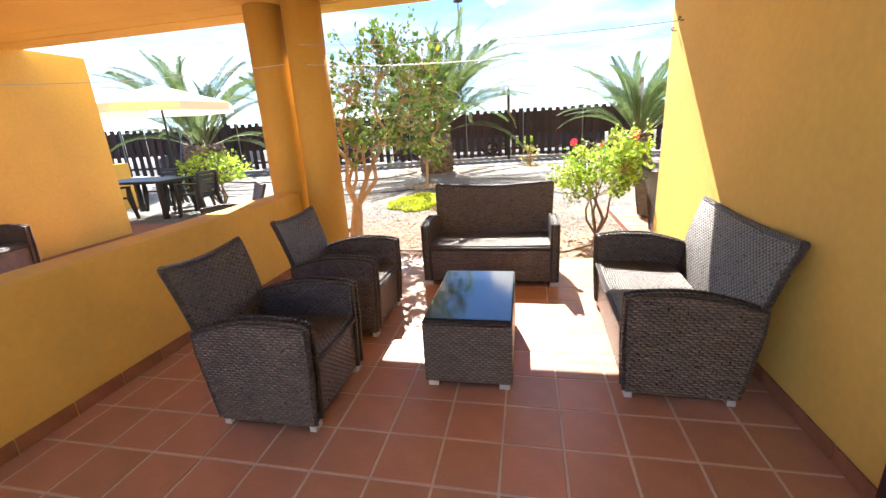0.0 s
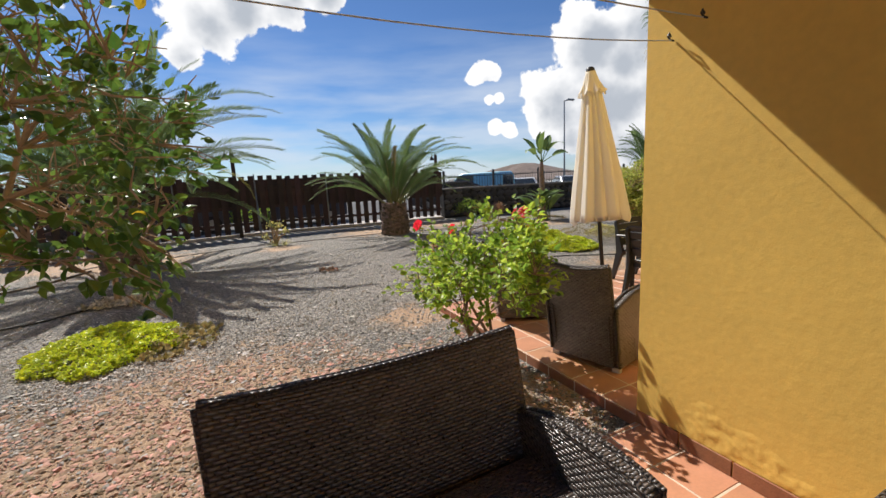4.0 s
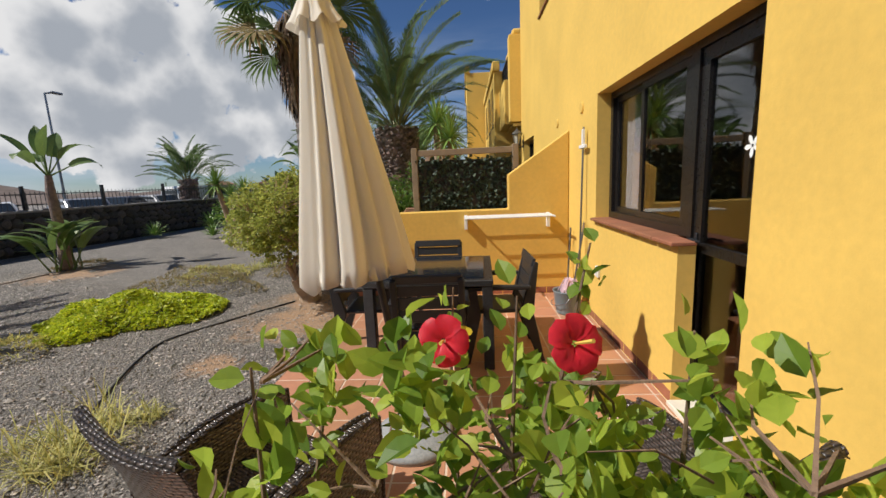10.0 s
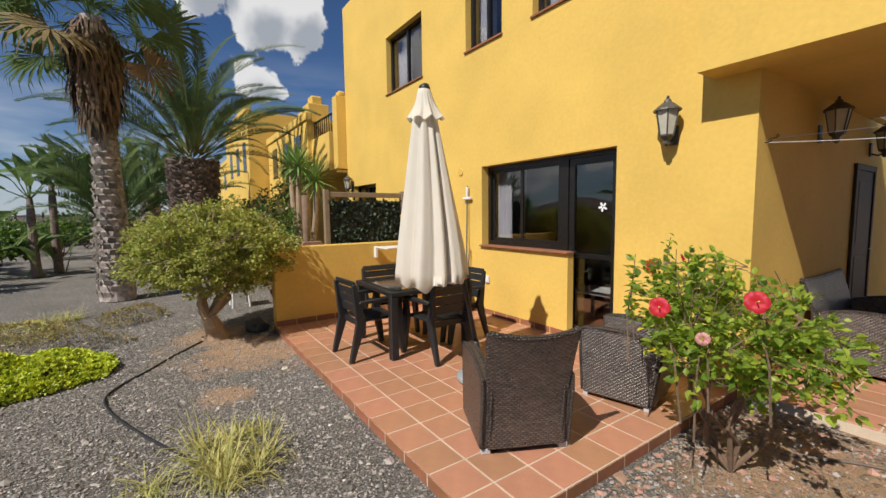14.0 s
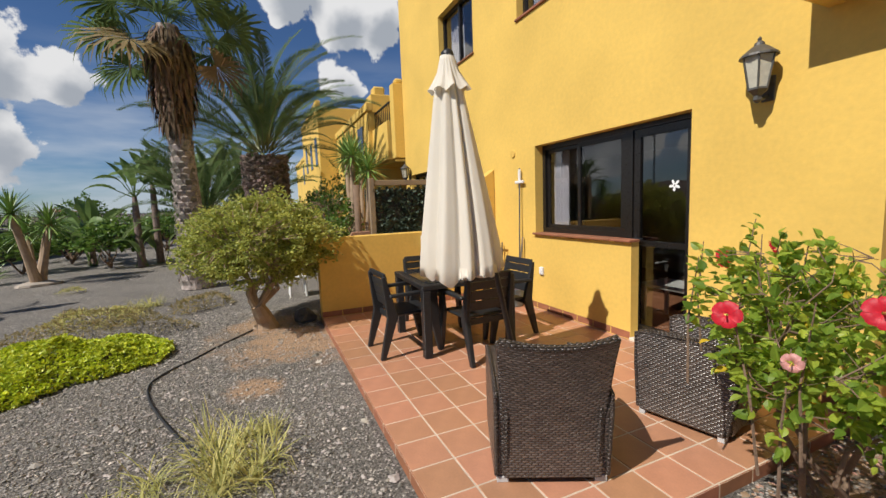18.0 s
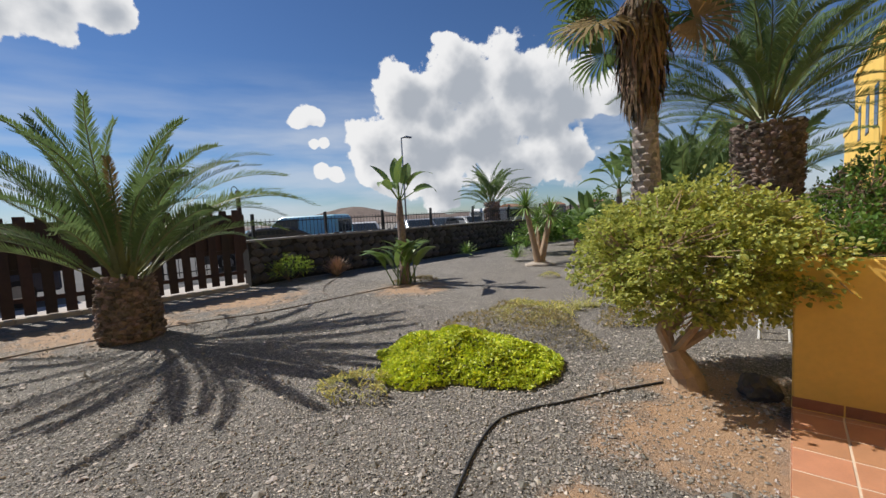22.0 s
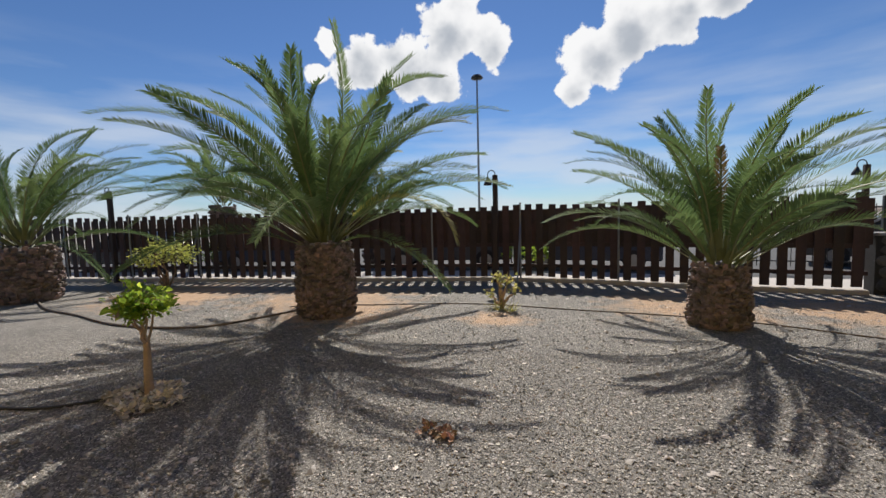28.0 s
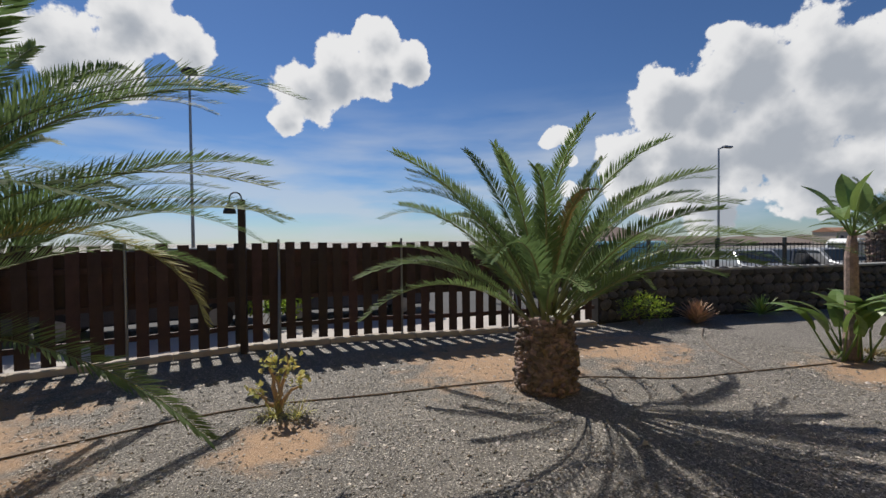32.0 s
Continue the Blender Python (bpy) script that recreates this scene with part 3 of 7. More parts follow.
def leaf_cloud(points, dirs, size, shape="leaf", rng=None, vary=0.35, droop=0.3):
    """Many small folded leaves at points, pointing roughly along dirs. Returns vertices and faces."""
    rng = rng or np.random.default_rng(1)
    n = len(points)
    d = dirs / (np.linalg.norm(dirs, axis=1, keepdims=True) + 1e-9)
    up = rng.normal(size=(n, 3)) * 0.6 + np.array([0, 0, 1.0])
    s = np.cross(d, up)
    s /= np.linalg.norm(s, axis=1, keepdims=True) + 1e-9
    nn = np.cross(s, d)
    L = (size * (1 + vary * rng.uniform(-1, 1, n)))[:, None]
    W = L * {"leaf": 0.34, "round": 0.45, "thin": 0.10}[shape]
    bend = L * droop
    p = points
    def edge(a, w, lift):
        return p + d * L * a + s * W * w + nn * (W * abs(w) * 0.3 + lift * bend)
    v = np.stack([p, edge(0.22, 0.80, 0), edge(0.45, 1.0, -0.03), edge(0.72, 0.70, -0.15), p + d * L - nn * bend * 0.5,
                  edge(0.72, -0.70, -0.15), edge(0.45, -1.0, -0.03), edge(0.22, -0.80, 0), p + d * L * 0.45 - nn * 0.03 * L], axis=1).reshape(-1, 3)
    base = np.arange(n)[:, None] * 9
    q = np.concatenate([base + np.array([[k, (k + 1) % 8, 8]]) for k in range(8)])
    return v, q


def add_mesh(name, v, f, mat, parent, label="", kind="", smooth=False):
    ob = new(name, raw_mesh(name, v, f, mat, smooth))
    ob.parent = parent
    tagged(ob, label, kind=kind)
    return ob

# ---- ground, paving, walls ----
WX, WY, TX0 = 1.28, 4.45, -2.47        # corner of the house; parapet side of the terrace
PX1, PY1 = 5.90, 7.30                  # patio: low wall, garden edge
TILE, TX, TY = 0.28, -0.10, 1.90       # tile pitch and a joint
G = -0.07                              # garden ground

bm = bmesh.new()
R = 2500
ring = [0.0, 30, 60, 120, 300, 800, R]
bmesh.ops.create_grid(bm, x_segments=40, y_segments=40, size=40)
for v in bm.verts:
    v.co.z = 0.02 * noise.noise(Vector((v.co.x * 0.5, v.co.y * 0.5, 0))) if v.co.length < 38 else 0
edge_loop = [e for e in bm.edges if e.is_boundary]
for k in ring[2:]:
    got = bmesh.ops.extrude_edge_only(bm, edges=edge_loop)
    vs = [g for g in got["geom"] if isinstance(g, bmesh.types.BMVert)]
    m = max(max(abs(v.co.x), abs(v.co.y)) for v in vs)
    for v in vs:
        v.co = Vector((v.co.x * k / m, v.co.y * k / m, 0))
    edge_loop = [g for g in got["geom"] if isinstance(g, bmesh.types.BMEdge) and g.is_boundary]
bmesh.ops.recalc_face_normals(bm, faces=bm.faces[:])
if bm.faces[0].normal.z < 0:
    bmesh.ops.reverse_faces(bm, faces=bm.faces[:])
solid("ground", bm, "grit", "dark volcanic grit garden ground with ochre earth patches", kind="structure", m=pose(0, 0, G - 0.01))

# behind the tiles the bare pale slab is added, unseen, to bounce sun inside
slab = box(TX0 - 0.0, WX, -5.0, WY, G - 0.15, -0.003)
floor_terrace = solid("floor_terrace", slab, "grout", "covered terrace floor of terracotta tiles with pale joints", kind="structure")
slab = box(WX + 0.05, PX1 + 0.2, WY - 0.12, PY1, G - 0.15, -0.003)
floor_patio = solid("floor_patio", slab, "grout", "open patio floor of sunlit terracotta tiles", kind="structure")


def wall(name, bm, mat, label):
    return solid(name, bm, mat, label, kind="structure")


# terrace side wall (x = WX) and the long house front (y = WY) with window and door cut through
UP = 2.72
wall("wall_terrace_side", box(WX, WX + 0.22, -2.2, WY - 0.26, -0.1, UP), "plaster_yellow", "yellow plastered side wall of the terrace")
wall("wall_terrace_back", box(0.9, WX + 0.22, -2.4, -2.2, -0.1, UP), "plaster_yellow", "yellow plastered pier at the back of the terrace")
WIN0, DOOR0, DOOR1, SILL, LINT = 4.82, 3.18, 2.55, 1.08, 2.27
DW = 3.34                              # where window and door frames meet, behind the jamb
HX1, HZ1 = 10.3, 6.75
bm = bmesh.new()
T0, T1 = WY - 0.26, WY
box(WX, DOOR1, T0, T1, -0.1, LINT, bm=bm)
box(DW, WIN0, T0, T1, -0.1, SILL - 0.03, bm=bm)
box(DOOR0, DW, WY - 0.11, T1, -0.1, SILL - 0.03, bm=bm)
box(WIN0, 8.6, T0, T1, -0.1, LINT, bm=bm)
box(9.9, HX1, T0, T1, -0.1, LINT, bm=bm)
box(8.6, 9.9, T0, T1, -0.1, 1.0, bm=bm)
box(WX, HX1, T0, T1, LINT, 4.07, bm=bm)
u_wins = [(6.5, 7.93), (4.37, 5.2), (2.95, 3.79)]
xs = [HX1] + [v for a, b in u_wins for v in (b, a)] + [-8.0]
for a, b in zip(xs[0::2], xs[1::2]):
    box(b, a, T0, T1, 4.07, 5.22, bm=bm)
box(-8.0, HX1, T0, T1, 5.22, HZ1, bm=bm)
box(-8.0, WX, T0, T1, UP, 4.07, bm=bm)
# unseen white wall, added to throw sunlight back into the terrace
wall("wall_courtyard", box(-8.0, 4.0, -5.4, -5.2, -0.1, 1.9), "plaster_white", "added white wall that bounces sun into the terrace from behind")
house = wall("wall_house_front", bm, "plaster_yellow", "tall yellow plastered house front with dark window openings")
# upper storey stands out over the terrace mouth
wall("overhang_beam", box(-8.0, 1.62, WY, WY + 0.33, UP - 0.01, 3.95), "plaster_yellow", "yellow plastered overhang above the terrace mouth")
# ceiling stops at y = 0.9, out of view, to let more skylight in
ceil = wall("ceiling_terrace", box(-8.0, WX + 0.22, 0.9, WY - 0.27, UP, UP + 0.2), "plaster_yellow", "yellow plastered terrace ceiling")
bm = box(1.3, HX1 - 0.01, -2.4, WY - 0.3, 6.2, 6.35)
wall("roof_house", bm, "plaster_yellow", "flat roof of the house")
wall("wall_house_end", box(HX1 - 0.25, HX1 - 0.004, -2.4, WY - 0.262, -0.1, HZ1 - 0.01), "plaster_yellow", "yellow end wall of the house")
wall("wall_house_rear", box(WX + 0.22, HX1 - 0.25, -2.62, -2.41, -0.1, HZ1 - 0.02), "plaster_yellow", "yellow rear wall of the house")

# parapet between the two terraces and its columns
bm = box(TX0 - 0.26, TX0, -2.2, 4.18, -0.1, 0.83, bevel=0.03, seg=2)
wall("wall_parapet", bm, "plaster_ochre", "low ochre plastered parapet between the terraces")
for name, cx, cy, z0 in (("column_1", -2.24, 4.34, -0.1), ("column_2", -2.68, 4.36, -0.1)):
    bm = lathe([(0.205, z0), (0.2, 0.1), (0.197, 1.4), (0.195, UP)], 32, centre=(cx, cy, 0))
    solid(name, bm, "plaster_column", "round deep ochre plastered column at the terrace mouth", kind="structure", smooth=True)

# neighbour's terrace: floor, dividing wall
# darker tile colour than the terrace floor, to hold down light bounced above it
solid("floor_neighbour", box(-9.6, TX0 - 0.26, -2.2, 6.3, G - 0.15, -0.008), "terracotta_dark", "terracotta floor of the neighbouring terrace", kind="structure")
wall("wall_neighbour", box(-7.1, -6.55, -2.2, 5.62, -0.1, UP), "plaster_yellow", "yellow wall of the neighbouring terrace")
wall("wall_neighbour_low", box(-9.9, -9.6, -2.2, 8.6, -0.1, 1.0), "plaster_ochre", "low ochre wall beyond the neighbouring patio")

# low wall at the far end of the patio, stepping up to the house
prof = [(PY1, -0.1), (PY1, 1.12), (5.21, 1.12), (5.21, 1.55), (WY + 0.004, 2.06), (WY + 0.004, -0.1)]
wall("wall_patio_low", prism(prof, "x", PX1, PX1 + 0.16, bevel=0.012), "plaster_ochre", "low ochre plastered patio wall with a stepped, sloping end")

# damp, flaking plaster low on the corner of the terrace wall
def flaking_plaster():
    bm = bmesh.new()
    ny, nz = 70, 30
    rows = []
    for i in range(ny + 1):
        y = 3.50 + 0.68 * i / ny
        row = []
        for k in range(nz + 1):
            z = 0.088 + 0.34 * k / nz
            crest = 0.13 + 0.16 * (y - 3.5) / 0.68
            edge = crest + 0.05 * noise.noise(Vector((y * 7, 0, 3)))
            body = max(0.0, 1 - ((z - edge * 0.72) / (edge * 0.62)) ** 2) * min(1.0, (y - 3.5) / 0.12, (4.18 - y) / 0.12)
            lump = 0.5 + 0.5 * noise.noise(Vector((y * 16, z * 22, 0))) + 0.35 * noise.noise(Vector((y * 45, z * 60, 2)))
            row.append(bm.verts.new((WX - 0.009 * max(0.0, body * lump) + 0.0015, y, z)))
        rows.append(row)
    for a, b in zip(rows, rows[1:]):
        for k in range(nz):
            bm.faces.new((a[k], a[k + 1], b[k + 1], b[k]))
    bmesh.ops.recalc_face_normals(bm, faces=bm.faces[:])
    part("flaking_plaster", bm, "plaster_yellow", bpy.data.objects["wall_terrace_side"], "lumpy flaking plaster", smooth=True)


flaking_plaster()

# timber door in the terrace side wall
dr = thing("door_2", pose(WX, 0.95, 0), "closed dark brown timber door on the terrace", "door", kind="structure")
part("door_leaf", box(-0.018, -0.001, -0.42, 0.42, 0.01, 2.04, bevel=0.004), "fence_wood", dr)
for a, b, c, d in ((-0.50, -0.425, 0.0, 2.12), (0.425, 0.50, 0.0, 2.12), (-0.424, 0.424, 2.045, 2.12)):
    part("door_frame", box(-0.035, -0.001, a, b, c, d, bevel=0.004), "fence_wood", dr)
for z0, z1 in ((0.15, 0.95), (1.1, 1.9)):
    part("panel", box(-0.024, -0.0185, -0.3, 0.3, z0, z1, bevel=0.003), "fence_wood", dr)
part("door_handle", rod((-0.06, -0.36, 1.02), (-0.06, -0.25, 1.02), 0.009), "metal_grey", dr, "steel lever handle")

# window and door
def window_set():
    w = thing("window_1", pose(0, 0, 0), "dark aluminium sliding window with a glazed door beside it", "window", kind="structure")
    yb = WY - 0.20
    fr = bmesh.new()
    for a, b, c, d in ((DW, WIN0, SILL, SILL + 0.06), (DW, WIN0, LINT - 0.06, LINT), (WIN0 - 0.06, WIN0, SILL + 0.06, LINT - 0.06),
                       (DW, DW + 0.06, SILL + 0.06, LINT - 0.06)):
        box(a, b, yb, yb + 0.07, c, d, bm=fr)
    part("window_frame", fr, "aluminium_black", w)
    mid = (DW + WIN0) / 2 + 0.02
    for a, b, y in ((DW + 0.06, mid + 0.03, yb + 0.035), (mid - 0.03, WIN0 - 0.06, yb + 0.005)):
        s = bmesh.new()
        z0, z1 = SILL + 0.06, LINT - 0.06
        for q in ((a, b, z0, z0 + 0.05), (a, b, z1 - 0.05, z1), (a, a + 0.05, z0 + 0.05, z1 - 0.05), (b - 0.05, b, z0 + 0.05, z1 - 0.05)):
            box(q[0], q[1], y, y + 0.028, q[2], q[3], bm=s)
        sash = part("sash", s, "aluminium_black", w)
        pane = part("pane", box(a + 0.05, b - 0.05, y + 0.010, y + 0.016, z0 + 0.05, z1 - 0.05), "window_glass", sash)
        pane.visible_shadow = False
    n = 6
    step = (WIN0 - DOOR0 + 0.04) / n
    for i in range(n):
        part("sill_tile", box(DOOR0 - 0.02 + i * step + 0.004, DOOR0 - 0.02 + (i + 1) * step - 0.004, WY - (0.2 if i else 0.11), WY + 0.05, SILL - 0.03, SILL - 0.002, bevel=0.006),
             "terracotta_dark", w, "worn terracotta sill tile")
    d = thing("door_1", pose(0, 0, 0), "closed dark aluminium glazed terrace door", "door", kind="structure")
    f = bmesh.new()
    for a, b, c, e in ((DOOR1, DOOR1 + 0.05, 0.03, LINT), (DW - 0.05, DW, 0.03, LINT), (DOOR1 + 0.05, DW - 0.05, LINT - 0.05, LINT)):
        box(a, b, yb, yb + 0.07, c, e, bm=f)
    part("door_frame", f, "aluminium_black", d)
    lf = bmesh.new()
    a, b = DOOR1 + 0.055, DW - 0.055
    for q in ((a, a + 0.08, 0.04, LINT - 0.055), (b - 0.08, b, 0.04, LINT - 0.055), (a + 0.08, b - 0.08, 0.04, 0.14), (a + 0.08, b - 0.08, LINT - 0.135, LINT - 0.055), (a + 0.08, b - 0.08, 1.0, 1.06)):
        box(q[0], q[1], yb + 0.012, yb + 0.055, q[2], q[3], bm=lf)
    leaf = part("door_leaf", lf, "aluminium_black", d)
    for z0, z1 in ((0.14, 1.0), (1.06, LINT - 0.135)):
        pane = part("pane", box(a + 0.08, b - 0.08, yb + 0.03, yb + 0.036, z0, z1), "window_glass", leaf)
        pane.visible_shadow = False
    h = box(b - 0.055, b - 0.025, yb + 0.055, yb + 0.066, 0.96, 1.12, bevel=0.004)
    rod((b - 0.04, yb + 0.06, 1.08), (b - 0.04, yb + 0.10, 1.08), 0.009, bm=h)
    rod((b - 0.04, yb + 0.10, 1.08), (b - 0.16, yb + 0.10, 1.08), 0.009, bm=h)
    part("door_handle", h, "metal_dark", d, "dark lever handle")
    star = bmesh.new()
    cx, cz = 2.82, 1.62
    for k in range(5):
        t = 2 * math.pi * k / 5 + 0.5
        merge(star, prism([(-0.009, 0.008), (0.009, 0.008), (0.014, 0.045), (0.0, 0.062), (-0.014, 0.045)], "y", 0, 0.002),
              Matrix.Translation((cx, yb + 0.037, cz)) @ Matrix.Rotation(t, 4, "Y"))
    part("sticker", star, "sticker", d, "white flower sticker on the glass")
    solid("door_threshold", box(DOOR1 + 0.005, DOOR0 - 0.005, WY - 0.25, WY + 0.03, -0.02, 0.03, bevel=0.005), "white_stone", "pale stone door threshold", kind="structure")
    for i, (x0, x1) in enumerate(u_wins):
        u = thing("window_%d" % (i + 2), pose(0, 0, 0), "dark framed upper window set deep in the yellow wall", "window", kind="structure")
        f = bmesh.new()
        y0 = WY - 0.17
        for q in ((x0, x1, 4.07, 4.13), (x0, x1, 5.16, 5.22), (x0, x0 + 0.05, 4.13, 5.16), (x1 - 0.05, x1, 4.13, 5.16), ((x0 + x1) / 2 - 0.03, (x0 + x1) / 2 + 0.03, 4.13, 5.16)):
            box(q[0], q[1], y0, y0 + 0.06, q[2], q[3], bm=f)
        part("window_frame", f, "aluminium_black", u)
        for a, b in ((x0 + 0.05, (x0 + x1) / 2 - 0.03), ((x0 + x1) / 2 + 0.03, x1 - 0.05)):
            part("pane", box(a, b, y0 + 0.02, y0 + 0.026, 4.13, 5.16), "window_glass", u).visible_shadow = False
        part("window_sill", box(x0 - 0.02, x1 + 0.02, WY - 0.11, WY + 0.03, 4.045, 4.075, bevel=0.004), "terracotta_dark", u, "thin terracotta sill")
        folds = bmesh.new()
        n = 14
        span = min(0.5, (x1 - x0) * 0.4)
        pts = [(x1 - 0.06 - span * k / n, y0 - 0.10 + 0.025 * math.sin(k * 1.7)) for k in range(n + 1)]
        pts2 = [(x, y - 0.006) for x, y in pts[::-1]]
        prism(pts + pts2, "z", 4.1, 5.2, bm=folds)
        part("curtain", folds, "curtain", u, "pale lilac curtain")
    u = thing("window_5", pose(0, 0, 0), "neighbour's dark ground floor window", "window", kind="structure")
    f = bmesh.new()
    for q in ((8.6, 9.9, 1.0, 1.06), (8.6, 9.9, 2.21, LINT), (8.6, 8.65, 1.06, 2.21), (9.85, 9.9, 1.06, 2.21), (9.22, 9.28, 1.06, 2.21)):
        box(q[0], q[1], WY - 0.18, WY - 0.12, q[2], q[3], bm=f)
    part("window_frame", f, "aluminium_black", u)
    for a, b in ((8.65, 9.22), (9.28, 9.85)):
        part("pane", box(a, b, WY - 0.16, WY - 0.154, 1.06, 2.21), "window_glass", u).visible_shadow = False


window_set()
# the added rooms behind the windows, seen darkly through the glass; their dimness is put into a dark wall colour
wall("wall_room_back", box(WX + 0.22, 8.4, 0.4, 0.6, -0.1, 2.6), "room_dim", "dim back wall of the living room")
wall("wall_room_end", box(8.4, 8.6, 0.4, WY - 0.26, -0.1, 2.6), "room_dim", "dim end wall of the living room")
solid("floor_room", box(WX + 0.22, 8.4, 0.6, WY - 0.26, -0.1, 0.02), "terracotta_dark", "tiled living room floor", kind="structure")
wall("ceiling_room", box(WX + 0.22, 8.4, 0.6, WY - 0.26, 2.45, 2.6), "room_dim", "living room ceiling")
wall("floor_upper", box(WX + 0.22, HX1 - 0.25, -2.4, WY - 0.26, 3.0, 3.2), "room_dim", "upper floor slab")
wall("wall_upper_back", box(WX + 0.22, HX1 - 0.25, 1.4, 1.6, 3.2, 6.2), "room_dim", "dim back wall of the upper rooms")

# skirting of terracotta tiles
def skirting():
    base = thing("baseboard", pose(0, 0, 0), "terracotta skirting tiles along the walls", "skirting", kind="structure")
    meshes = {}

    def run(p, q, n, height=0.085):
        p, q = Vector(p), Vector(q)
        length = (q - p).length
        d = (q - p) / length
        k = max(1, round(length / TILE))
        step = length / k
        key = (round(step, 3), height)
        if key not in meshes:
            meshes[key] = mesh_of(box(0.003, step - 0.003, 0.0, 0.010, 0.0, height, bevel=0.003), "skirting_tile", "terracotta_dark")
        a = math.atan2(d.y, d.x)
        for i in range(k):
            shared("skirting_tile", meshes[key], base, Matrix.Translation(p + d * step * i) @ Matrix.Rotation(a, 4, "Z"))
    run((WX - 0.001, -0.5, 0), (WX - 0.001, WY, 0), 1)
    run((TX0 + 0.001, 4.12, 0), (TX0 + 0.001, -0.5, 0), 1)
    run((DOOR1, WY + 0.001, 0), (WX, WY + 0.001, 0), 1)
    run((PX1 - 0.01, WY + 0.001, 0), (DOOR0, WY + 0.001, 0), 1)
    run((PX1 - 0.001, PY1, 0), (PX1 - 0.001, WY, 0), 1)

    # worn edge of the patio towards the garden
    for p, q in (((PX1, PY1 + 0.001, G - 0.02), (1.34, PY1 + 0.001, G - 0.02)), ((1.329, PY1, G - 0.02), (1.329, WY, G - 0.02))):
        run(p, q, 1, 0.088)


skirting()

# ---- woven garden seats ----
def slab_of(f, nu, nv, thick):
    """A thin curved panel: f(u, v) with u, v from 0 to 1, thickened along its normals; UVs in metres."""
    bm = bmesh.new()
    layer = bm.loops.layers.uv.verify()
    P = [[Vector(f(i / nu, j / nv)) for j in range(nv + 1)] for i in range(nu + 1)]
    lu = [sum((P[k + 1][nv // 2] - P[k][nv // 2]).length for k in range(i)) for i in range(nu + 1)]
    lv = [sum((P[nu // 2][k + 1] - P[nu // 2][k]).length for k in range(j)) for j in range(nv + 1)]

    def normal(i, j):
        a = P[min(i + 1, nu)][j] - P[max(i - 1, 0)][j]
        b = P[i][min(j + 1, nv)] - P[i][max(j - 1, 0)]
        return a.cross(b).normalized()
    A = [[bm.verts.new(P[i][j] + normal(i, j) * thick / 2) for j in range(nv + 1)] for i in range(nu + 1)]
    B = [[bm.verts.new(P[i][j] - normal(i, j) * thick / 2) for j in range(nv + 1)] for i in range(nu + 1)]

    def face(vs, uv):
        for l, c in zip(bm.faces.new(vs).loops, uv):
            l[layer].uv = c
    for i in range(nu):
        for j in range(nv):
            uv = ((lu[i], lv[j]), (lu[i + 1], lv[j]), (lu[i + 1], lv[j + 1]), (lu[i], lv[j + 1]))
            face((A[i][j], A[i + 1][j], A[i + 1][j + 1], A[i][j + 1]), uv)
            face((B[i][j + 1], B[i + 1][j + 1], B[i + 1][j], B[i][j]), uv[::-1])
    for i in range(nu):
        for j in (0, nv):
            q = (A[i][j], B[i][j], B[i + 1][j], A[i + 1][j])
            face(q if j == 0 else q[::-1], ((lu[i], 0), (lu[i], thick), (lu[i + 1], thick), (lu[i + 1], 0))[::1 if j == 0 else -1])
    for j in range(nv):
        for i in (0, nu):
            q = (A[i][j], A[i][j + 1], B[i][j + 1], B[i][j])
            face(q if i == 0 else q[::-1], ((lv[j], 0), (lv[j + 1], 0), (lv[j + 1], thick), (lv[j], thick))[::1 if i == 0 else -1])
    bmesh.ops.recalc_face_normals(bm, faces=bm.faces[:])
    return bm


def braid(pts, r):
    """A plaited edge along points, with UVs along its run."""
    bm = tube(pts, r, 8)
    return uv_metres(bm)


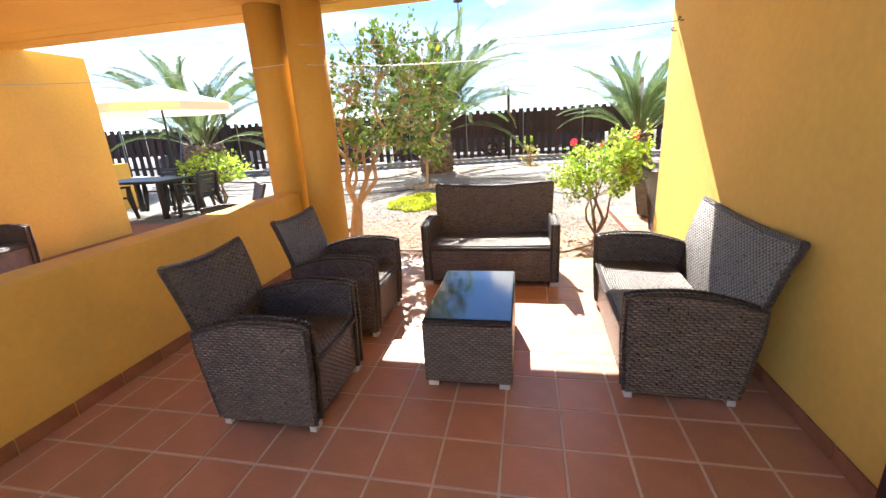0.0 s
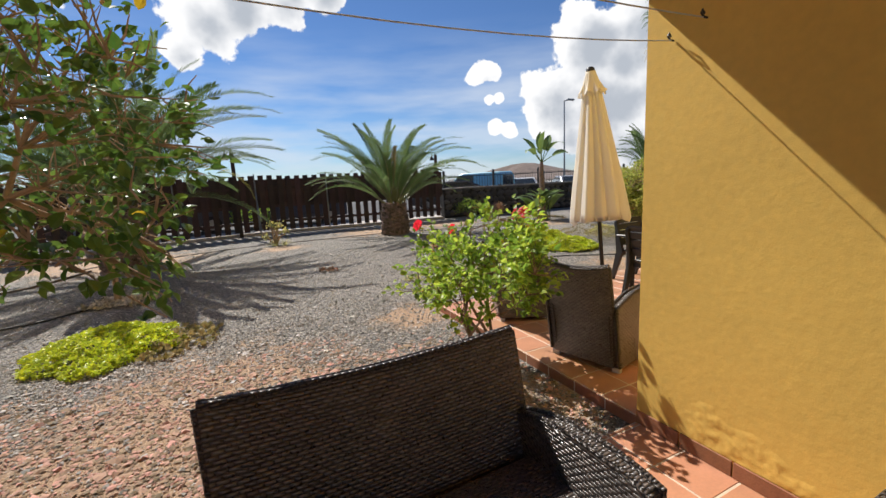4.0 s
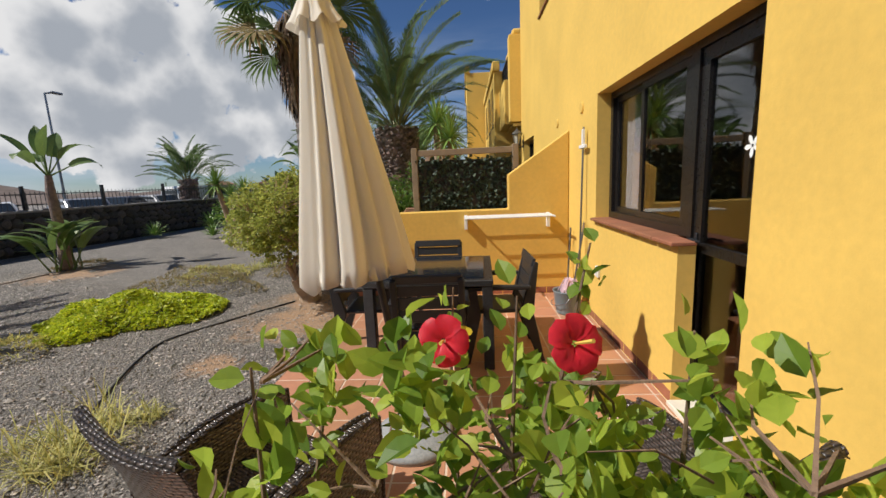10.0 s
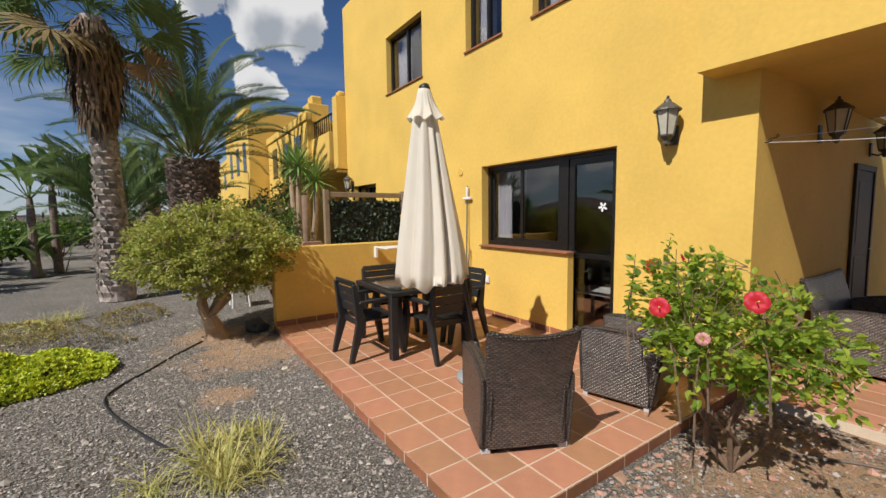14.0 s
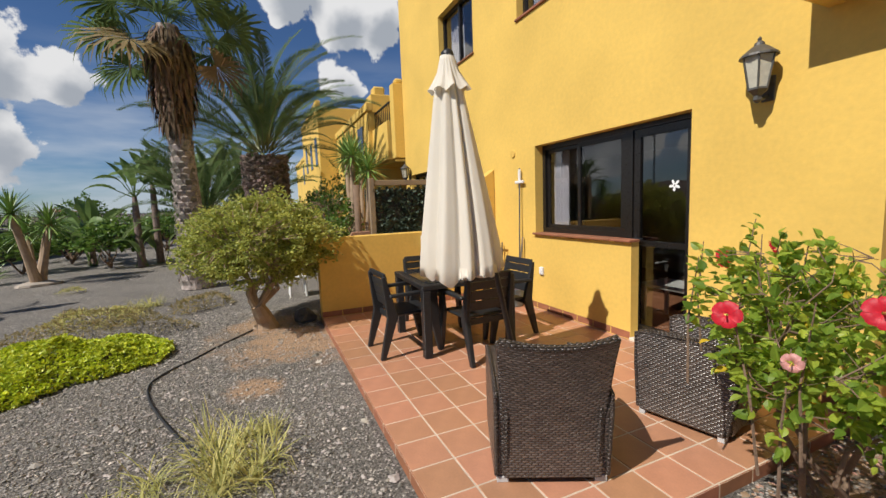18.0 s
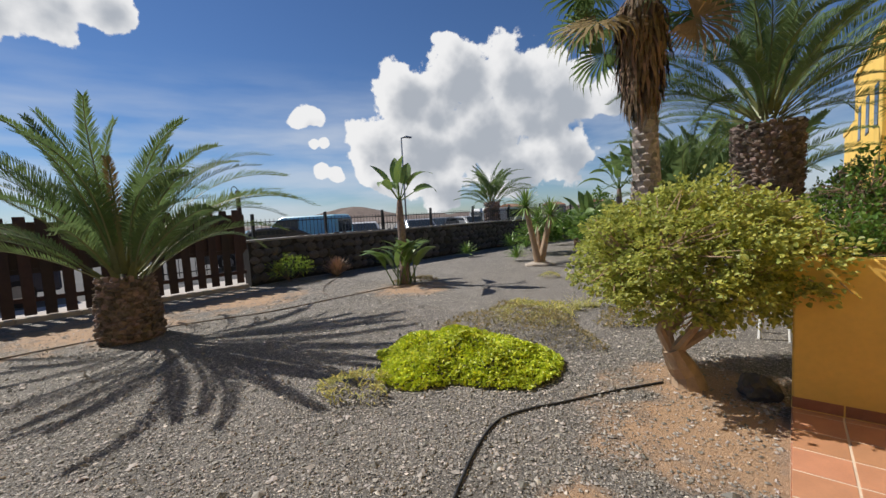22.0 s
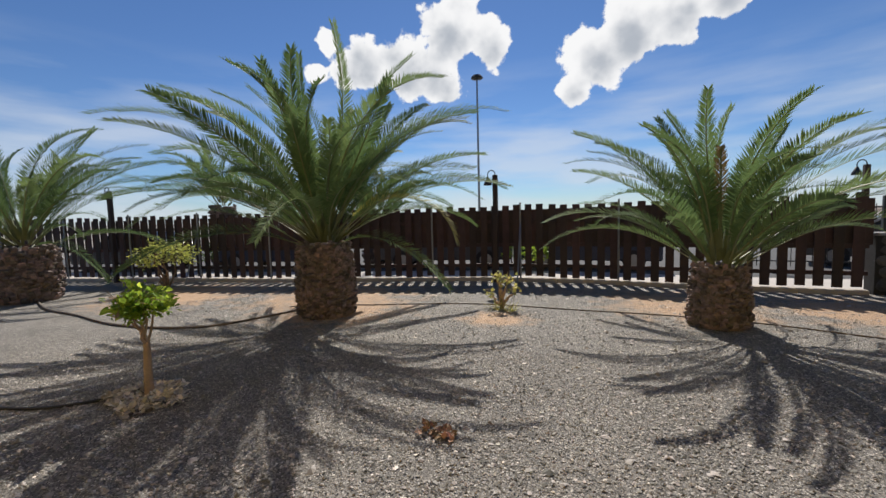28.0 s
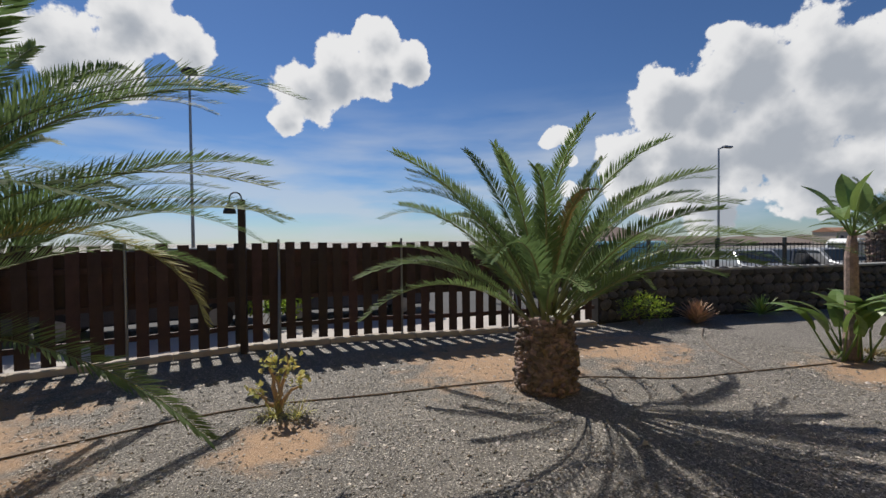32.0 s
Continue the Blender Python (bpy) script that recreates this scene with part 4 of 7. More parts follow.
def wicker_seat(name, width, m, label, group="", grey=False):
    """Front towards -y, origin at the middle of the base."""
    t = thing(name, m, label, "sofa" if width > 0.9 else "armchair", group)
    h = width / 2
    wk = "wicker_grey" if grey else "wicker"

    def arm_top(y):
        return 0.600 - 0.34 * (y + 0.06) ** 2 - 0.10 * max(0.0, y - 0.05)
    for s in (-1, 1):
        ys = [-0.30 + 0.62 * k / 12 for k in range(13)]
        outline = [(-0.275, 0.035), (0.255, 0.035), (0.315, 0.42)] + [(y, arm_top(y)) for y in ys[::-1]]
        x0, x1 = (h - 0.080, h) if s > 0 else (-h, -h + 0.080)
        part("armrest", uv_metres(prism(outline, "x", x0, x1, bevel=0.010)), wk, t)
        for x in (x0 + 0.012, x1 - 0.012):
            part("arm_braid", braid([(x, -0.281, 0.05), (x, -0.300, 0.35)] + [(x, y, arm_top(y) + 0.002) for y in ys] + [(x, 0.318, 0.42), (x, 0.262, 0.05)], 0.0125), "wicker_edge", t, "plaited arm edge")
    front = slab_of(lambda u, v: (-h + 0.081 + u * (width - 0.162), -0.262 - 0.012 * v, 0.05 + v * 0.29), max(4, int(width * 10)), 6, 0.024)
    part("front_panel", front, wk, t)
    seat = slab_of(lambda u, v: (-h + 0.081 + u * (width - 0.162), -0.285 + v * 0.52, 0.368 + 0.012 * math.cos(v * 2.2) - 0.010 * math.sin(math.pi * u)), max(6, int(width * 14)), 8, 0.036)
    part("seat", seat, wk, t)
    part("seat_edge", braid([(-h + 0.081, -0.290, 0.368), (0, -0.294, 0.362), (h - 0.081, -0.290, 0.368)], 0.018), "wicker_edge", t, "plaited seat edge")

    def lean(u, v):
        x = (2 * u - 1)
        top = 0.815 + 0.035 * x * x
        z = 0.045 + v * (top - 0.045)
        y = 0.245 + 0.02 * (1 - v) + 0.02 * v + 0.155 * v ** 1.9 + 0.030 * (1 - x * x) * v ** 1.5
        return (x * (h - 0.052 + 0.026 * v * v), y, z)
    part("backrest", slab_of(lean, max(10, int(width * 18)), 18, 0.034), wk, t)
    part("back_rim", braid([Vector(lean(k / 14, 1.0)) + Vector((0, 0.0, 0.004)) for k in range(15)], 0.021), "wicker_edge", t, "plaited top edge")
    for u in (0.0, 1.0):
        part("back_side", braid([lean(u, 0.06 + 0.94 * k / 14) for k in range(15)], 0.017), "wicker_edge", t, "plaited side edge")
    for x in (-h + 0.045, h - 0.045):
        for y in (-0.255, 0.235):
            part("foot", box(x - 0.032, x + 0.032, y - 0.02, y + 0.02, 0.0, 0.036, bevel=0.003), "foot_grey", t, "pale grey plastic foot")
    return t


def facing(x, y, dx, dy):
    return pose(x, y, 0, 0, 0, math.degrees(math.atan2(dy, dx)) + 90)


arm_a = wicker_seat("armchair", 0.62, facing(-1.30, 1.865, 1, 0), "dark brown woven rattan armchair standing by the parapet", "terrace seats")
arm_b = copy_thing(arm_a, facing(-1.33, 2.84, 1, 0.01))
sofa_a = wicker_seat("sofa", 1.24, facing(-0.33, 3.87, 0.01, -1), "dark brown woven rattan two-seat sofa, back to the garden", "terrace seats")
sofa_b = copy_thing(sofa_a, facing(0.815, 2.64, -1, 0.03))
sofa_b["label"] = "dark brown woven rattan two-seat sofa against the yellow wall"
arm_c = copy_thing(arm_a, facing(1.97, 6.53, 0.90, -0.44))
arm_d = copy_thing(arm_a, facing(1.86, 5.27, 0.97, 0.24))
for o in (arm_c, arm_d):
    o["label"] = "dark brown woven rattan armchair on the sunny patio edge"
    o["group"] = "patio seats"


def coffee_table(m):
    t = thing("coffee_table", m, "low dark woven coffee table with a glossy black glass top", "table")
    hx, hy = 0.25, 0.42
    for a in ((-hx, hx, -hy, -hy + 0.04), (-hx, hx, hy - 0.04, hy), (-hx, -hx + 0.04, -hy + 0.041, hy - 0.041), (hx - 0.04, hx, -hy + 0.041, hy - 0.041)):
        part("side_panel", uv_metres(box(*a, 0.035, 0.395, bevel=0.006)), "wicker_grey", t)
        part("rim", uv_metres(box(*a, 0.396, 0.412, bevel=0.006)), "wicker_edge", t, "braided rim")
    part("glass_top", box(-hx + 0.008, hx - 0.008, -hy + 0.03, hy - 0.03, 0.4125, 0.424, bevel=0.002), "glass_dark", t, "glossy black glass")
    for x in (-hx + 0.045, hx - 0.045):
        for y in (-hy + 0.03, hy - 0.03):
            part("foot", box(x - 0.03, x + 0.03, y - 0.02, y + 0.02, 0, 0.034, bevel=0.003), "foot_grey", t, "pale grey plastic foot")


coffee_table(pose(-0.32, 2.44, 0, 0, 0, 0.5))


# ---- dining set ----
def dining_table(m):
    t = thing("dining_table", m, "square dark rattan-look patio table with a glass top", "table")
    s, H = 0.52, 0.75
    top = box(-s, s, -s, s, H - 0.06, H - 0.008, bevel=0.008)
    part("tabletop", uv_metres(top), "table_weave", t)
    part("glass_top", box(-s + 0.07, s - 0.07, -s + 0.07, s - 0.07, H - 0.008, H, bevel=0.002), "glass_dark", t, "inset dark glass")
    for x in (-1, 1):
        for y in (-1, 1):
            cx, cy = x * (s - 0.045), y * (s - 0.045)
            part("leg", uv_metres(box(cx - 0.042, cx + 0.042, cy - 0.042, cy + 0.042, 0, H - 0.061, bevel=0.006)), "table_weave", t)


dining_table(pose(4.23, 6.06, 0, 0, 0, -2))


def dining_chair(m):
    """Front towards -y."""
    t = thing("dining_chair", m, "dark grey moulded plastic patio armchair at the table", "chair", "chairs round the dining table")
    w = 0.27
    seat = prism([(-w + 0.03, -0.22), (w - 0.03, -0.22), (w - 0.04, 0.2), (-w + 0.04, 0.2)], "z", 0.415, 0.445, bevel=0.012)
    part("seat", seat, "plastic_dark", t)
    for x in (-1, 1):
        fr = prism([(-0.285, 0.0), (-0.235, 0.0), (-0.135, 0.42), (-0.165, 0.63), (-0.235, 0.63), (-0.25, 0.42)], "x", x * w - 0.023, x * w + 0.023, bevel=0.006)
        part("leg", fr, "plastic_dark", t)
        bk = prism([(0.335, 0.0), (0.385, 0.0), (0.295, 0.42), (0.335, 0.83), (0.30, 0.845), (0.185, 0.42)], "x", x * (w - 0.03) - 0.023, x * (w - 0.03) + 0.023, bevel=0.006)
        part("leg", bk, "plastic_dark", t)
        ar = prism([(-0.25, 0.625), (-0.25, 0.655), (-0.1, 0.668), (0.27, 0.655), (0.27, 0.625)], "x", x * w - 0.028, x * w + 0.028, bevel=0.008)
        part("armrest", ar, "plastic_dark", t)
    for z0, z1 in ((0.50, 0.595), (0.605, 0.70), (0.71, 0.79)):
        y = 0.215 + (z0 - 0.42) * 0.2
        sl = prism([(y, z0), (y + 0.02, z0), (y + 0.02 + (z1 - z0) * 0.2, z1), (y + (z1 - z0) * 0.2, z1)], "x", -w + 0.045, w - 0.045, bevel=0.004)
        part("back_slat", sl, "plastic_dark", t)
    top = prism([(0.275, 0.80), (0.30, 0.80), (0.32, 0.86), (0.295, 0.87)], "x", -w + 0.02, w - 0.02, bevel=0.006)
    part("back_slat", top, "plastic_dark", t, "curved top slat")
    part("rear_rail", box(-w + 0.05, w - 0.05, 0.21, 0.235, 0.36, 0.42, bevel=0.004), "plastic_dark", t)
    return t


ch = dining_chair(facing(3.70, 6.05, 1, 0.03))
copy_thing(ch, facing(4.18, 6.62, 0.03, -1))
copy_thing(ch, facing(4.10, 5.53, -0.03, 1))
copy_thing(ch, facing(4.78, 6.08, -1, 0.02))


def parasol(base, top, m=None):
    bx, by = base
    t = thing("parasol", pose(bx, by, 0), "closed cream parasol leaning in a round grey base", "parasol")
    lean = Vector((top[0] - bx, top[1] - by, top[2]))
    part("base", lathe([(0.0, 0.0), (0.25, 0.0), (0.255, 0.03), (0.235, 0.05), (0.12, 0.085), (0.05, 0.10), (0.035, 0.11), (0.0, 0.11)], 40), "granite_base", t, "round grey speckled base", smooth=True)
    q = lean.normalized()
    part("pole", rod(q * 0.05, q * (lean.length - 0.02), 0.022, seg=16), "metal_dark", t, "dark metal pole", smooth=True)
    part("collar", rod(q * 0.08, q * 0.38, 0.030, seg=16), "metal_dark", t, smooth=True)
    kn = rod(q * 0.32 + Vector((0.03, 0, 0)), q * 0.32 + Vector((0.07, 0, 0)), 0.012, seg=8)
    part("knob", kn, "metal_dark", t)
    rot = q.to_track_quat("Z", "Y").to_matrix().to_4x4()
    L = lean.length
    hang = Matrix.Translation(lean) @ Vector((-0.05, 0.13, 1.74)).to_track_quat("Z", "Y").to_matrix().to_4x4() @ Matrix.Translation((0, 0, -2.70))
    rng = random.Random(4)
    ph = [rng.uniform(0, 6.28) for _ in range(8)]

    def folds(a, s):
        b = a + 0.42 * math.sin(2 * a + ph[0]) + 0.22 * math.sin(3 * a + ph[1])
        deep = abs(math.sin(3.5 * b + 0.25 * s)) ** 0.75
        fine = 0.035 * math.sin(11 * b + 1.5 * math.sin(2 * a + ph[3])) + 0.012 * math.sin(23 * a + ph[4])
        return 0.76 + 0.30 * deep + fine * (0.5 + 0.5 * s) + 0.04 * math.sin(2 * a + ph[2])

    def flatten(x, y):
        """The hanging cloth is broader one way than the other."""
        u, v = x * 0.6 + y * 0.8, (x * 0.8 - y * 0.6) * 0.80
        return u * 0.6 + v * 0.8, u * 0.8 - v * 0.6
    rows = [(0.355, 0.92), (0.37, 0.95), (0.36, 1.05), (0.33, 1.25), (0.285, 1.5), (0.23, 1.8), (0.175, 2.1), (0.135, 2.32), (0.105, 2.48)]
    prof = [(r, z) for r, z in rows]
    n, seg = len(prof), 176
    bm = bmesh.new()
    rings = []
    for i, (r, z) in enumerate(prof):
        s = 1 - i / (n - 1)
        ring = []
        for k in range(seg):
            a = 2 * math.pi * k / seg
            rr = r * folds(a + 0.25 * s, s)
            zz = z + (0.075 * abs(math.sin(3.5 * a + 0.9)) + 0.03 * math.sin(2 * a + 1) + 0.012 * math.sin(13 * a)) * (i == 0)
            ring.append(bm.verts.new((*flatten(rr * math.cos(a), rr * math.sin(a)), zz)))
        rings.append(ring)
    for a, b in zip(rings, rings[1:]):
        for k in range(seg):
            bm.faces.new((a[k], a[(k + 1) % seg], b[(k + 1) % seg], b[k]))
    bmesh.ops.transform(bm, matrix=hang, verts=bm.verts[:])
    canopy = part("canopy", bm, "cloth_cream", t, "folded cream cloth hanging in pleats", smooth=True)
    bm = bmesh.new()
    rings = []
    for i, (r, z) in enumerate([(0.150, 2.40), (0.120, 2.455), (0.085, 2.54), (0.062, 2.62), (0.05, 2.66), (0.0, 2.67)]):
        rings.append([bm.verts.new((r * (1 + 0.14 * (i < 2) * math.sin(8 * a + 1) + 0.05 * math.sin(19 * a)) * math.cos(a),
                                    r * (1 + 0.14 * (i < 2) * math.sin(8 * a + 1) + 0.05 * math.sin(19 * a)) * math.sin(a), z + 0.018 * (i == 0) * math.sin(8 * a)))
                      for a in [2 * math.pi * k / 72 for k in range(72)]])
    for a, b in zip(rings, rings[1:]):
        for k in range(72):
            bm.faces.new((a[k], a[(k + 1) % 72], b[(k + 1) % 72], b[k]))
    bmesh.ops.transform(bm, matrix=hang, verts=bm.verts[:])
    part("vent_cap", bm, "cloth_cream", canopy, "small ruffled vent cap", smooth=True)
    fin = merge(bmesh.new(), lathe([(0.045, L - 0.06), (0.05, L - 0.045), (0.046, L - 0.012), (0.03, L), (0.004, L + 0.003)], 16), rot)
    part("finial", fin, "metal_dark", t, "grey cap", smooth=True)
    return t


parasol((2.82, 6.10), (3.05, 6.57, 2.70))

# ---- fence, kerb, stone wall, what lies beyond ----
FENCE = [(-24.0, 13.2), (-15.2, 15.6), (-9.9, 16.75), (-6.9, 17.25), (-4.0, 18.0), (-0.9, 18.75), (1.6, 18.85), (3.5, 18.6), (6.9, 18.45)]


def along(line, step):
    """Evenly spaced places on a line of points, each with its heading."""
    out, carry = [], 0.0
    for p, q in zip(line, line[1:]):
        p, q = Vector(p), Vector(q)
        n, d = (q - p).length, (q - p).normalized()
        s = carry
        while s < n:
            out.append((p + d * s, math.atan2(d.y, d.x)))
            s += step
        carry = s - n
    return out


def fence():
    f = thing("fence", pose(0, 0, 0), "dark brown stained timber board fence behind the garden", "fence")
    rng = random.Random(3)
    fronts = [mesh_of(box(-0.090, 0.090, -0.011, 0.011, 0.10 + 0.02 * i, 2.03 + 0.02 * i, bevel=0.004), "board", "fence_wood") for i in range(3)]
    backs = [mesh_of(box(-0.098, 0.098, -0.010, 0.010, 0.98 + 0.02 * i, 1.93 + 0.015 * i, bevel=0.004), "board", "fence_wood") for i in range(2)]
    spots = along(FENCE, 0.305)
    for p, a in spots:
        shared("board", rng.choice(fronts), f, Matrix.Translation((p.x, p.y, G)) @ Matrix.Rotation(a, 4, "Z") @ Matrix.Rotation(rng.uniform(-0.008, 0.008), 4, "Y"))
        m = Matrix.Translation((p.x, p.y, G)) @ Matrix.Rotation(a, 4, "Z") @ Matrix.Translation((0.152, 0.075, 0))
        shared("board", rng.choice(backs), f, m)
    for z in (0.42, 0.98, 1.62):
        for p, q in zip(FENCE, FENCE[1:]):
            p, q = Vector(p), Vector(q)
            L = (q - p).length
            a = math.atan2(q.y - p.y, q.x - p.x)
            bm = box(0, L, 0.013, 0.062, z - 0.045, z + 0.045)
            bm.transform(Matrix.Translation((p.x, p.y, G)) @ Matrix.Rotation(a, 4, "Z"))
            part("rail", bm, "fence_wood", f)
    post = mesh_of(rod((0, 0, -0.05), (0, 0, 2.12), 0.024, seg=10), "post", "metal_grey")
    prop = mesh_of(rod((0, 0.03, 1.62), (0, -0.62, -0.02), 0.020, seg=8), "prop", "metal_grey")
    for i, (p, a) in enumerate(along(FENCE, 2.45)):
        m = Matrix.Translation((p.x, p.y, G)) @ Matrix.Rotation(a, 4, "Z") @ Matrix.Translation((0, -0.04, 0))
        shared("post", post, f, m, "grey steel post")
        if i % 2 == 0:
            shared("prop", prop, f, m, "slanting steel prop")


fence()


def kerb():
    k = thing("kerb", pose(0, 0, 0), "pale concrete kerb under the fence", "kerb", kind="structure")
    for p, q in zip(FENCE, FENCE[1:]):
        p, q = Vector(p), Vector(q)
        n = max(1, round((q - p).length / 1.0))
        a = math.atan2(q.y - p.y, q.x - p.x)
        L = (q - p).length / n
        me = mesh_of(box(0.004, L - 0.004, -0.10, 0.10, -0.12, 0.09, bevel=0.012), "kerb_stone", "kerb_concrete")
        for i in range(n):
            c = p + (q - p) * i / n
            shared("kerb_stone", me, k, Matrix.Translation((c.x, c.y, G)) @ Matrix.Rotation(a, 4, "Z"))


kerb()
# pale pavement behind the fence, then the road and car park
def strip(line, w0, w1):
    bm = bmesh.new()
    lo, hi = [], []
    for i, p in enumerate(line):
        a, b = Vector(line[max(0, i - 1)]), Vector(line[min(len(line) - 1, i + 1)])
        d = (b - a).normalized()
        n = Vector((-d.y, d.x))
        lo.append(bm.verts.new((*(Vector(p) + n * w0), 0)))
        hi.append(bm.verts.new((*(Vector(p) + n * w1), 0)))
    for i in range(len(line) - 1):
        bm.faces.new((lo[i], lo[i + 1], hi[i + 1], hi[i]))
    return bm


SWALL = [(6.98, 18.55), (8.4, 18.75), (15.0, 18.15), (18.2, 18.0), (24.0, 16.5), (40.0, 11.0)]
solid("pavement", strip(FENCE + SWALL[1:], 0.12, 2.0), "pavement_pale", "pale sunlit pavement behind the fence", kind="structure", m=pose(0, 0, G + 0.006))
solid("road", strip(FENCE + SWALL[1:], 2.0, 22.0), "asphalt", "grey asphalt road and car park beyond the garden", kind="structure", m=pose(0, 0, G + 0.004))


def stone_wall():
    w = thing("wall_garden_stone", pose(0, 0, 0), "low dark lava rubble garden wall with a pale cap", "garden wall", kind="structure")
    rng = random.Random(8)
    H = 1.22
    blanks = []
    for k in range(7):
        bm = bmesh.new()
        bmesh.ops.create_icosphere(bm, subdivisions=2, radius=0.5)
        for v in bm.verts:
            s = 1 + 0.35 * noise.noise(v.co * 2.1 + Vector((k * 7.3, 0, 0)))
            v.co = Vector((v.co.x * s, v.co.y * s * 0.55, v.co.z * s * 0.8))
        blanks.append(mesh_of(bm, "stone", "lava_stone"))
    count = 0
    for p, q in zip(SWALL, SWALL[1:]):
        p, q = Vector(p), Vector(q)
        L, a = (q - p).length, math.atan2(q.y - p.y, q.x - p.x)
        M = Matrix.Translation((p.x, p.y, G)) @ Matrix.Rotation(a, 4, "Z")
        bm = box(0, L, -0.10, 0.17, -0.1, H - 0.03)
        bm.transform(M)
        part("core", bm, "lava_mortar", w)
        bm = box(-0.01, L, -0.17, 0.22, H - 0.03, H + 0.03, bevel=0.01)
        bm.transform(M)
        part("cap", bm, "wall_cap", w, "thin pale mortar cap")
        if p.x < 20:
            z = 0.1
            while z < H - 0.08:
                x = rng.uniform(0.0, 0.15)
                h = rng.uniform(0.19, 0.27)
                while x < L - 0.1 and count < 300:
                    wd = rng.uniform(0.22, 0.42)
                    shared("stone", rng.choice(blanks), w, M @ Matrix.Translation((x + wd / 2, -0.10, z + h * 0.35)) @ Matrix.Rotation(rng.uniform(-0.3, 0.3), 4, "Y") @ Matrix.Diagonal((wd * 1.12, 0.25, h * 1.35, 1)))
                    count += 1
                    x += wd
                z += h


stone_wall()


def railing():
    r = thing("railing", pose(0, 0, 0), "black iron bar railing along the far pavement", "railing")
    line = [(6.0, 22.4), (16.0, 21.6), (26.0, 19.6), (40.0, 15.5)]
    bar = mesh_of(rod((0, 0, 0.1), (0, 0, 1.85), 0.011, seg=5), "bar", "metal_dark")
    post = mesh_of(box(-0.05, 0.05, -0.05, 0.05, 0, 2.05, bevel=0.006), "post", "metal_dark")
    for p, q in zip(line, line[1:]):
        p, q = Vector(p), Vector(q)
        for z in (0.25, 1.75):
            part("rail", rod((p.x, p.y, G + z), (q.x, q.y, G + z), 0.018, seg=6), "metal_dark", r)
    for p, a in along(line, 0.16)[:240]:
        shared("bar", bar, r, Matrix.Translation((p.x, p.y, G)))
    for p, a in along(line, 2.9):
        shared("post", post, r, Matrix.Translation((p.x, p.y, G)))


railing()


def car(m, paint, label, van=False):
    c = thing("car", m, label, "car", "parked cars")
    if van:
        low = [(-2.1, 0.3), (-2.1, 0.95), (-1.9, 1.05), (-1.25, 1.15), (-0.65, 1.72), (-0.4, 1.8), (1.95, 1.8), (2.1, 1.6), (2.1, 0.3)]
        glass = [(-1.15, 1.16), (-0.62, 1.66), (0.35, 1.68), (0.35, 1.12)]
    else:
        low = [(-2.05, 0.3), (-2.08, 0.62), (-1.95, 0.78), (-1.05, 0.92), (-0.45, 1.38), (-0.1, 1.45), (0.95, 1.44), (1.5, 1.2), (1.95, 0.98), (2.05, 0.85), (2.05, 0.3)]
        glass = [(-0.95, 0.95), (-0.42, 1.33), (0.92, 1.38), (1.55, 1.0)]
    body = prism(low, "y", -0.86, 0.86, bevel=0.05)
    for v in body.verts:
        if v.co.z > 0.95:
            v.co.y *= 1 - 0.16 * (v.co.z - 0.95) / 0.85
    b = part("body", body, paint, c, smooth=False)
    for s in (-1, 1):
        g = prism(glass, "y", s * 0.80, s * 0.815)
        part("side_window", g, "car_glass", b)
    x0, z0, x1, z1 = (-1.27, 1.12, -0.66, 1.70) if van else (-1.06, 0.92, -0.46, 1.37)
    n = Vector((z0 - z1, 0, x1 - x0)).normalized() * 0.015
    g = bmesh.new()
    vs = [g.verts.new((x0, -0.72, z0)), g.verts.new((x0, 0.72, z0)), g.verts.new((x1, 0.64, z1)), g.verts.new((x1, -0.64, z1))]
    g.faces.new(vs)
    ex = bmesh.ops.extrude_face_region(g, geom=g.faces[:])
    bmesh.ops.translate(g, verts=[e for e in ex["geom"] if isinstance(e, bmesh.types.BMVert)], vec=n * 2)
    bmesh.ops.recalc_face_normals(g, faces=g.faces[:])
    part("windscreen", g, "car_glass", b)
    x0, x1, z0, z1 = (2.085, 2.115, 1.05, 1.6) if van else (1.52, 1.98, 0.98, 1.2)
    part("rear_window", box(x0, x1, -0.62, 0.62, z0, z1, bevel=0.01) if van else prism([(1.0, 1.39), (1.5, 1.17), (1.52, 1.21), (1.03, 1.425)], "y", -0.6, 0.6), "car_glass", b)
    tyre = rod((0, -0.1, 0), (0, 0.1, 0), 0.31, seg=20)
    me = mesh_of(tyre, "tyre", "tyre")
    rim = mesh_of(rod((0, -0.105, 0), (0, 0.105, 0), 0.19, seg=14), "rim", "metal_grey")
    for x in (-1.3, 1.3):
        for y in (-0.78, 0.78):
            w = shared("wheel", me, c, pose(x, y, 0.31))
            shared("rim", rim, w)
    for s in (-0.6, 0.6):
        part("headlight", box(-2.1, -2.04, s - 0.16, s + 0.16, 0.62, 0.76, bevel=0.01), "lantern_glass", b)
    return c


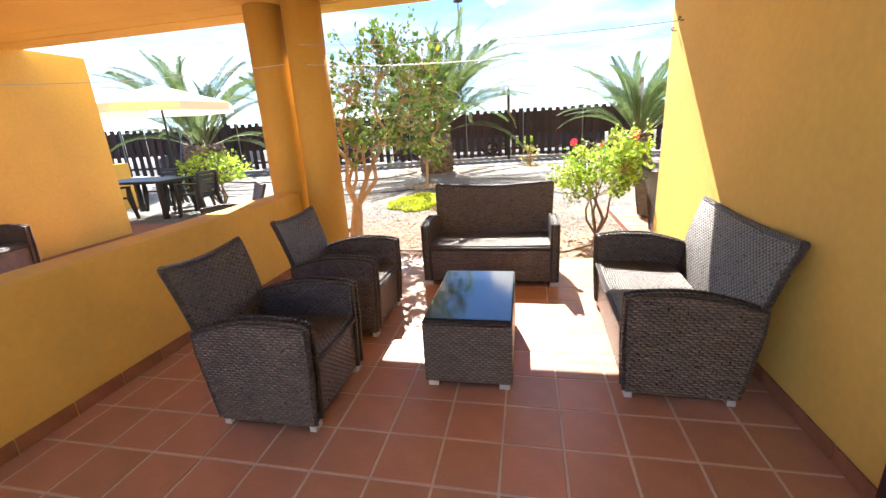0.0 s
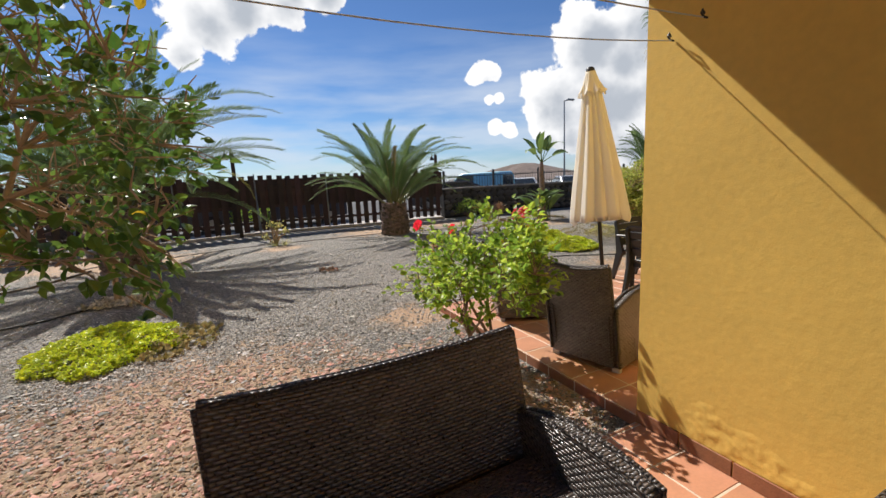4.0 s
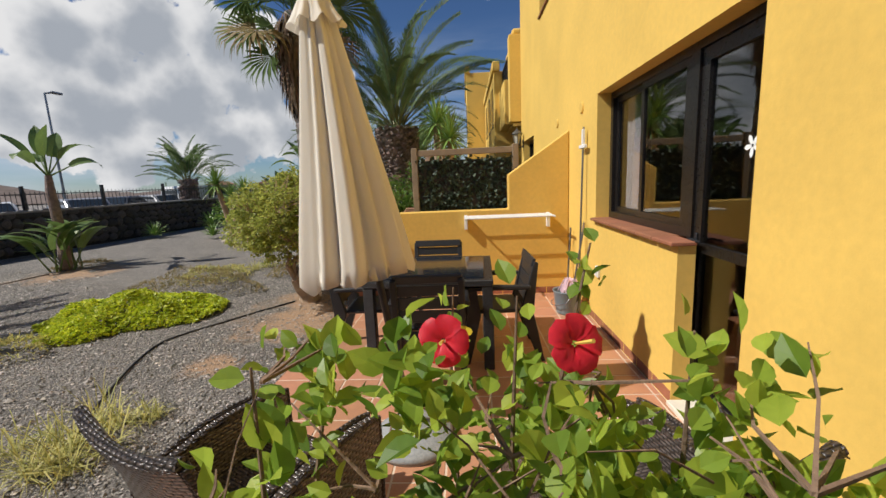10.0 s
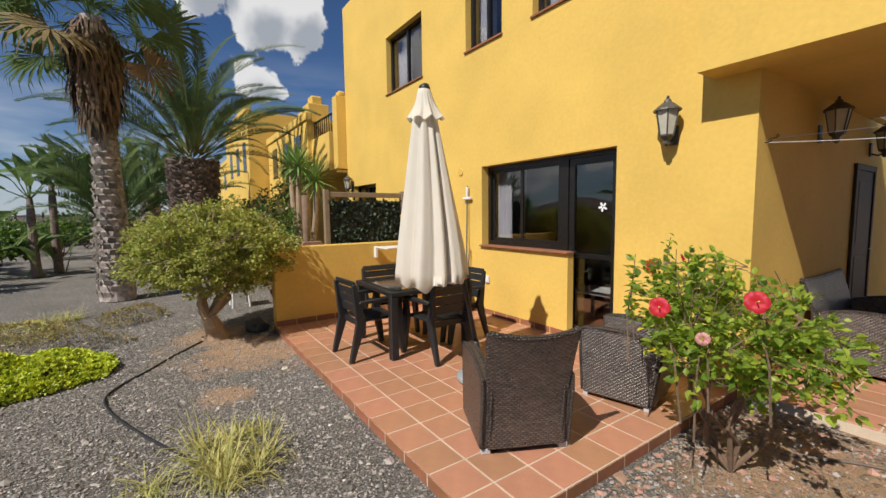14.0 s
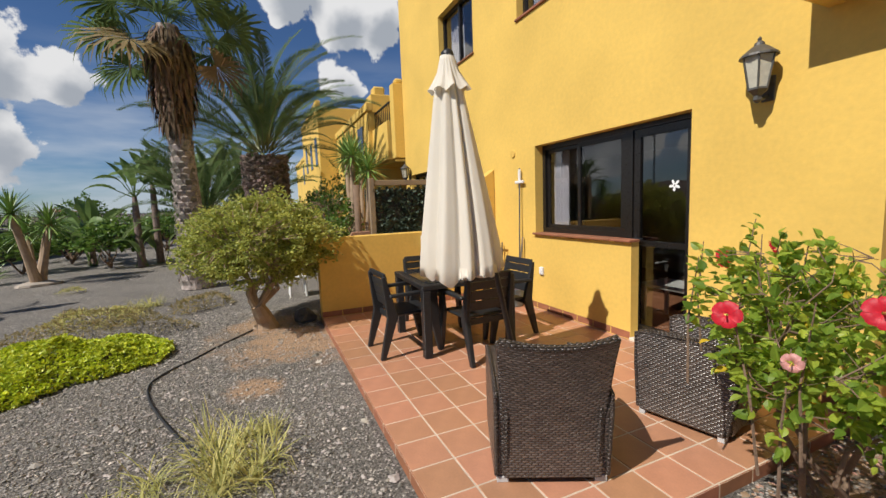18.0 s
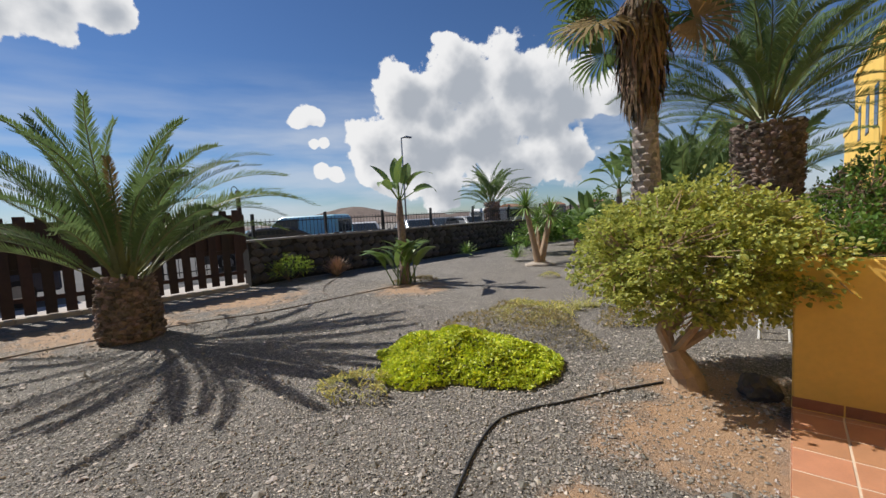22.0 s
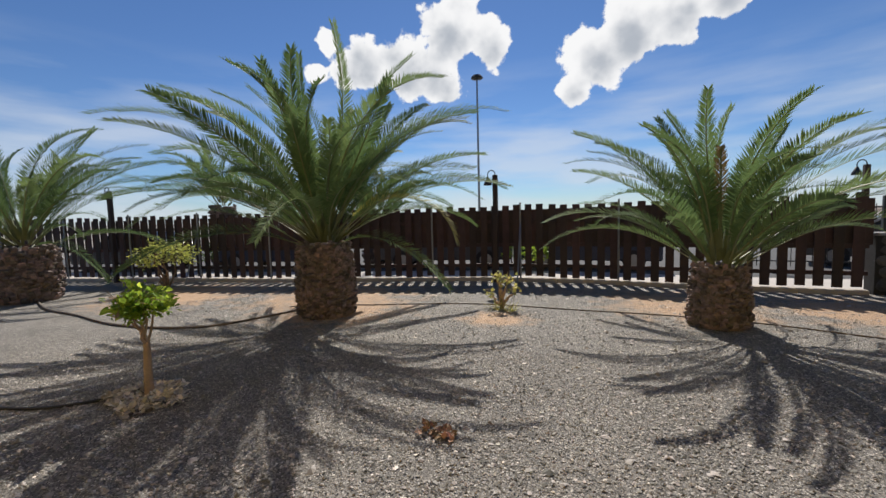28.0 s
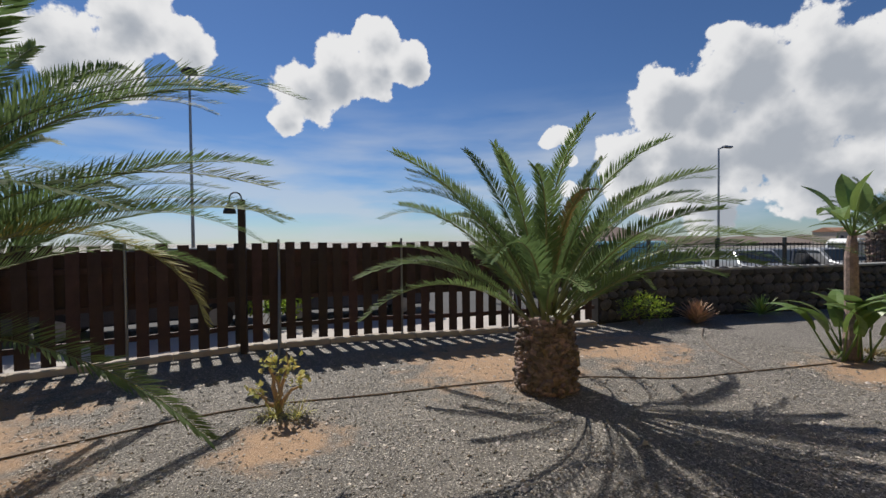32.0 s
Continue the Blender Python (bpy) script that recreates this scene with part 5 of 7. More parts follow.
CARS = [(9.9, 23.6, -20, "car_dark", "dark grey hatchback in the car park", False), (12.6, 25.2, -62, "car_blue", "light blue van in the car park", True), (15.6, 24.5, 60, "car_white", "white car in the car park", False),
        (19.2, 23.9, 62, "car_silver", "silver car in the car park", False), (21.4, 24.2, 20, "car_dark", "dark car in the car park", False), (26.5, 22.6, 160, "car_white", "white van in the car park", True),
        (24.0, 23.6, 70, "car_silver", "silver car in the car park", False), (33.5, 18.5, 20, "car_dark", "dark parked car under the palms", False)]
CARS += [(-15.6, 18.6, 15, "car_dark", "dark car parked close behind the fence", False), (-9.6, 20.1, 11, "car_navy", "dark blue car parked close behind the fence", False),
         (-3.3, 21.35, 14, "car_dark", "dark van parked close behind the fence", True), (1.4, 22.0, 1, "car_navy", "dark blue car parked close behind the fence", False)]
for x, y, a, paint, lab, van in CARS:
    car(pose(x, y, G + 0.005, 0, 0, a), paint, lab, van).scale = (1.08,) * 3 if van else (1.04,) * 3


def street_lamp(x, y, h, kind):
    t = thing("street_lamp", pose(x, y, G), "tall grey street lamp on a thin pole", "street lamp", "street lamps")
    part("pole", rod((0, 0, 0), (0, 0, h), 0.075, 0.045, seg=10), "metal_grey", t)
    if kind == "disc":
        part("lamp_head", lathe([(0.05, h - 0.05), (0.30, h + 0.0), (0.32, h + 0.06), (0.22, h + 0.17), (0.05, h + 0.2)], 16), "metal_dark", t, "round dark lamp head")
    else:
        part("arm", rod((0, 0, h - 0.02), (0.5, 0, h + 0.1), 0.04, seg=8), "metal_grey", t)
        part("lamp_head", box(0.3, 0.95, -0.13, 0.13, h + 0.05, h + 0.17, bevel=0.04), "metal_grey", t, "flat grey lamp head")


street_lamp(-4.35, 29.2, 9.0, "disc")
street_lamp(22.3, 27.9, 7.1, "arm")


def lamp_post(x, y, a=0.0):
    """Short timber garden lamp post with a bell lamp on a swan neck."""
    t = thing("garden_lamp", pose(x, y, G, 0, 0, a), "dark square garden lamp post with a small bell lamp", "lamp", "garden lamps")
    part("post", box(-0.06, 0.06, -0.06, 0.06, 0, 2.86, bevel=0.008), "fence_wood", t)
    part("swan_neck", tube([(0, 0, 2.86)] + [(-0.1 + 0.1 * math.cos(u), 0, 2.88 + 0.11 * math.sin(u)) for u in np.linspace(0, math.pi, 9)] + [(-0.2, 0, 2.80)], 0.014, 6), "metal_dark", t)
    part("shade", lathe([(0.115, 2.60), (0.105, 2.66), (0.06, 2.74), (0.03, 2.81), (0.005, 2.82)], 14, centre=(-0.2, 0, 0)), "metal_dark", t, "bell-shaped lamp shade", smooth=True)


lamp_post(-0.77, 18.45)
lamp_post(8.3, 21.8)
lamp_post(-12.4, 15.9)


def hills():
    bm = bmesh.new()
    n = 180
    rows = []
    for j, (rad, amp) in enumerate(((150, 0.2), (190, 0.7), (235, 1.0), (300, 0.9), (420, 0.4))):
        row = []
        for i in range(n + 1):
            az = radians(8 + 110 * i / n)
            p = Vector((rad * math.sin(az), rad * math.cos(az), 0))
            env = min(1.0, max(0.0, (math.degrees(az) - 20) / 18))
            z = amp * env * (2.9 + 1.2 * noise.noise(p * 0.012) + 0.9 * noise.noise(p * 0.05) + 1.4 * noise.noise(p * 0.16))
            row.append(bm.verts.new((p.x, p.y, max(0, z) + G - 0.2)))
        rows.append(row)
    for a, b in zip(rows, rows[1:]):
        for i in range(n):
            bm.faces.new((a[i], a[i + 1], b[i + 1], b[i]))
    solid("backdrop_ridge", bm, "hill_earth", "low brown volcanic ridge on the horizon", kind="structure", smooth=True)
    bm = bmesh.new()
    lathe([(330, 0), (210, 20), (120, 42), (50, 58), (6, 62)], 48, bm=bm, centre=(1150, 1500, -1), wobble=lambda a, s: 1 + 0.18 * math.sin(3 * a + 1) + 0.08 * math.sin(7 * a))
    solid("backdrop_volcano", bm, "hill_earth", "distant rounded volcanic hill", kind="structure", smooth=True)


hills()


# ---- palms ----
def frond_data(length, rise, droop, seed, leaflets=46, leaf=0.42, width=0.016, spread=58, seg=16):
    """A feather frond growing from the origin along +y: rib and leaflets. rise: start angle in degrees; droop: degrees it bends down."""
    rng = np.random.default_rng(seed)
    pts, p = [np.zeros(3)], np.zeros(3)
    tang = []
    side_bend = rng.uniform(-0.3, 0.3)
    for i in range(seg):
        s = (i + 0.5) / seg
        a = radians(rise) - radians(droop) * s ** 1.7
        t = np.array([side_bend * s * 0.5, math.cos(a), math.sin(a)])
        t /= np.linalg.norm(t)
        tang.append(t)
        p = p + t * length / seg
        pts.append(p)
    tang.append(tang[-1])
    pts, tang = np.array(pts), np.array(tang)
    verts, faces = [], []
    # rib: a three-sided taper, broad at the foot
    for i in range(seg + 1):
        s = i / seg
        r = 0.018 * (1 - 0.9 * s) + 0.002 + 0.022 * max(0.0, 1 - s / 0.16)
        x = np.array([1, 0, 0])
        up = np.cross(x, tang[i])
        for c, k in ((1, -0.2), (-1, -0.2), (0, 0.7)):
            verts.append(pts[i] + x * c * r + up * k * r)
        if i:
            b = (i - 1) * 3
            for k in range(3):
                faces.append((b + k, b + (k + 1) % 3, b + 3 + (k + 1) % 3, b + 3 + k))
    rib_faces = len(faces)
    for s in np.linspace(0.17, 0.995, leaflets):
        f = s * seg
        i = min(int(f), seg - 1)
        o = pts[i] + (pts[i + 1] - pts[i]) * (f - i)
        t = tang[i]
        x = np.array([1.0, 0, 0]) - t * t[0]
        x /= np.linalg.norm(x)
        up = np.cross(x, t)
        env = min(1.0, 0.22 + (s - 0.16) * 3.6) * (1 - 0.62 * max(0, s - 0.5) / 0.5)
        for side in (-1, 1):
            L = leaf * env * rng.uniform(0.88, 1.1)
            a = radians((spread - 24 * s) * rng.uniform(0.9, 1.1))
            lift = rng.uniform(0.4, 0.8)
            d = t * math.cos(a) + (x * side * math.cos(lift) + up * math.sin(lift)) * math.sin(a)
            d /= np.linalg.norm(d)
            w = np.cross(d, up)
            w /= np.linalg.norm(w) + 1e-9
            down = np.array([0, 0, 1]) * L
            tip = o + d * L - down * rng.uniform(0.04, 0.16)
            mid = o + d * L * 0.5 - down * 0.03
            b = len(verts)
            verts += [o - w * width * 0.4, o + w * width * 0.4, mid + w * width, mid - w * width, tip]
            faces += [(b, b + 1, b + 2, b + 3), (b + 3, b + 2, b + 4)]
    return np.array(verts), faces, rib_faces


def frond_mesh(mat, **kw):
    v, f, n = frond_data(**kw)
    me = raw_mesh("frond", v, f, mat)
    me.materials.append(MATS["palm_rib"])
    idx = np.zeros(len(f), dtype=np.int32)
    idx[:n] = 1
    me.polygons.foreach_set("material_index", idx)
    return me


def frond_set(length, leaf, seed, leaflets=120, width=0.0115):
    """Upright, middle, low and hanging fronds, each in three makes."""
    out = {}
    for key, rise, droop in (("up", 82, 44), ("mid", 67, 60), ("low", 47, 58), ("hang", 27, 58)):
        out[key] = [frond_mesh("palm_leaf", length=length * f, rise=rise + d, droop=droop + 9 * k, seed=seed + 10 * k + len(key), leaf=leaf, leaflets=leaflets, width=width)
                    for k, (f, d) in enumerate(((1.0, 0), (0.92, 5), (1.08, -6)))]
    out["dry"] = [frond_mesh("palm_leaf_dry", length=length * 0.42, rise=64, droop=150, seed=seed + 77, leaf=leaf * 0.8, leaflets=leaflets // 2)]
    return out


def scaly_trunk(t, r0, r1, r2, h, mat, seed, size=0.16, lean=(0, 0)):
    """A stout trunk clad in ragged cut leaf bases, set in a spiral."""
    rng = random.Random(seed)
    core = lathe([(r0 * 0.9, 0), (r1 * 0.91, h * 0.45), (r2 * 0.9, h * 0.9), (r2 * 0.5, h)], 20)
    trunk = part("trunk", core, mat, t)
    rows = max(5, int(h / (size * 0.5)))
    v, f = [], []
    for j in range(rows):
        s = (j + 0.5) / rows
        rad = r0 + (r1 - r0) * min(1, s / 0.45) if s < 0.45 else r1 + (r2 - r1) * (s - 0.45) / 0.55
        n = max(9, int(2 * math.pi * rad / (size * 0.92)))
        for k in range(n):
            a = 2 * math.pi * (k + 0.37 * j) / n + rng.uniform(-0.10, 0.10)
            z = s * h + rng.uniform(-0.3, 0.3) * size
            d = Vector((math.cos(a), math.sin(a), 0))
            x = Vector((-d.y, d.x, 0))
            w, hh, out = size * rng.uniform(0.34, 0.58), size * rng.uniform(0.35, 0.75), size * rng.uniform(0.15, 0.75)
            o = d * (rad * 0.92) + Vector((0, 0, z))
            skew = x * rng.uniform(-0.3, 0.3) * size
            tip = o + d * out + Vector((0, 0, hh * rng.uniform(0.5, 1.0))) + skew
            b = len(v)
            for c in (o - x * w - Vector((0, 0, hh * 0.5)), o + x * w - Vector((0, 0, hh * 0.5)), o + x * w * 0.8 + Vector((0, 0, hh)), o - x * w * 0.8 + Vector((0, 0, hh)),
                      tip - x * w * 0.7 - Vector((0, 0, hh * rng.uniform(0.2, 0.6))), tip + x * w * 0.7 - Vector((0, 0, hh * rng.uniform(0.2, 0.6))), tip + x * w * 0.45, tip - x * w * 0.45):
                v.append(tuple(c))
            f += [(b, b + 1, b + 5, b + 4), (b + 1, b + 2, b + 6, b + 5), (b + 2, b + 3, b + 7, b + 6), (b + 3, b, b + 4, b + 7), (b + 4, b + 5, b + 6, b + 7)]
    add_mesh("bark_cladding", v, f, mat, trunk, "cut leaf bases", kind="stuff")


def feather_palm(name, m, label, fronds, crown_z, plan, seed, trunk, scale=1.0, extra=()):
    """plan: (kind, count) rows; azimuths spread by the golden angle."""
    rng = random.Random(seed)
    t = thing(name, m, label, "palm", "garden palms")
    trunk(t)
    k = 0
    for kind, count in plan:
        for i in range(count):
            az = k * 137.5 + rng.uniform(-14, 14)
            k += 1
            s = scale * rng.uniform(0.86, 1.06) * {"up": 0.84, "mid": 0.94, "low": 0.84, "hang": 0.72, "dry": 1.0}[kind]
            lift = rng.uniform(-0.16, 0.16)
            r = {"up": 0.06, "mid": 0.14, "low": 0.24, "hang": 0.30, "dry": 0.28}[kind]
            mm = Matrix.Translation((0, 0, crown_z)) @ Matrix.Rotation(radians(az), 4, "Z") @ Matrix.Translation((0, r, {"up": 0.1, "mid": 0.0, "low": -0.12, "hang": -0.22, "dry": -0.25}[kind])) \
                @ Matrix.Rotation(rng.uniform(-0.6, 0.6), 4, "Y") @ Matrix.Rotation(lift, 4, "X") @ Matrix.Diagonal((s, s, s, 1))
            shared("frond", rng.choice(fronds[kind]), t, mm, "dry hanging frond" if kind == "dry" else "")
    for az, me, z, label in extra:
        shared("frond", me, t, Matrix.Translation((0, 0, crown_z + z)) @ Matrix.Rotation(radians(az), 4, "Z") @ Matrix.Translation((0, 0.25, 0)), label)
    return t


fr_big = frond_set(4.1, 0.40, 11, leaflets=122, width=0.0108)
fr_mid = frond_set(3.2, 0.34, 41, leaflets=104, width=0.0100)
fr_far = frond_set(3.4, 0.46, 71, leaflets=52, width=0.022)
hanging = frond_mesh("palm_leaf_yellow", length=2.95, rise=38, droop=118, seed=5, leaf=0.34, leaflets=95, width=0.0095)
withered = frond_mesh("palm_leaf_dry", length=2.3, rise=74, droop=96, seed=6, leaf=0.17, leaflets=60, width=0.010)
wide = frond_mesh("palm_leaf", length=3.2, rise=44, droop=74, seed=8, leaf=0.37, leaflets=105, width=0.0088)
feather_palm("date_palm", pose(-3.05, 14.15, G), "squat date palm with a thick scaly trunk and full green crown", fr_big, 1.50,
             (("up", 10), ("mid", 34), ("low", 38), ("hang", 4)), 5, lambda t: scaly_trunk(t, 0.55, 0.56, 0.49, 1.35, "palm_trunk", 2, 0.11),
             extra=[(-87, hanging, 0.05, "yellowing frond hanging low beside the trunk")])
feather_palm("date_palm", pose(3.60, 15.15, G), "young date palm with a short scaly trunk and arching fronds", fr_mid, 1.02,
             (("up", 6), ("mid", 23), ("low", 21)), 6, lambda t: scaly_trunk(t, 0.44, 0.42, 0.35, 0.95, "palm_trunk", 3, 0.10),
             extra=[(167, withered, 0.2, "withered brown frond in the crown"), (-146, wide, 0.0, "")])
feather_palm("date_palm", pose(-11.4, 13.3, G), "squat date palm with a dark scaly trunk near the fence", fr_big, 1.5,
             (("up", 9), ("mid", 18), ("low", 18), ("hang", 8)), 14, lambda t: scaly_trunk(t, 0.66, 0.7, 0.62, 1.3, "palm_trunk", 4))
feather_palm("date_palm", pose(-6.2, 21.5, G), "date palm beyond the fence", fr_far, 1.6,
             (("up", 6), ("mid", 12), ("low", 8)), 15, lambda t: scaly_trunk(t, 0.5, 0.5, 0.45, 1.3, "palm_trunk", 5, 0.24), 0.8)
feather_palm("date_palm", pose(13.2, 7.75, G), "tall date palm with a thick dark trunk before the houses", fr_big, 3.45,
             (("up", 7), ("mid", 20), ("low", 26), ("hang", 18)), 21, lambda t: scaly_trunk(t, 0.62, 0.6, 0.62, 3.15, "palm_trunk", 6, 0.14), 1.0)
feather_palm("date_palm", pose(23.0, 21.2, G), "date palm by the car park", fr_far, 2.3,
             (("up", 8), ("mid", 16), ("low", 12), ("hang", 4)), 25, lambda t: scaly_trunk(t, 0.4, 0.38, 0.4, 2.2, "palm_trunk", 7, 0.24), 0.85)
feather_palm("date_palm", pose(19.5, 10.2, G), "date palm in the farther garden", fr_far, 2.2,
             (("up", 6), ("mid", 14), ("low", 12)), 28, lambda t: scaly_trunk(t, 0.45, 0.42, 0.42, 2.0, "palm_trunk_grey", 8, 0.24), 0.95)
feather_palm("date_palm", pose(25.5, 9.0, G), "date palm far along the gardens", fr_far, 3.2,
             (("up", 6), ("mid", 14), ("low", 12)), 29, lambda t: scaly_trunk(t, 0.4, 0.36, 0.4, 3.0, "palm_trunk_grey", 9, 0.24), 0.95)
feather_palm("date_palm", pose(17.6, 8.0, G), "date palm half hidden behind the tall palm", fr_far, 1.9,
             (("up", 6), ("mid", 14), ("low", 12)), 30, lambda t: scaly_trunk(t, 0.4, 0.36, 0.4, 1.7, "palm_trunk_grey", 10, 0.24), 0.9)
feather_palm("date_palm", pose(16.2, 9.7, G), "low dense date palm behind the tall fan palm", fr_far, 1.5,
             (("up", 8), ("mid", 20), ("low", 18), ("hang", 8)), 33, lambda t: scaly_trunk(t, 0.42, 0.4, 0.4, 1.35, "palm_trunk", 12, 0.22), 0.95)
feather_palm("date_palm", pose(-12.4, 20.0, G), "date palm beyond the neighbour's fence", fr_far, 2.6,
             (("up", 6), ("mid", 12), ("low", 8)), 31, lambda t: scaly_trunk(t, 0.45, 0.42, 0.42, 2.4, "palm_trunk", 11, 0.24), 0.9)


def fan_leaf(seed, r=0.75, blades=34, dry=False):
    rng = np.random.default_rng(seed)
    v, f = [], []
    for k in range(blades):
        a = radians(-125 + 250 * k / (blades - 1))
        d = np.array([math.sin(a), math.cos(a), 0.12 * (k % 2)])
        x = np.array([math.cos(a), -math.sin(a), 0])
        L = r * (0.8 + 0.2 * math.cos(a * 0.7)) * rng.uniform(0.9, 1.05)
        drop = rng.uniform(0.15, 0.4) * (1.6 if dry else 1)
        b = len(v)
        v += [(0, 0, 0), d * L * 0.55 + x * r * 0.045, d * L * 0.55 - x * r * 0.045, d * L * 0.86 + x * 0.012 - np.array([0, 0, drop * 0.3 * r]), d * L * 0.86 - x * 0.012 - np.array([0, 0, drop * 0.3 * r]),
              d * L - np.array([0, 0, drop * r])]
        f += [(b, b + 1, b + 2), (b + 1, b + 3, b + 4, b + 2), (b + 3, b + 5, b + 4)]
    v = np.array([np.array(q) for q in v]) + np.array([0, 0.9, 0])
    n = len(v)
    v = np.concatenate([v, np.array([[-0.012, 0, 0], [0.012, 0, 0], [0.010, 0.92, 0.0], [-0.010, 0.92, 0.0]])])
    f.append((n, n + 1, n + 2, n + 3))
    return raw_mesh("fan_leaf", v, f, "palm_leaf_dry" if dry else "palm_leaf")


def fan_palm(x, y, h):
    t = thing("fan_palm", pose(x, y, G), "tall fan palm with a skirt of dry brown leaves", "palm", "garden palms")
    rng = random.Random(17)
    pts = [(0, 0, 0), (0.03, -0.02, h * 0.3), (-0.03, 0.02, h * 0.6), (-0.10, 0.05, h)]
    trunk = part("trunk", tube(pts, [0.30, 0.23, 0.20, 0.19], 16), "palm_trunk_grey", t)
    v, f = [], []
    for j in range(34):
        z = 0.1 + j * (h - 1.4) / 34
        for k in range(9):
            a = 2 * math.pi * (k + 0.5 * (j % 2)) / 9 + rng.uniform(-0.1, 0.1)
            d, xx = Vector((math.cos(a), math.sin(a), 0)), Vector((-math.sin(a), math.cos(a), 0))
            r = (0.29 - 0.09 * min(1, z / (h * 0.5))) * 0.98
            o = d * r + Vector((-0.06 * z / h, 0.02, z))
            w, out = 0.075, rng.uniform(0.015, 0.05)
            b = len(v)
            v += [tuple(o - xx * w), tuple(o + xx * w), tuple(o + xx * w * 0.7 + d * out + Vector((0, 0, 0.10))), tuple(o - xx * w * 0.7 + d * out + Vector((0, 0, 0.10))), tuple(o + d * out * 0.2 + Vector((0, 0, 0.14)))]
            f += [(b, b + 1, b + 2, b + 3), (b + 3, b + 2, b + 4)]
    add_mesh("bark_cladding", v, f, "palm_trunk_grey", trunk, "old leaf scars", kind="stuff")
    # skirt of dead leaves hanging down
    v, f = [], []
    for k in range(900):
        a, z = rng.uniform(0, 6.283), rng.uniform(h - 1.75, h - 0.05)
        s = (z - (h - 1.75)) / 1.7
        r = 0.20 + 0.30 * math.sin(s * 2.4) * rng.uniform(0.5, 1)
        d, xx = Vector((math.cos(a), math.sin(a), 0)), Vector((-math.sin(a), math.cos(a), 0))
        o = d * r * 0.7 + Vector((-0.09, 0.05, z))
        L, w = rng.uniform(0.3, 0.75), rng.uniform(0.008, 0.03)
        e = o + d * rng.uniform(-0.02, 0.22) - Vector((0, 0, L)) + xx * rng.uniform(-0.08, 0.08)
        m_ = (o + e) / 2 + d * 0.06
        b = len(v)
        v += [tuple(o - xx * w), tuple(o + xx * w), tuple(m_ + xx * w * 1.4), tuple(m_ - xx * w * 1.4), tuple(e)]
        f += [(b, b + 1, b + 2, b + 3), (b + 3, b + 2, b + 4)]
    add_mesh("leaf_skirt", v, f, "palm_skirt", t, "hanging skirt of dry brown leaves", kind="stuff")
    green = [fan_leaf(s) for s in range(3)]
    dry = [fan_leaf(20, dry=True)]
    for k in range(27):
        s = k / 26
        el = 80 - 115 * s
        me = rng.choice(green) if s < 0.80 else rng.choice(green + dry)
        sc = rng.uniform(1.0, 1.3)
        mm = Matrix.Translation((-0.10, 0.05, h + 0.05 - 0.2 * s)) @ Matrix.Rotation(radians(k * 137.5), 4, "Z") @ Matrix.Rotation(radians(el), 4, "X") @ Matrix.Rotation(rng.uniform(-0.5, 0.5), 4, "Y") @ Matrix.Diagonal((sc, sc, sc, 1))
        shared("fan_leaf", me, t, mm)
    return t


fan_palm(10.25, 9.35, 5.35)


# ---- shrubs and other plants ----
def crown_points(rng, n, centre, radii, low=-0.7, shell=0.55, even=1.0):
    """Places for leaves: uneven lobes, denser towards the outside."""
    out = []
    seed = Vector((centre[0] * 1.7, centre[1] * 2.3, 0))
    while len(out) < n:
        d = rng.normal(size=3)
        d /= np.linalg.norm(d)
        if d[2] < low:
            continue
        lob = 1.0 - 0.2 * even + even * (0.38 * noise.noise(Vector(d) * 2.2 + seed) + 0.22 * noise.noise(Vector(d) * 5.5 + seed))
        gap = noise.noise(Vector(d) * 4.2 + seed * 1.7)
        r = lob * (shell + (1 - shell) * rng.random() ** 0.5)
        if gap < -0.28 and rng.random() < 0.75 * even:
            continue
        out.append(np.array(centre) + d * r * np.array(radii))
    return np.array(out)


def branches(bm, rng, base, tips, r0, sub=2, main=6):
    """Crooked limbs that fork from the base; every tip grows from the nearest limb."""
    base = Vector(base)
    tips = [Vector(p) for p in tips]
    nodes = []
    for tip in rng.sample(tips, min(main, len(tips))):
        pts = [base]
        for k in (0.22, 0.45, 0.68, 0.85):
            wob = 0.10 * (tip - base).length
            pts.append(base.lerp(tip, k) + Vector((rng.uniform(-wob, wob), rng.uniform(-wob, wob), rng.uniform(-0.3, 0.8) * wob)))
        tube(pts, [r0, r0 * 0.85, r0 * 0.66, r0 * 0.5, r0 * 0.34], 7, bm=bm)
        nodes += [(p, r0 * q) for p, q in zip(pts[1:], (0.6, 0.5, 0.42, 0.32))]
    twigs = list(nodes)
    for tip in tips:
        o, r = min(nodes, key=lambda n: (n[0] - tip).length)
        L = (tip - o).length
        a = o.lerp(tip, 0.4) + Vector((rng.uniform(-0.12, 0.12), rng.uniform(-0.12, 0.12), rng.uniform(-0.02, 0.14))) * L
        b = o.lerp(tip, 0.72) + Vector((rng.uniform(-0.1, 0.1), rng.uniform(-0.1, 0.1), rng.uniform(0, 0.1))) * L
        tube([o, a, b, tip], [r * 0.8, r * 0.55, r * 0.4, r * 0.16], 5, bm=bm)
        twigs += [(a, r * 0.45), (b, r * 0.3)]
        for s in range(sub):
            p = a.lerp(tip, rng.uniform(0.0, 0.7))
            e = p + Vector((rng.uniform(-0.2, 0.2), rng.uniform(-0.2, 0.2), rng.uniform(-0.02, 0.22)))
            tube([p, p.lerp(e, 0.5) + Vector((0, 0, 0.02)), e], [r * 0.35, r * 0.25, r * 0.1], 4, bm=bm)
            twigs.append((e, r * 0.2))
    return twigs


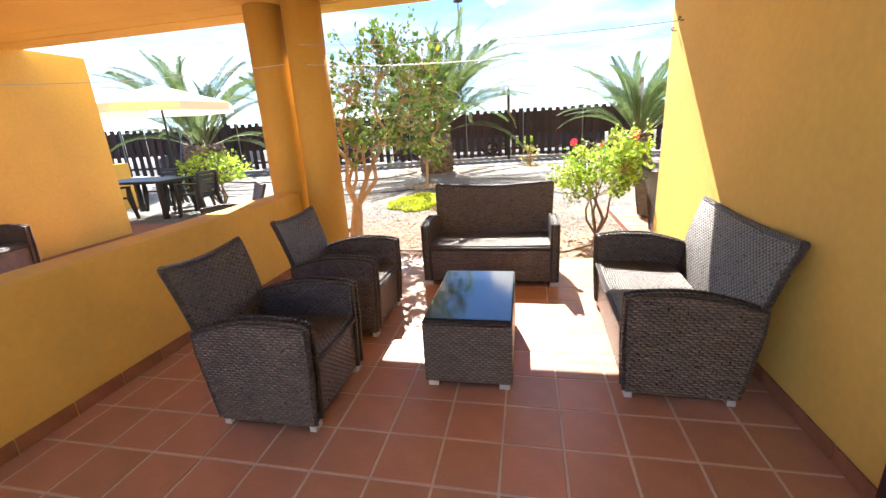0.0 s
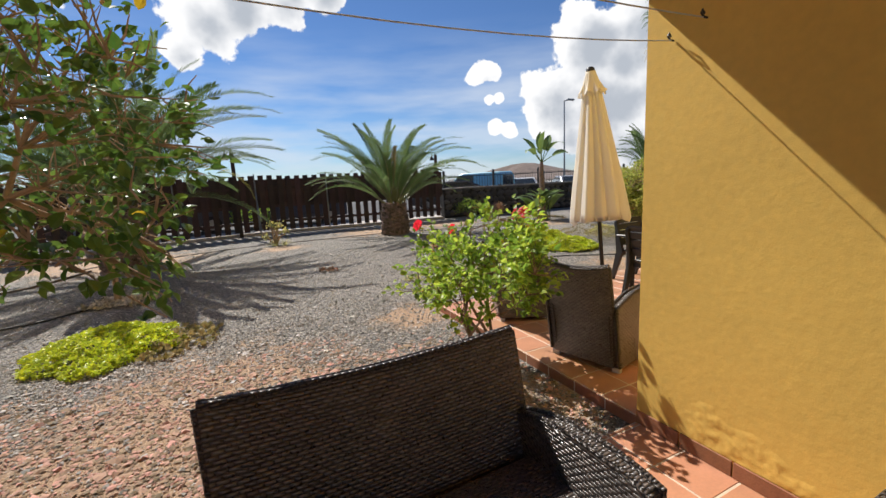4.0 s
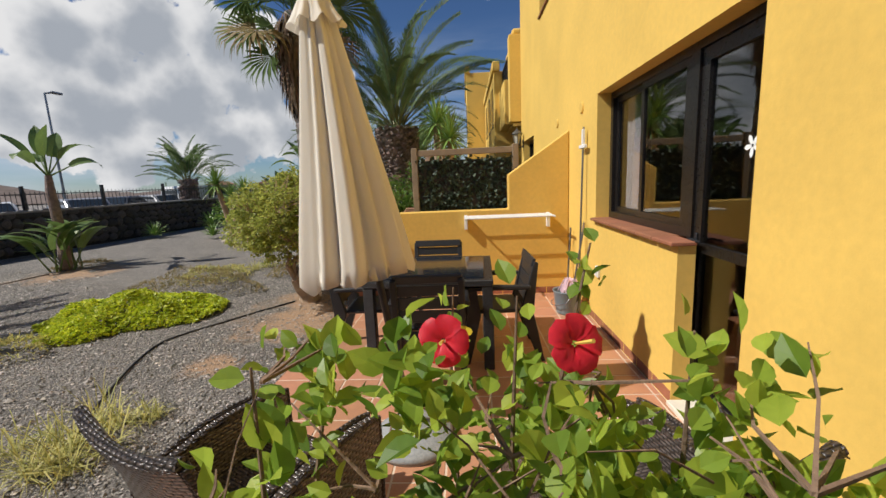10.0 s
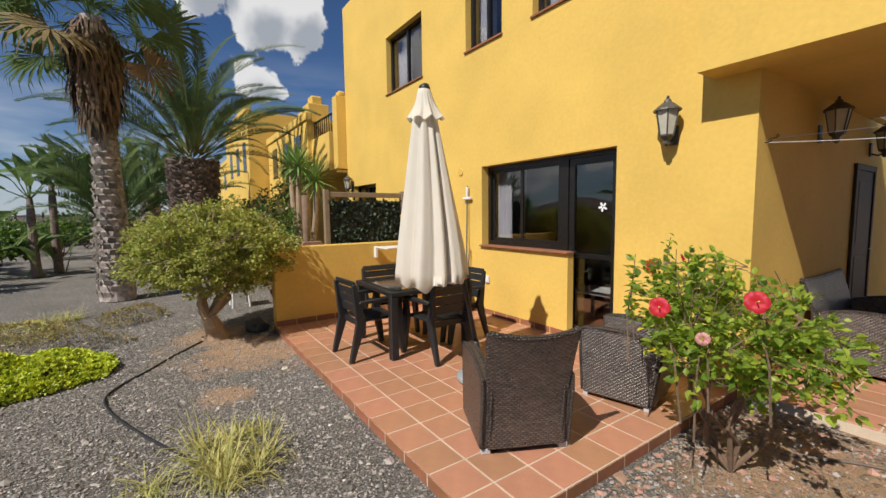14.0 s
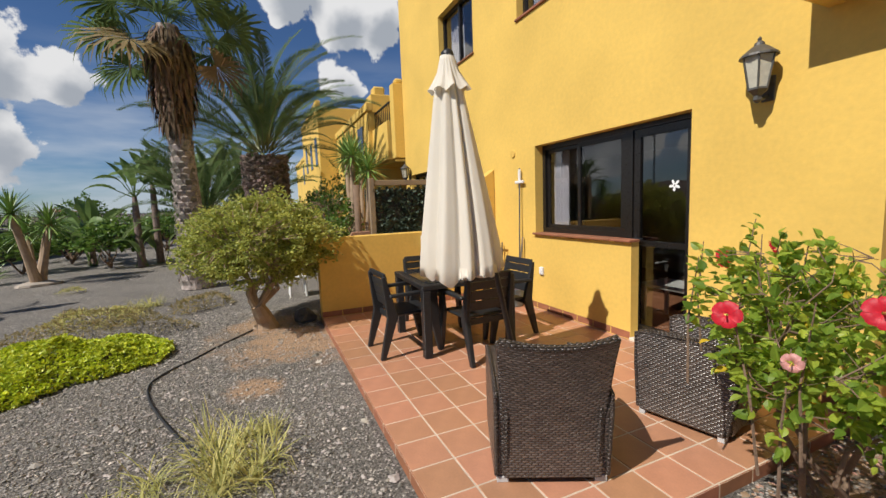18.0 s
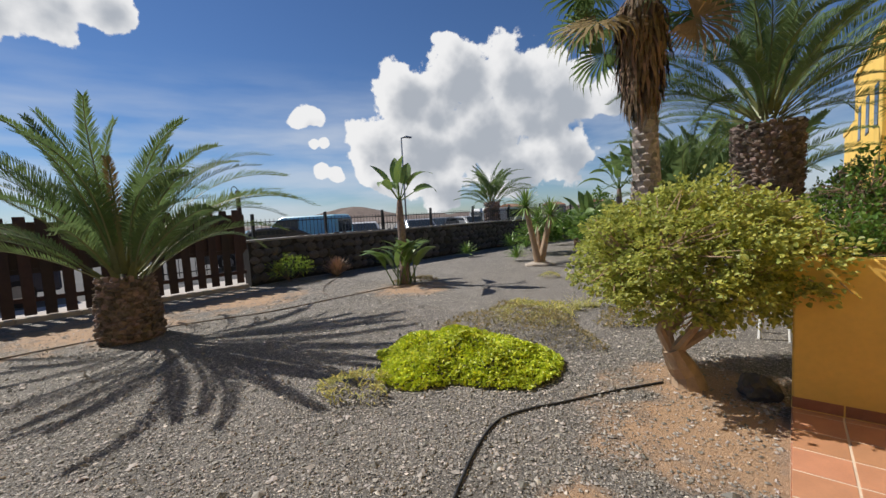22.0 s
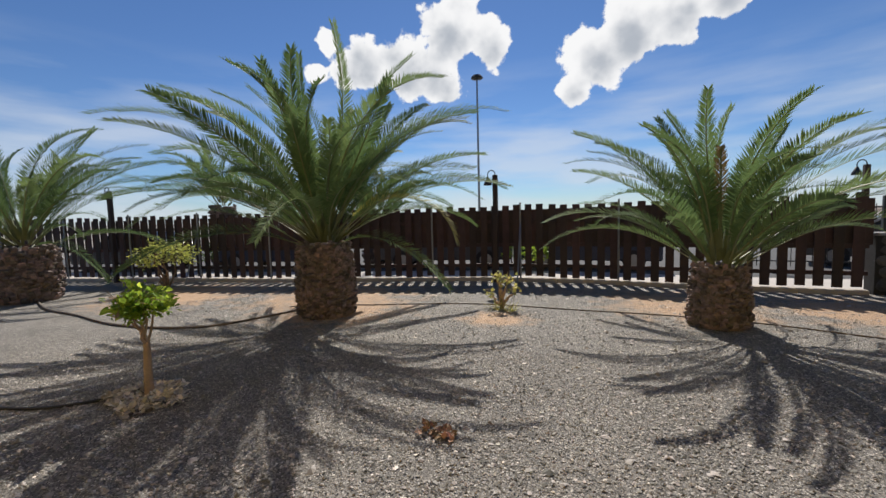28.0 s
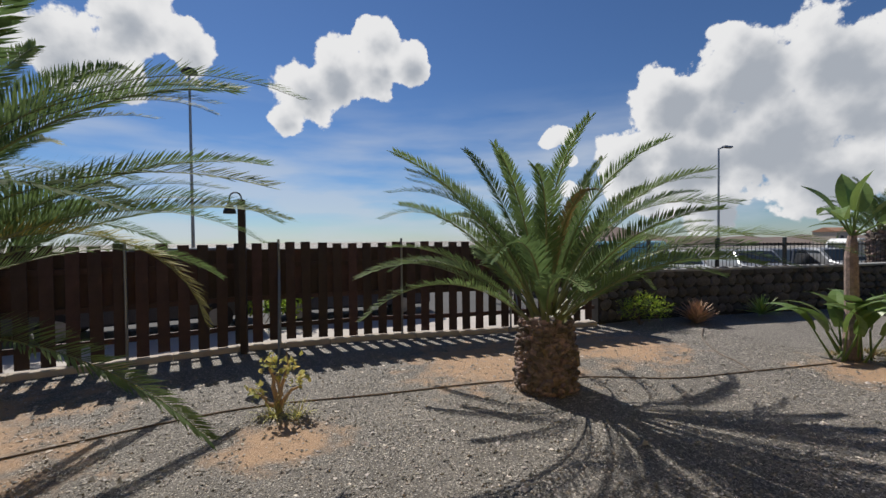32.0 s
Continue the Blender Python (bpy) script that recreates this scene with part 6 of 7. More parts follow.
def hibiscus_flower(parent, m, mat="petal_red"):
    """Five ruffled petals and a long stamen, facing +z."""
    bm = bmesh.new()
    for k in range(5):
        a = 2 * math.pi * k / 5
        rows = []
        for i, (r, w, z) in enumerate(((0.006, 0.008, 0.0), (0.028, 0.024, 0.010), (0.052, 0.036, 0.014), (0.070, 0.030, 0.004))):
            row = []
            for j in range(5):
                u = (j - 2) / 2
                x, y = r * (1 - 0.12 * u * u), w * u
                row.append(bm.verts.new((x * math.cos(a) - y * math.sin(a), x * math.sin(a) + y * math.cos(a), z + 0.004 * math.sin(j * 2.6 + i + k))))
            rows.append(row)
        for p, q in zip(rows, rows[1:]):
            for j in range(4):
                bm.faces.new((p[j], p[j + 1], q[j + 1], q[j]))
    fl = part("flower", bm, mat, parent, "red hibiscus flower" if mat == "petal_red" else "faded pink hibiscus bloom", smooth=True)
    fl.matrix_basis = m
    part("stamen", rod((0, 0, 0.0), (0.006, 0.0, 0.065), 0.0035, 0.005, seg=6), "stamen", fl)
    return fl


def shrub(name, base, centre, radii, count, leaf, size, label, seed, bark="bark", stems=9, r0=0.022, shape="leaf", low=-0.6, shell=0.5, category="shrub", yellow=0, cut=None, sub=2, tips_in=0.85, droop=0.3, fork=0.0, lean=(0, 0), clump=0, spread=0.06, even=1.0, shoots=()):
    t = thing(name, pose(base[0], base[1], G), label, category)
    rng = np.random.default_rng(seed)
    rr = random.Random(seed)
    c = np.array([centre[0] - base[0], centre[1] - base[1], centre[2] - G])
    pts = crown_points(rng, count, c, radii, low, shell, even)
    if cut:
        pts = np.array([p for p in pts if cut(p[0] + base[0], p[1] + base[1], p[2] + G)])
    bm = bmesh.new()
    tips = [c + (pts[rr.randrange(len(pts))] - c) * tips_in for _ in range(stems)]
    hub = (lean[0], lean[1], fork)
    if fork:
        k = r0 * 2.6
        tube([(0, 0, -0.03), (lean[0] * 0.1, lean[1] * 0.3, fork * 0.4), (lean[0] * 0.7, lean[1] * 0.6, fork * 0.75), (lean[0], lean[1], fork + 0.05)], [k * 1.25, k, k * 0.9, k * 0.7], 10, bm=bm)
    twigs = branches(bm, rr, hub, [tuple(p) for p in tips], r0, sub)
    if clump:
        # leaves sit in tufts at the ends of fine twigs
        heads = pts
        ends = np.array([tuple(n[0]) for n in twigs])
        for p in heads[:520]:
            e = Vector(p)
            n = int(np.argmin(((ends - p) ** 2).sum(1) + 0.3 * np.maximum(0, ends[:, 2] - p[2])))
            o = Vector(ends[n])
            L = (e - o).length
            tube([o, o.lerp(e, 0.55) + Vector((rr.uniform(-0.15, 0.15), rr.uniform(-0.15, 0.15), 0)) * L, e], [r0 * 0.2, r0 * 0.15, r0 * 0.08], 4, bm=bm)
        way = heads - c + np.array([0, 0, 0.25 * radii[2]])
        way /= np.linalg.norm(way, axis=1, keepdims=True)
        k = rng.integers(0, len(heads), len(heads) * clump)
        pts = heads[k] - way[k] * rng.uniform(0, 2.2 * spread, len(k))[:, None] + rng.normal(size=(len(k), 3)) * spread * 0.45
        if cut:
            pts = np.array([p for p in pts if cut(p[0] + base[0], p[1] + base[1], p[2] + G)])
    for sx, sy, sz in shoots:
        # an upright leafy shoot above the crown
        tip = Vector((sx - base[0], sy - base[1], sz - G))
        foot = tip + Vector((rr.uniform(-0.12, 0.05), rr.uniform(-0.1, 0.1), -0.62))
        tube([foot, foot.lerp(tip, 0.5) + Vector((rr.uniform(-0.03, 0.03), 0.02, 0)), tip], [r0 * 0.35, r0 * 0.28, r0 * 0.12], 5, bm=bm)
        q = rng.uniform(0.35, 1.0, 26)[:, None]
        pts = np.concatenate([pts, np.array(foot)[None] * (1 - q) + np.array(tip)[None] * q + rng.normal(size=(26, 3)) * 0.018])
    tagged(part("branchwork", bm, bark, t), kind="stuff")
    dirs = pts - c + rng.normal(size=pts.shape) * np.array(radii) * 0.55 + np.array([0, 0, 0.12])
    v, f = leaf_cloud(pts, dirs, size, shape, rng, droop=droop)
    add_mesh("foliage", v, f, leaf, t, kind="stuff")
    if yellow:
        k = rng.choice(len(pts), yellow, replace=False)
        v, f = leaf_cloud(pts[k] * 1.0 + rng.normal(size=(yellow, 3)) * 0.03, dirs[k], size, shape, rng)
        add_mesh("yellow_leaves", v, f, "leaf_yellow", t, "few yellowed leaves", kind="stuff")
    return t


hib = shrub("hibiscus_bush", (0.92, 5.66), (0.90, 5.62, 0.86), (0.70, 0.80, 0.60), 280, "leaf_hibiscus", 0.050, "glossy green hibiscus bush with red flowers beside the patio", 3,
            "bark", 20, 0.018, yellow=18, shell=0.35, sub=2, tips_in=0.95, clump=15, spread=0.06, even=0.7, low=-0.75,
            cut=lambda x, y, z: not (x < 1.0 and y < 6.25 and z > 1.10) and not (x < 0.6 and z > 0.98 and y < 6.1) and not (x > 1.42 and z < 0.7),
            shoots=[(1.42, 5.50, 1.38), (1.30, 5.66, 1.31), (1.52, 5.78, 1.27), (1.12, 6.05, 1.27), (1.22, 5.40, 1.27), (1.38, 6.02, 1.22), (0.80, 6.26, 1.14), (0.66, 6.18, 1.12), (1.05, 6.29, 1.05), (0.86, 6.27, 0.96)])
for (x, y, z), d, mat in (((1.30, 5.56, 1.22), (-0.8, -0.3, 0.4), "petal_red"), ((1.40, 5.80, 1.19), (-0.7, 0.1, 0.2), "petal_red"), ((1.05, 6.33, 1.05), (-0.35, 1, 0.25), "petal_red"),
                          ((0.65, 6.21, 1.13), (-0.4, 1, 0.3), "petal_red"), ((0.84, 6.30, 0.92), (-0.3, 1, 0.1), "petal_pink")):
    q = Vector(d).to_track_quat("Z", "Y").to_matrix().to_4x4()
    hibiscus_flower(hib, Matrix.Translation((x - 0.92, y - 5.66, z - G)) @ q @ Matrix.Diagonal(((0.78, 0.78, 0.78, 1) if mat == "petal_red" else (0.5, 0.5, 0.9, 1))), mat)

shrub("small_tree", (-2.38, 5.36), (-1.74, 5.42, 1.72), (1.05, 0.95, 1.18), 430, "leaf_dark", 0.064, "twiggy garden tree with dark green leaves before the terrace", 12,
      "bark_pale", 60, 0.034, shell=0.5, even=0.7, category="tree", yellow=14, low=-0.75, clump=6, spread=0.07, sub=10, tips_in=0.97, fork=0.5, lean=(0.06, 0.0))
shrub("round_bush", (6.12, 8.0), (6.22, 8.0, 1.10), (1.14, 1.14, 0.74), 2300, "leaf_olive", 0.036, "rounded olive green bush on a short gnarled trunk", 21,
      "bark_pale", 24, 0.046, shape="round", low=-0.8, shell=0.5, clump=13, spread=0.055, even=0.6, sub=4, fork=0.30, lean=(-0.12, 0.12))
shrub("standard_hibiscus", (-2.53, 10.45), (-2.50, 10.42, 0.90), (0.40, 0.40, 0.30), 80, "leaf_hibiscus", 0.065, "small standard hibiscus with a bare pale stem", 31,
      "bark_pale", 7, 0.016, shell=0.3, category="shrub", fork=0.55, lean=(0.02, 0.0), clump=10, spread=0.06)
shrub("garden_bush", (-9.2, 15.3), (-9.2, 15.3, 0.85), (1.0, 0.8, 0.5), 1500, "leaf_olive", 0.06, "sparse green bush in front of the fence", 32, "bark", 12, 0.03)
shrub("neighbour_bush", (-6.9, 8.3), (-6.9, 8.2, 0.75), (0.85, 0.8, 0.55), 900, "leaf_hibiscus", 0.08, "green bush beside the neighbour's patio", 33, "bark", 10, 0.025)
shrub("wall_bush", (7.9, 18.1), (7.9, 17.95, 0.33), (0.75, 0.5, 0.42), 1100, "leaf_hibiscus", 0.07, "low bright green bush at the foot of the stone wall", 34, "bark", 8, 0.012, shape="thin")
for i, (x, y) in enumerate(((-0.75, 20.7), (0.0, 20.8), (-11.9, 18.9))):
    shrub("street_shrub", (x, y), (x, y, 0.5), (0.42, 0.4, 0.5), 320, "leaf_hibiscus", 0.08, "green shrub on the pavement behind the fence", 36 + i, "bark", 7, 0.014)
for i, (x, y, z, r) in enumerate(((8.6, 6.7, 1.2, 0.9), (10.0, 6.3, 1.5, 1.0), (11.6, 6.6, 1.3, 0.9), (7.6, 6.9, 0.9, 0.6))):
    shrub("dark_shrub", (x, y), (x, y, z), (r, r * 0.8, r * 0.95), 200, "leaf_dark", 0.06, "dense dark green shrub in the neighbouring patio", 40 + i, "bark", 12, 0.03, clump=9, spread=0.08, even=0.7)
for i, (x, y, z, r) in enumerate(((16.2, 14.6, 0.7, 1.0), (18.5, 14.2, 0.8, 1.0), (16.0, 12.4, 0.8, 1.0), (20.6, 15.0, 0.9, 1.3), (25.0, 14.2, 1.0, 1.6), (22.0, 12.0, 0.9, 1.3), (29.0, 12.0, 1.2, 1.8), (30.0, 9.5, 1.3, 1.8), (27.0, 16.3, 1.6, 1.3))):
    shrub("garden_shrub", (x, y), (x, y, z), (r, r, z * 0.75), 700, "leaf_dark", 0.16, "dark green shrub in the farther garden", 50 + i, "bark", 8, 0.03)


def mound(name, centre, half, h, count, mat, size, label, seed, shape="leaf", turn=0.0, kind="stuff"):
    """Low ground cover: leaves over an uneven hump."""
    rng = np.random.default_rng(seed)
    pts, dirs = [], []
    sd = Vector((seed * 3.1, seed, 0))
    while len(pts) < count:
        a, r = rng.uniform(0, 2 * math.pi), math.sqrt(rng.random())
        edge = 0.82 + 0.35 * noise.noise(Vector((math.cos(a) * 1.6, math.sin(a) * 1.6, 0)) + sd)
        if r > edge:
            continue
        x, y = r * math.cos(a) * half[0], r * math.sin(a) * half[1]
        z = h * (1 - (r / edge) ** 2) * (0.75 + 0.5 * noise.noise(Vector((x * 2.5, y * 2.5, seed))))
        x, y = x * math.cos(turn) - y * math.sin(turn), x * math.sin(turn) + y * math.cos(turn)
        pts.append((x, y, max(0.0, z) + rng.uniform(0, 0.03) + 0.05 * max(0.0, noise.noise(Vector((x * 9, y * 9, seed))))))
        dirs.append((rng.normal() * 0.8, rng.normal() * 0.8, 0.55 + 0.3 * rng.random()))
    v, f = leaf_cloud(np.array(pts), np.array(dirs), size, shape, rng, droop=0.5)
    ob = new(name, raw_mesh(name, v, f, mat))
    ob.matrix_basis = pose(centre[0], centre[1], G - 0.012)
    return tagged(ob, label, "ground cover", kind=kind)


mound("ground_cover", (5.55, 10.2), (0.98, 1.16), 0.34, 16000, "ground_cover", 0.036, "bright lime green mat of ground cover", 2, "round", 0.18)
mound("dry_ground_cover", (6.65, 10.1), (0.72, 1.35), 0.42, 2600, "ground_cover_dry", 0.05, "dry straggly fringe of the ground cover", 3, "thin", 0.15)
mound("ground_cover", (-2.2, 8.2), (0.82, 0.85), 0.20, 7000, "ground_cover", 0.032, "yellow-green mat of ground cover near the terrace", 4, "round")
mound("dry_ground_cover", (-1.5, 8.0), (0.5, 0.6), 0.06, 500, "ground_cover_dry", 0.05, "reddish dry edge of the ground cover", 5, "round")
mound("weeds", (4.3, 10.5), (0.38, 0.42), 0.20, 420, "weed_green", 0.07, "dry low weeds in the grit", 6, "thin")
mound("weeds", (7.7, 10.4), (0.7, 0.9), 0.25, 900, "weed_green", 0.08, "olive weeds beside the mat of ground cover", 7, "thin")
mound("weeds", (8.2, 9.0), (0.8, 0.6), 0.2, 600, "ground_cover_dry", 0.08, "dry weeds behind the round bush", 8, "thin")
mound("weeds", (9.4, 14.6), (0.7, 0.5), 0.12, 400, "ground_cover_dry", 0.08, "dry tufts at the foot of the plant", 9, "thin")
mound("weeds", (11.2, 11.8), (0.3, 0.25), 0.12, 160, "weed_green", 0.07, "small weeds in the grit", 10, "thin")
mound("leaf_litter", (-2.53, 10.4), (0.55, 0.4), 0.02, 520, "pale_scrap", 0.07, "dry pale leaf litter round the stem", 11, "leaf")
mound("leaf_litter", (0.62, 10.71), (0.22, 0.12), 0.02, 90, "wood_chip", 0.05, "small heap of dry brown leaves on the grit", 12, "leaf")


def grass_tuft(x, y, r, h, n, seed, mat="weed_green"):
    """Loose arching blades in several small clumps."""
    rng = np.random.default_rng(seed)
    k = max(2, n // 45)
    ca, cr = rng.uniform(0, 2 * math.pi, k), r * 0.75 * np.sqrt(rng.random(k))
    c = rng.integers(0, k, n)
    p = np.stack([cr[c] * np.cos(ca[c]), cr[c] * np.sin(ca[c]), np.zeros(n)], 1) + rng.normal(size=(n, 3)) * np.array([0.035, 0.035, 0])
    a, lean = rng.uniform(0, 2 * math.pi, n), rng.uniform(0.35, 2.4, n)
    d = np.stack([np.cos(a) * lean, np.sin(a) * lean, np.ones(n)], 1)
    d /= np.linalg.norm(d, axis=1, keepdims=True)
    L = h * rng.uniform(0.5, 1.35, n)[:, None]
    s = np.stack([-np.sin(a), np.cos(a), np.zeros(n)], 1)
    w = rng.uniform(0.002, 0.0048, n)[:, None]
    drop = np.array([0, 0, 1.0]) * L * lean[:, None]
    q1, q2, q3 = p + d * L * 0.4, p + d * L * 0.75 - drop * 0.07, p + d * L - drop * 0.28
    v = np.stack([p - s * w, p + s * w, q1 - s * w, q1 + s * w, q2 - s * w * 0.7, q2 + s * w * 0.7, q3], 1).reshape(-1, 3)
    b = np.arange(n)[:, None] * 7
    faces = [tuple(f) for o in ((0, 1, 3, 2), (2, 3, 5, 4), (4, 5, 6)) for f in (b + np.array([o])).tolist()]
    ob = new("grass_tuft", raw_mesh("grass_tuft", v, faces, mat))
    ob.matrix_basis = pose(x, y, G - 0.012)
    return tagged(ob, "tuft of pale dry grass in the grit", "grass", kind="stuff")


for i, (x, y, r, h, n) in enumerate(((2.85, 8.38, 0.46, 0.36, 430), (2.5, 8.75, 0.3, 0.2, 160), (3.2, 8.0, 0.22, 0.18, 90), (1.6, 8.9, 0.25, 0.16, 90), (0.1, 15.3, 0.3, 0.3, 120), (8.6, 10.0, 0.5, 0.3, 200), (2.9, 9.3, 0.2, 0.15, 70))):
    grass_tuft(x, y, r, h, n, i)


def sapling(x, y):
    t = thing("sapling", pose(x, y, G), "small pale branching succulent sapling", "shrub")
    bm = bmesh.new()
    branches(bm, random.Random(5), (0, 0, 0), [(0.12, 0.05, 0.55), (-0.10, 0.02, 0.6), (0.02, -0.1, 0.5), (0.25, 0, 0.35), (-0.25, 0.05, 0.25)], 0.04, 2)
    tagged(part("branchwork", bm, "bark_pale", t), kind="stuff")
    rng = np.random.default_rng(3)
    pts = np.array([(0.12, 0.05, 0.55), (-0.10, 0.02, 0.6), (0.02, -0.1, 0.5), (0.25, 0, 0.35), (-0.25, 0.05, 0.25)])[rng.integers(0, 5, 130)] + rng.normal(size=(130, 3)) * 0.05
    v, f = leaf_cloud(pts, rng.normal(size=(130, 3)) + np.array([0, 0, 0.6]), 0.07, "leaf", rng)
    add_mesh("foliage", v, f, "weed_green", t, kind="stuff")


sapling(0.09, 15.43)


def blade(L, w, arch, seg=6, fold=0.25):
    """One broad leaf along +y that arches down."""
    v, f = [], []
    p, a = np.zeros(3), 0.0
    for i in range(seg + 1):
        s = i / seg
        ww = w * math.sin(math.pi * min(1, 0.12 + 0.9 * s)) ** 0.7 if s < 1 else 0.004
        for x, z in ((-ww, fold * ww), (0, 0), (ww, fold * ww)):
            v.append((x, p[1], p[2] + z))
        a = -arch * s
        p = p + np.array([0, math.cos(a), math.sin(a)]) * L / seg
        if i:
            b = (i - 1) * 3
            f += [(b, b + 1, b + 4, b + 3), (b + 1, b + 2, b + 5, b + 4)]
    return v, f


def strelitzia(x, y, h, seed, n=9, scale=1.0, suckers=10):
    t = thing("giant_strelitzia", pose(x, y, G), "banana-like strelitzia with paddle leaves and a brown stem", "plant", "strelitzias")
    rng = random.Random(seed)
    part("trunk", tube([(0, 0, 0), (0.05, 0.02, h * 0.3), (-0.02, 0.0, h * 0.62), (0.0, 0, h * 0.75)], [0.12, 0.10, 0.09, 0.06], 12), "palm_trunk", t, "ringed brown stem")
    v, f = blade(1.0 * scale, 0.14 * scale, 1.6)
    lm = raw_mesh("leaf", v, f, "banana_leaf")
    v, f = blade(0.8 * scale, 0.17 * scale, 0.6)
    lm2 = raw_mesh("leaf", v, f, "banana_leaf")
    stalk = mesh_of(rod((0, 0, 0), (0, 0.55 * scale, 0), 0.018, 0.012, seg=6), "stalk", "banana_leaf")
    for k in range(n):
        el = 84 - 62 * k / n
        m = Matrix.Translation((0, 0, h * 0.74)) @ Matrix.Rotation(radians(k * 137.5), 4, "Z") @ Matrix.Rotation(radians(el), 4, "X")
        s = shared("stalk", stalk, t, m)
        shared("leaf", lm if k > n * 0.45 else lm2, s, Matrix.Translation((0, 0.54 * scale, 0)) @ Matrix.Rotation(rng.uniform(-1.2, 1.2), 4, "Y"))
    for k in range(suckers):
        el = rng.uniform(60, 88)
        m = Matrix.Translation((rng.uniform(-0.25, 0.3), rng.uniform(-0.2, 0.2), 0.0)) @ Matrix.Rotation(radians(k * 137.5 + 20), 4, "Z") @ Matrix.Rotation(radians(el), 4, "X")
        s = shared("stalk", stalk, t, m @ Matrix.Diagonal((1.1, 1.1, 1.1, 1)))
        shared("leaf", lm, s, Matrix.Translation((0, 0.54 * scale, 0)) @ Matrix.Rotation(rng.uniform(-1.2, 1.2), 4, "Y"))


strelitzia(9.05, 14.65, 2.75, 1, 8, 0.85, 22)
strelitzia(15.6, 11.5, 2.9, 2, 9, 0.95, 6)
strelitzia(16.6, 11.2, 3.5, 3, 9, 0.95, 4)
strelitzia(17.2, 13.2, 1.2, 4, 8, 1.1, 9)


def rosette(n, L, w, mat, lift=(15, 85), seed=1):
    """A spiky ball of leaves as one mesh."""
    rng = random.Random(seed)
    V, F = [], []
    for k in range(n):
        v, f = blade(L * rng.uniform(0.85, 1.1), w, rng.uniform(0.1, 0.5), 3, 0.4)
        el = lift[0] + (lift[1] - lift[0]) * (k / n)
        m = Matrix.Rotation(radians(k * 137.5), 4, "Z") @ Matrix.Rotation(radians(el), 4, "X")
        b = len(V)
        V += [tuple(m @ Vector(p)) for p in v]
        F += [tuple(b + i for i in q) for q in f]
    return raw_mesh("leaf_rosette", V, F, mat)


def yucca(x, y):
    t = thing("yucca", pose(x, y, G), "yucca with two bare leaning trunks and spiky heads", "plant")
    head = rosette(90, 0.62, 0.022, "agave_leaf", (-45, 86), 2)
    for tip, r in (((-0.55, 0.1, 1.75), 0.085), ((0.42, -0.2, 1.45), 0.095), ((0.62, 0.35, 1.25), 0.07)):
        p = Vector(tip)
        part("trunk", tube([(0.05 * (1 if p.x > 0 else -1), 0, 0), p * 0.4 + Vector((0, 0, -0.05)), p * 0.75, p], [r * 1.4, r, r * 0.9, r * 0.8], 10), "bark_pale", t)
        shared("leaf_head", head, t, Matrix.Translation(p), "spiky green leaf head")
    part("stone_ring", lathe([(0.42, 0.0), (0.40, 0.05), (0.25, 0.09), (0.02, 0.1)], 14, wobble=lambda a, s: 1 + 0.15 * math.sin(3 * a)), "kerb_concrete", t, "pale mound at the foot")


yucca(13.2, 13.1)
ms = thing("tall_yucca", pose(8.6, 6.1, G), "tall yucca with several pale bare stems before the house", "plant")
tall = rosette(60, 0.5, 0.02, "agave_leaf", (-50, 86), 9)
for tip, r in (((-0.6, -0.1, 2.3), 0.055), ((-0.3, 0.15, 2.6), 0.06), ((0.1, -0.1, 2.45), 0.055), ((0.5, 0.1, 2.7), 0.06), ((0.8, -0.1, 2.2), 0.05)):
    p = Vector(tip)
    part("trunk", tube([(p.x * 0.15, p.y * 0.2, 0), (p.x * 0.45, p.y * 0.6, p.z * 0.35), (p.x * 0.8, p.y, p.z * 0.7), p], [r * 1.4, r * 1.1, r, r * 0.85], 10), "bark_pale", ms)
    shared("leaf_head", tall, ms, Matrix.Translation(p), "spiky green leaf head")
spiky = rosette(46, 0.55, 0.024, "agave_leaf", (8, 84), 5)
for x, y, s in ((14.6, 16.9, 1.0), (17.9, 16.9, 1.25), (13.9, 14.3, 0.95), (11.3, 17.7, 0.95), (17.3, 15.8, 1.0), (19.6, 15.6, 1.2)):
    ob = new("agave", spiky)
    ob.matrix_basis = pose(x, y, G + 0.1 * s, 0, 0, x * 50) @ Matrix.Diagonal((s, s, s, 1))
    tagged(ob, "spiky green agave rosette in the grit", "plant", "agaves")
al = new("aloe", rosette(110, 0.58, 0.032, "aloe_leaf", (25, 88), 7))
al.matrix_basis = pose(9.25, 17.75, G)
tagged(al, "clump of dry pinkish aloe", "plant")


# ---- hoses ----
def hose(name, pts, r, mat, label):
    line = []
    P = [Vector((*p, G + r - 0.008)) for p in pts]
    for i in range(len(P) - 1):
        a, b, c, d = P[max(0, i - 1)], P[i], P[i + 1], P[min(len(P) - 1, i + 2)]
        for k in range(8):
            s = k / 8
            line.append(0.5 * ((2 * b) + (c - a) * s + (2 * a - 5 * b + 4 * c - d) * s * s + (3 * b - a - 3 * c + d) * s ** 3))
    line.append(P[-1])
    ob = solid(name, tube(line, r, 7), mat, label, "hose", smooth=True)
    return ob


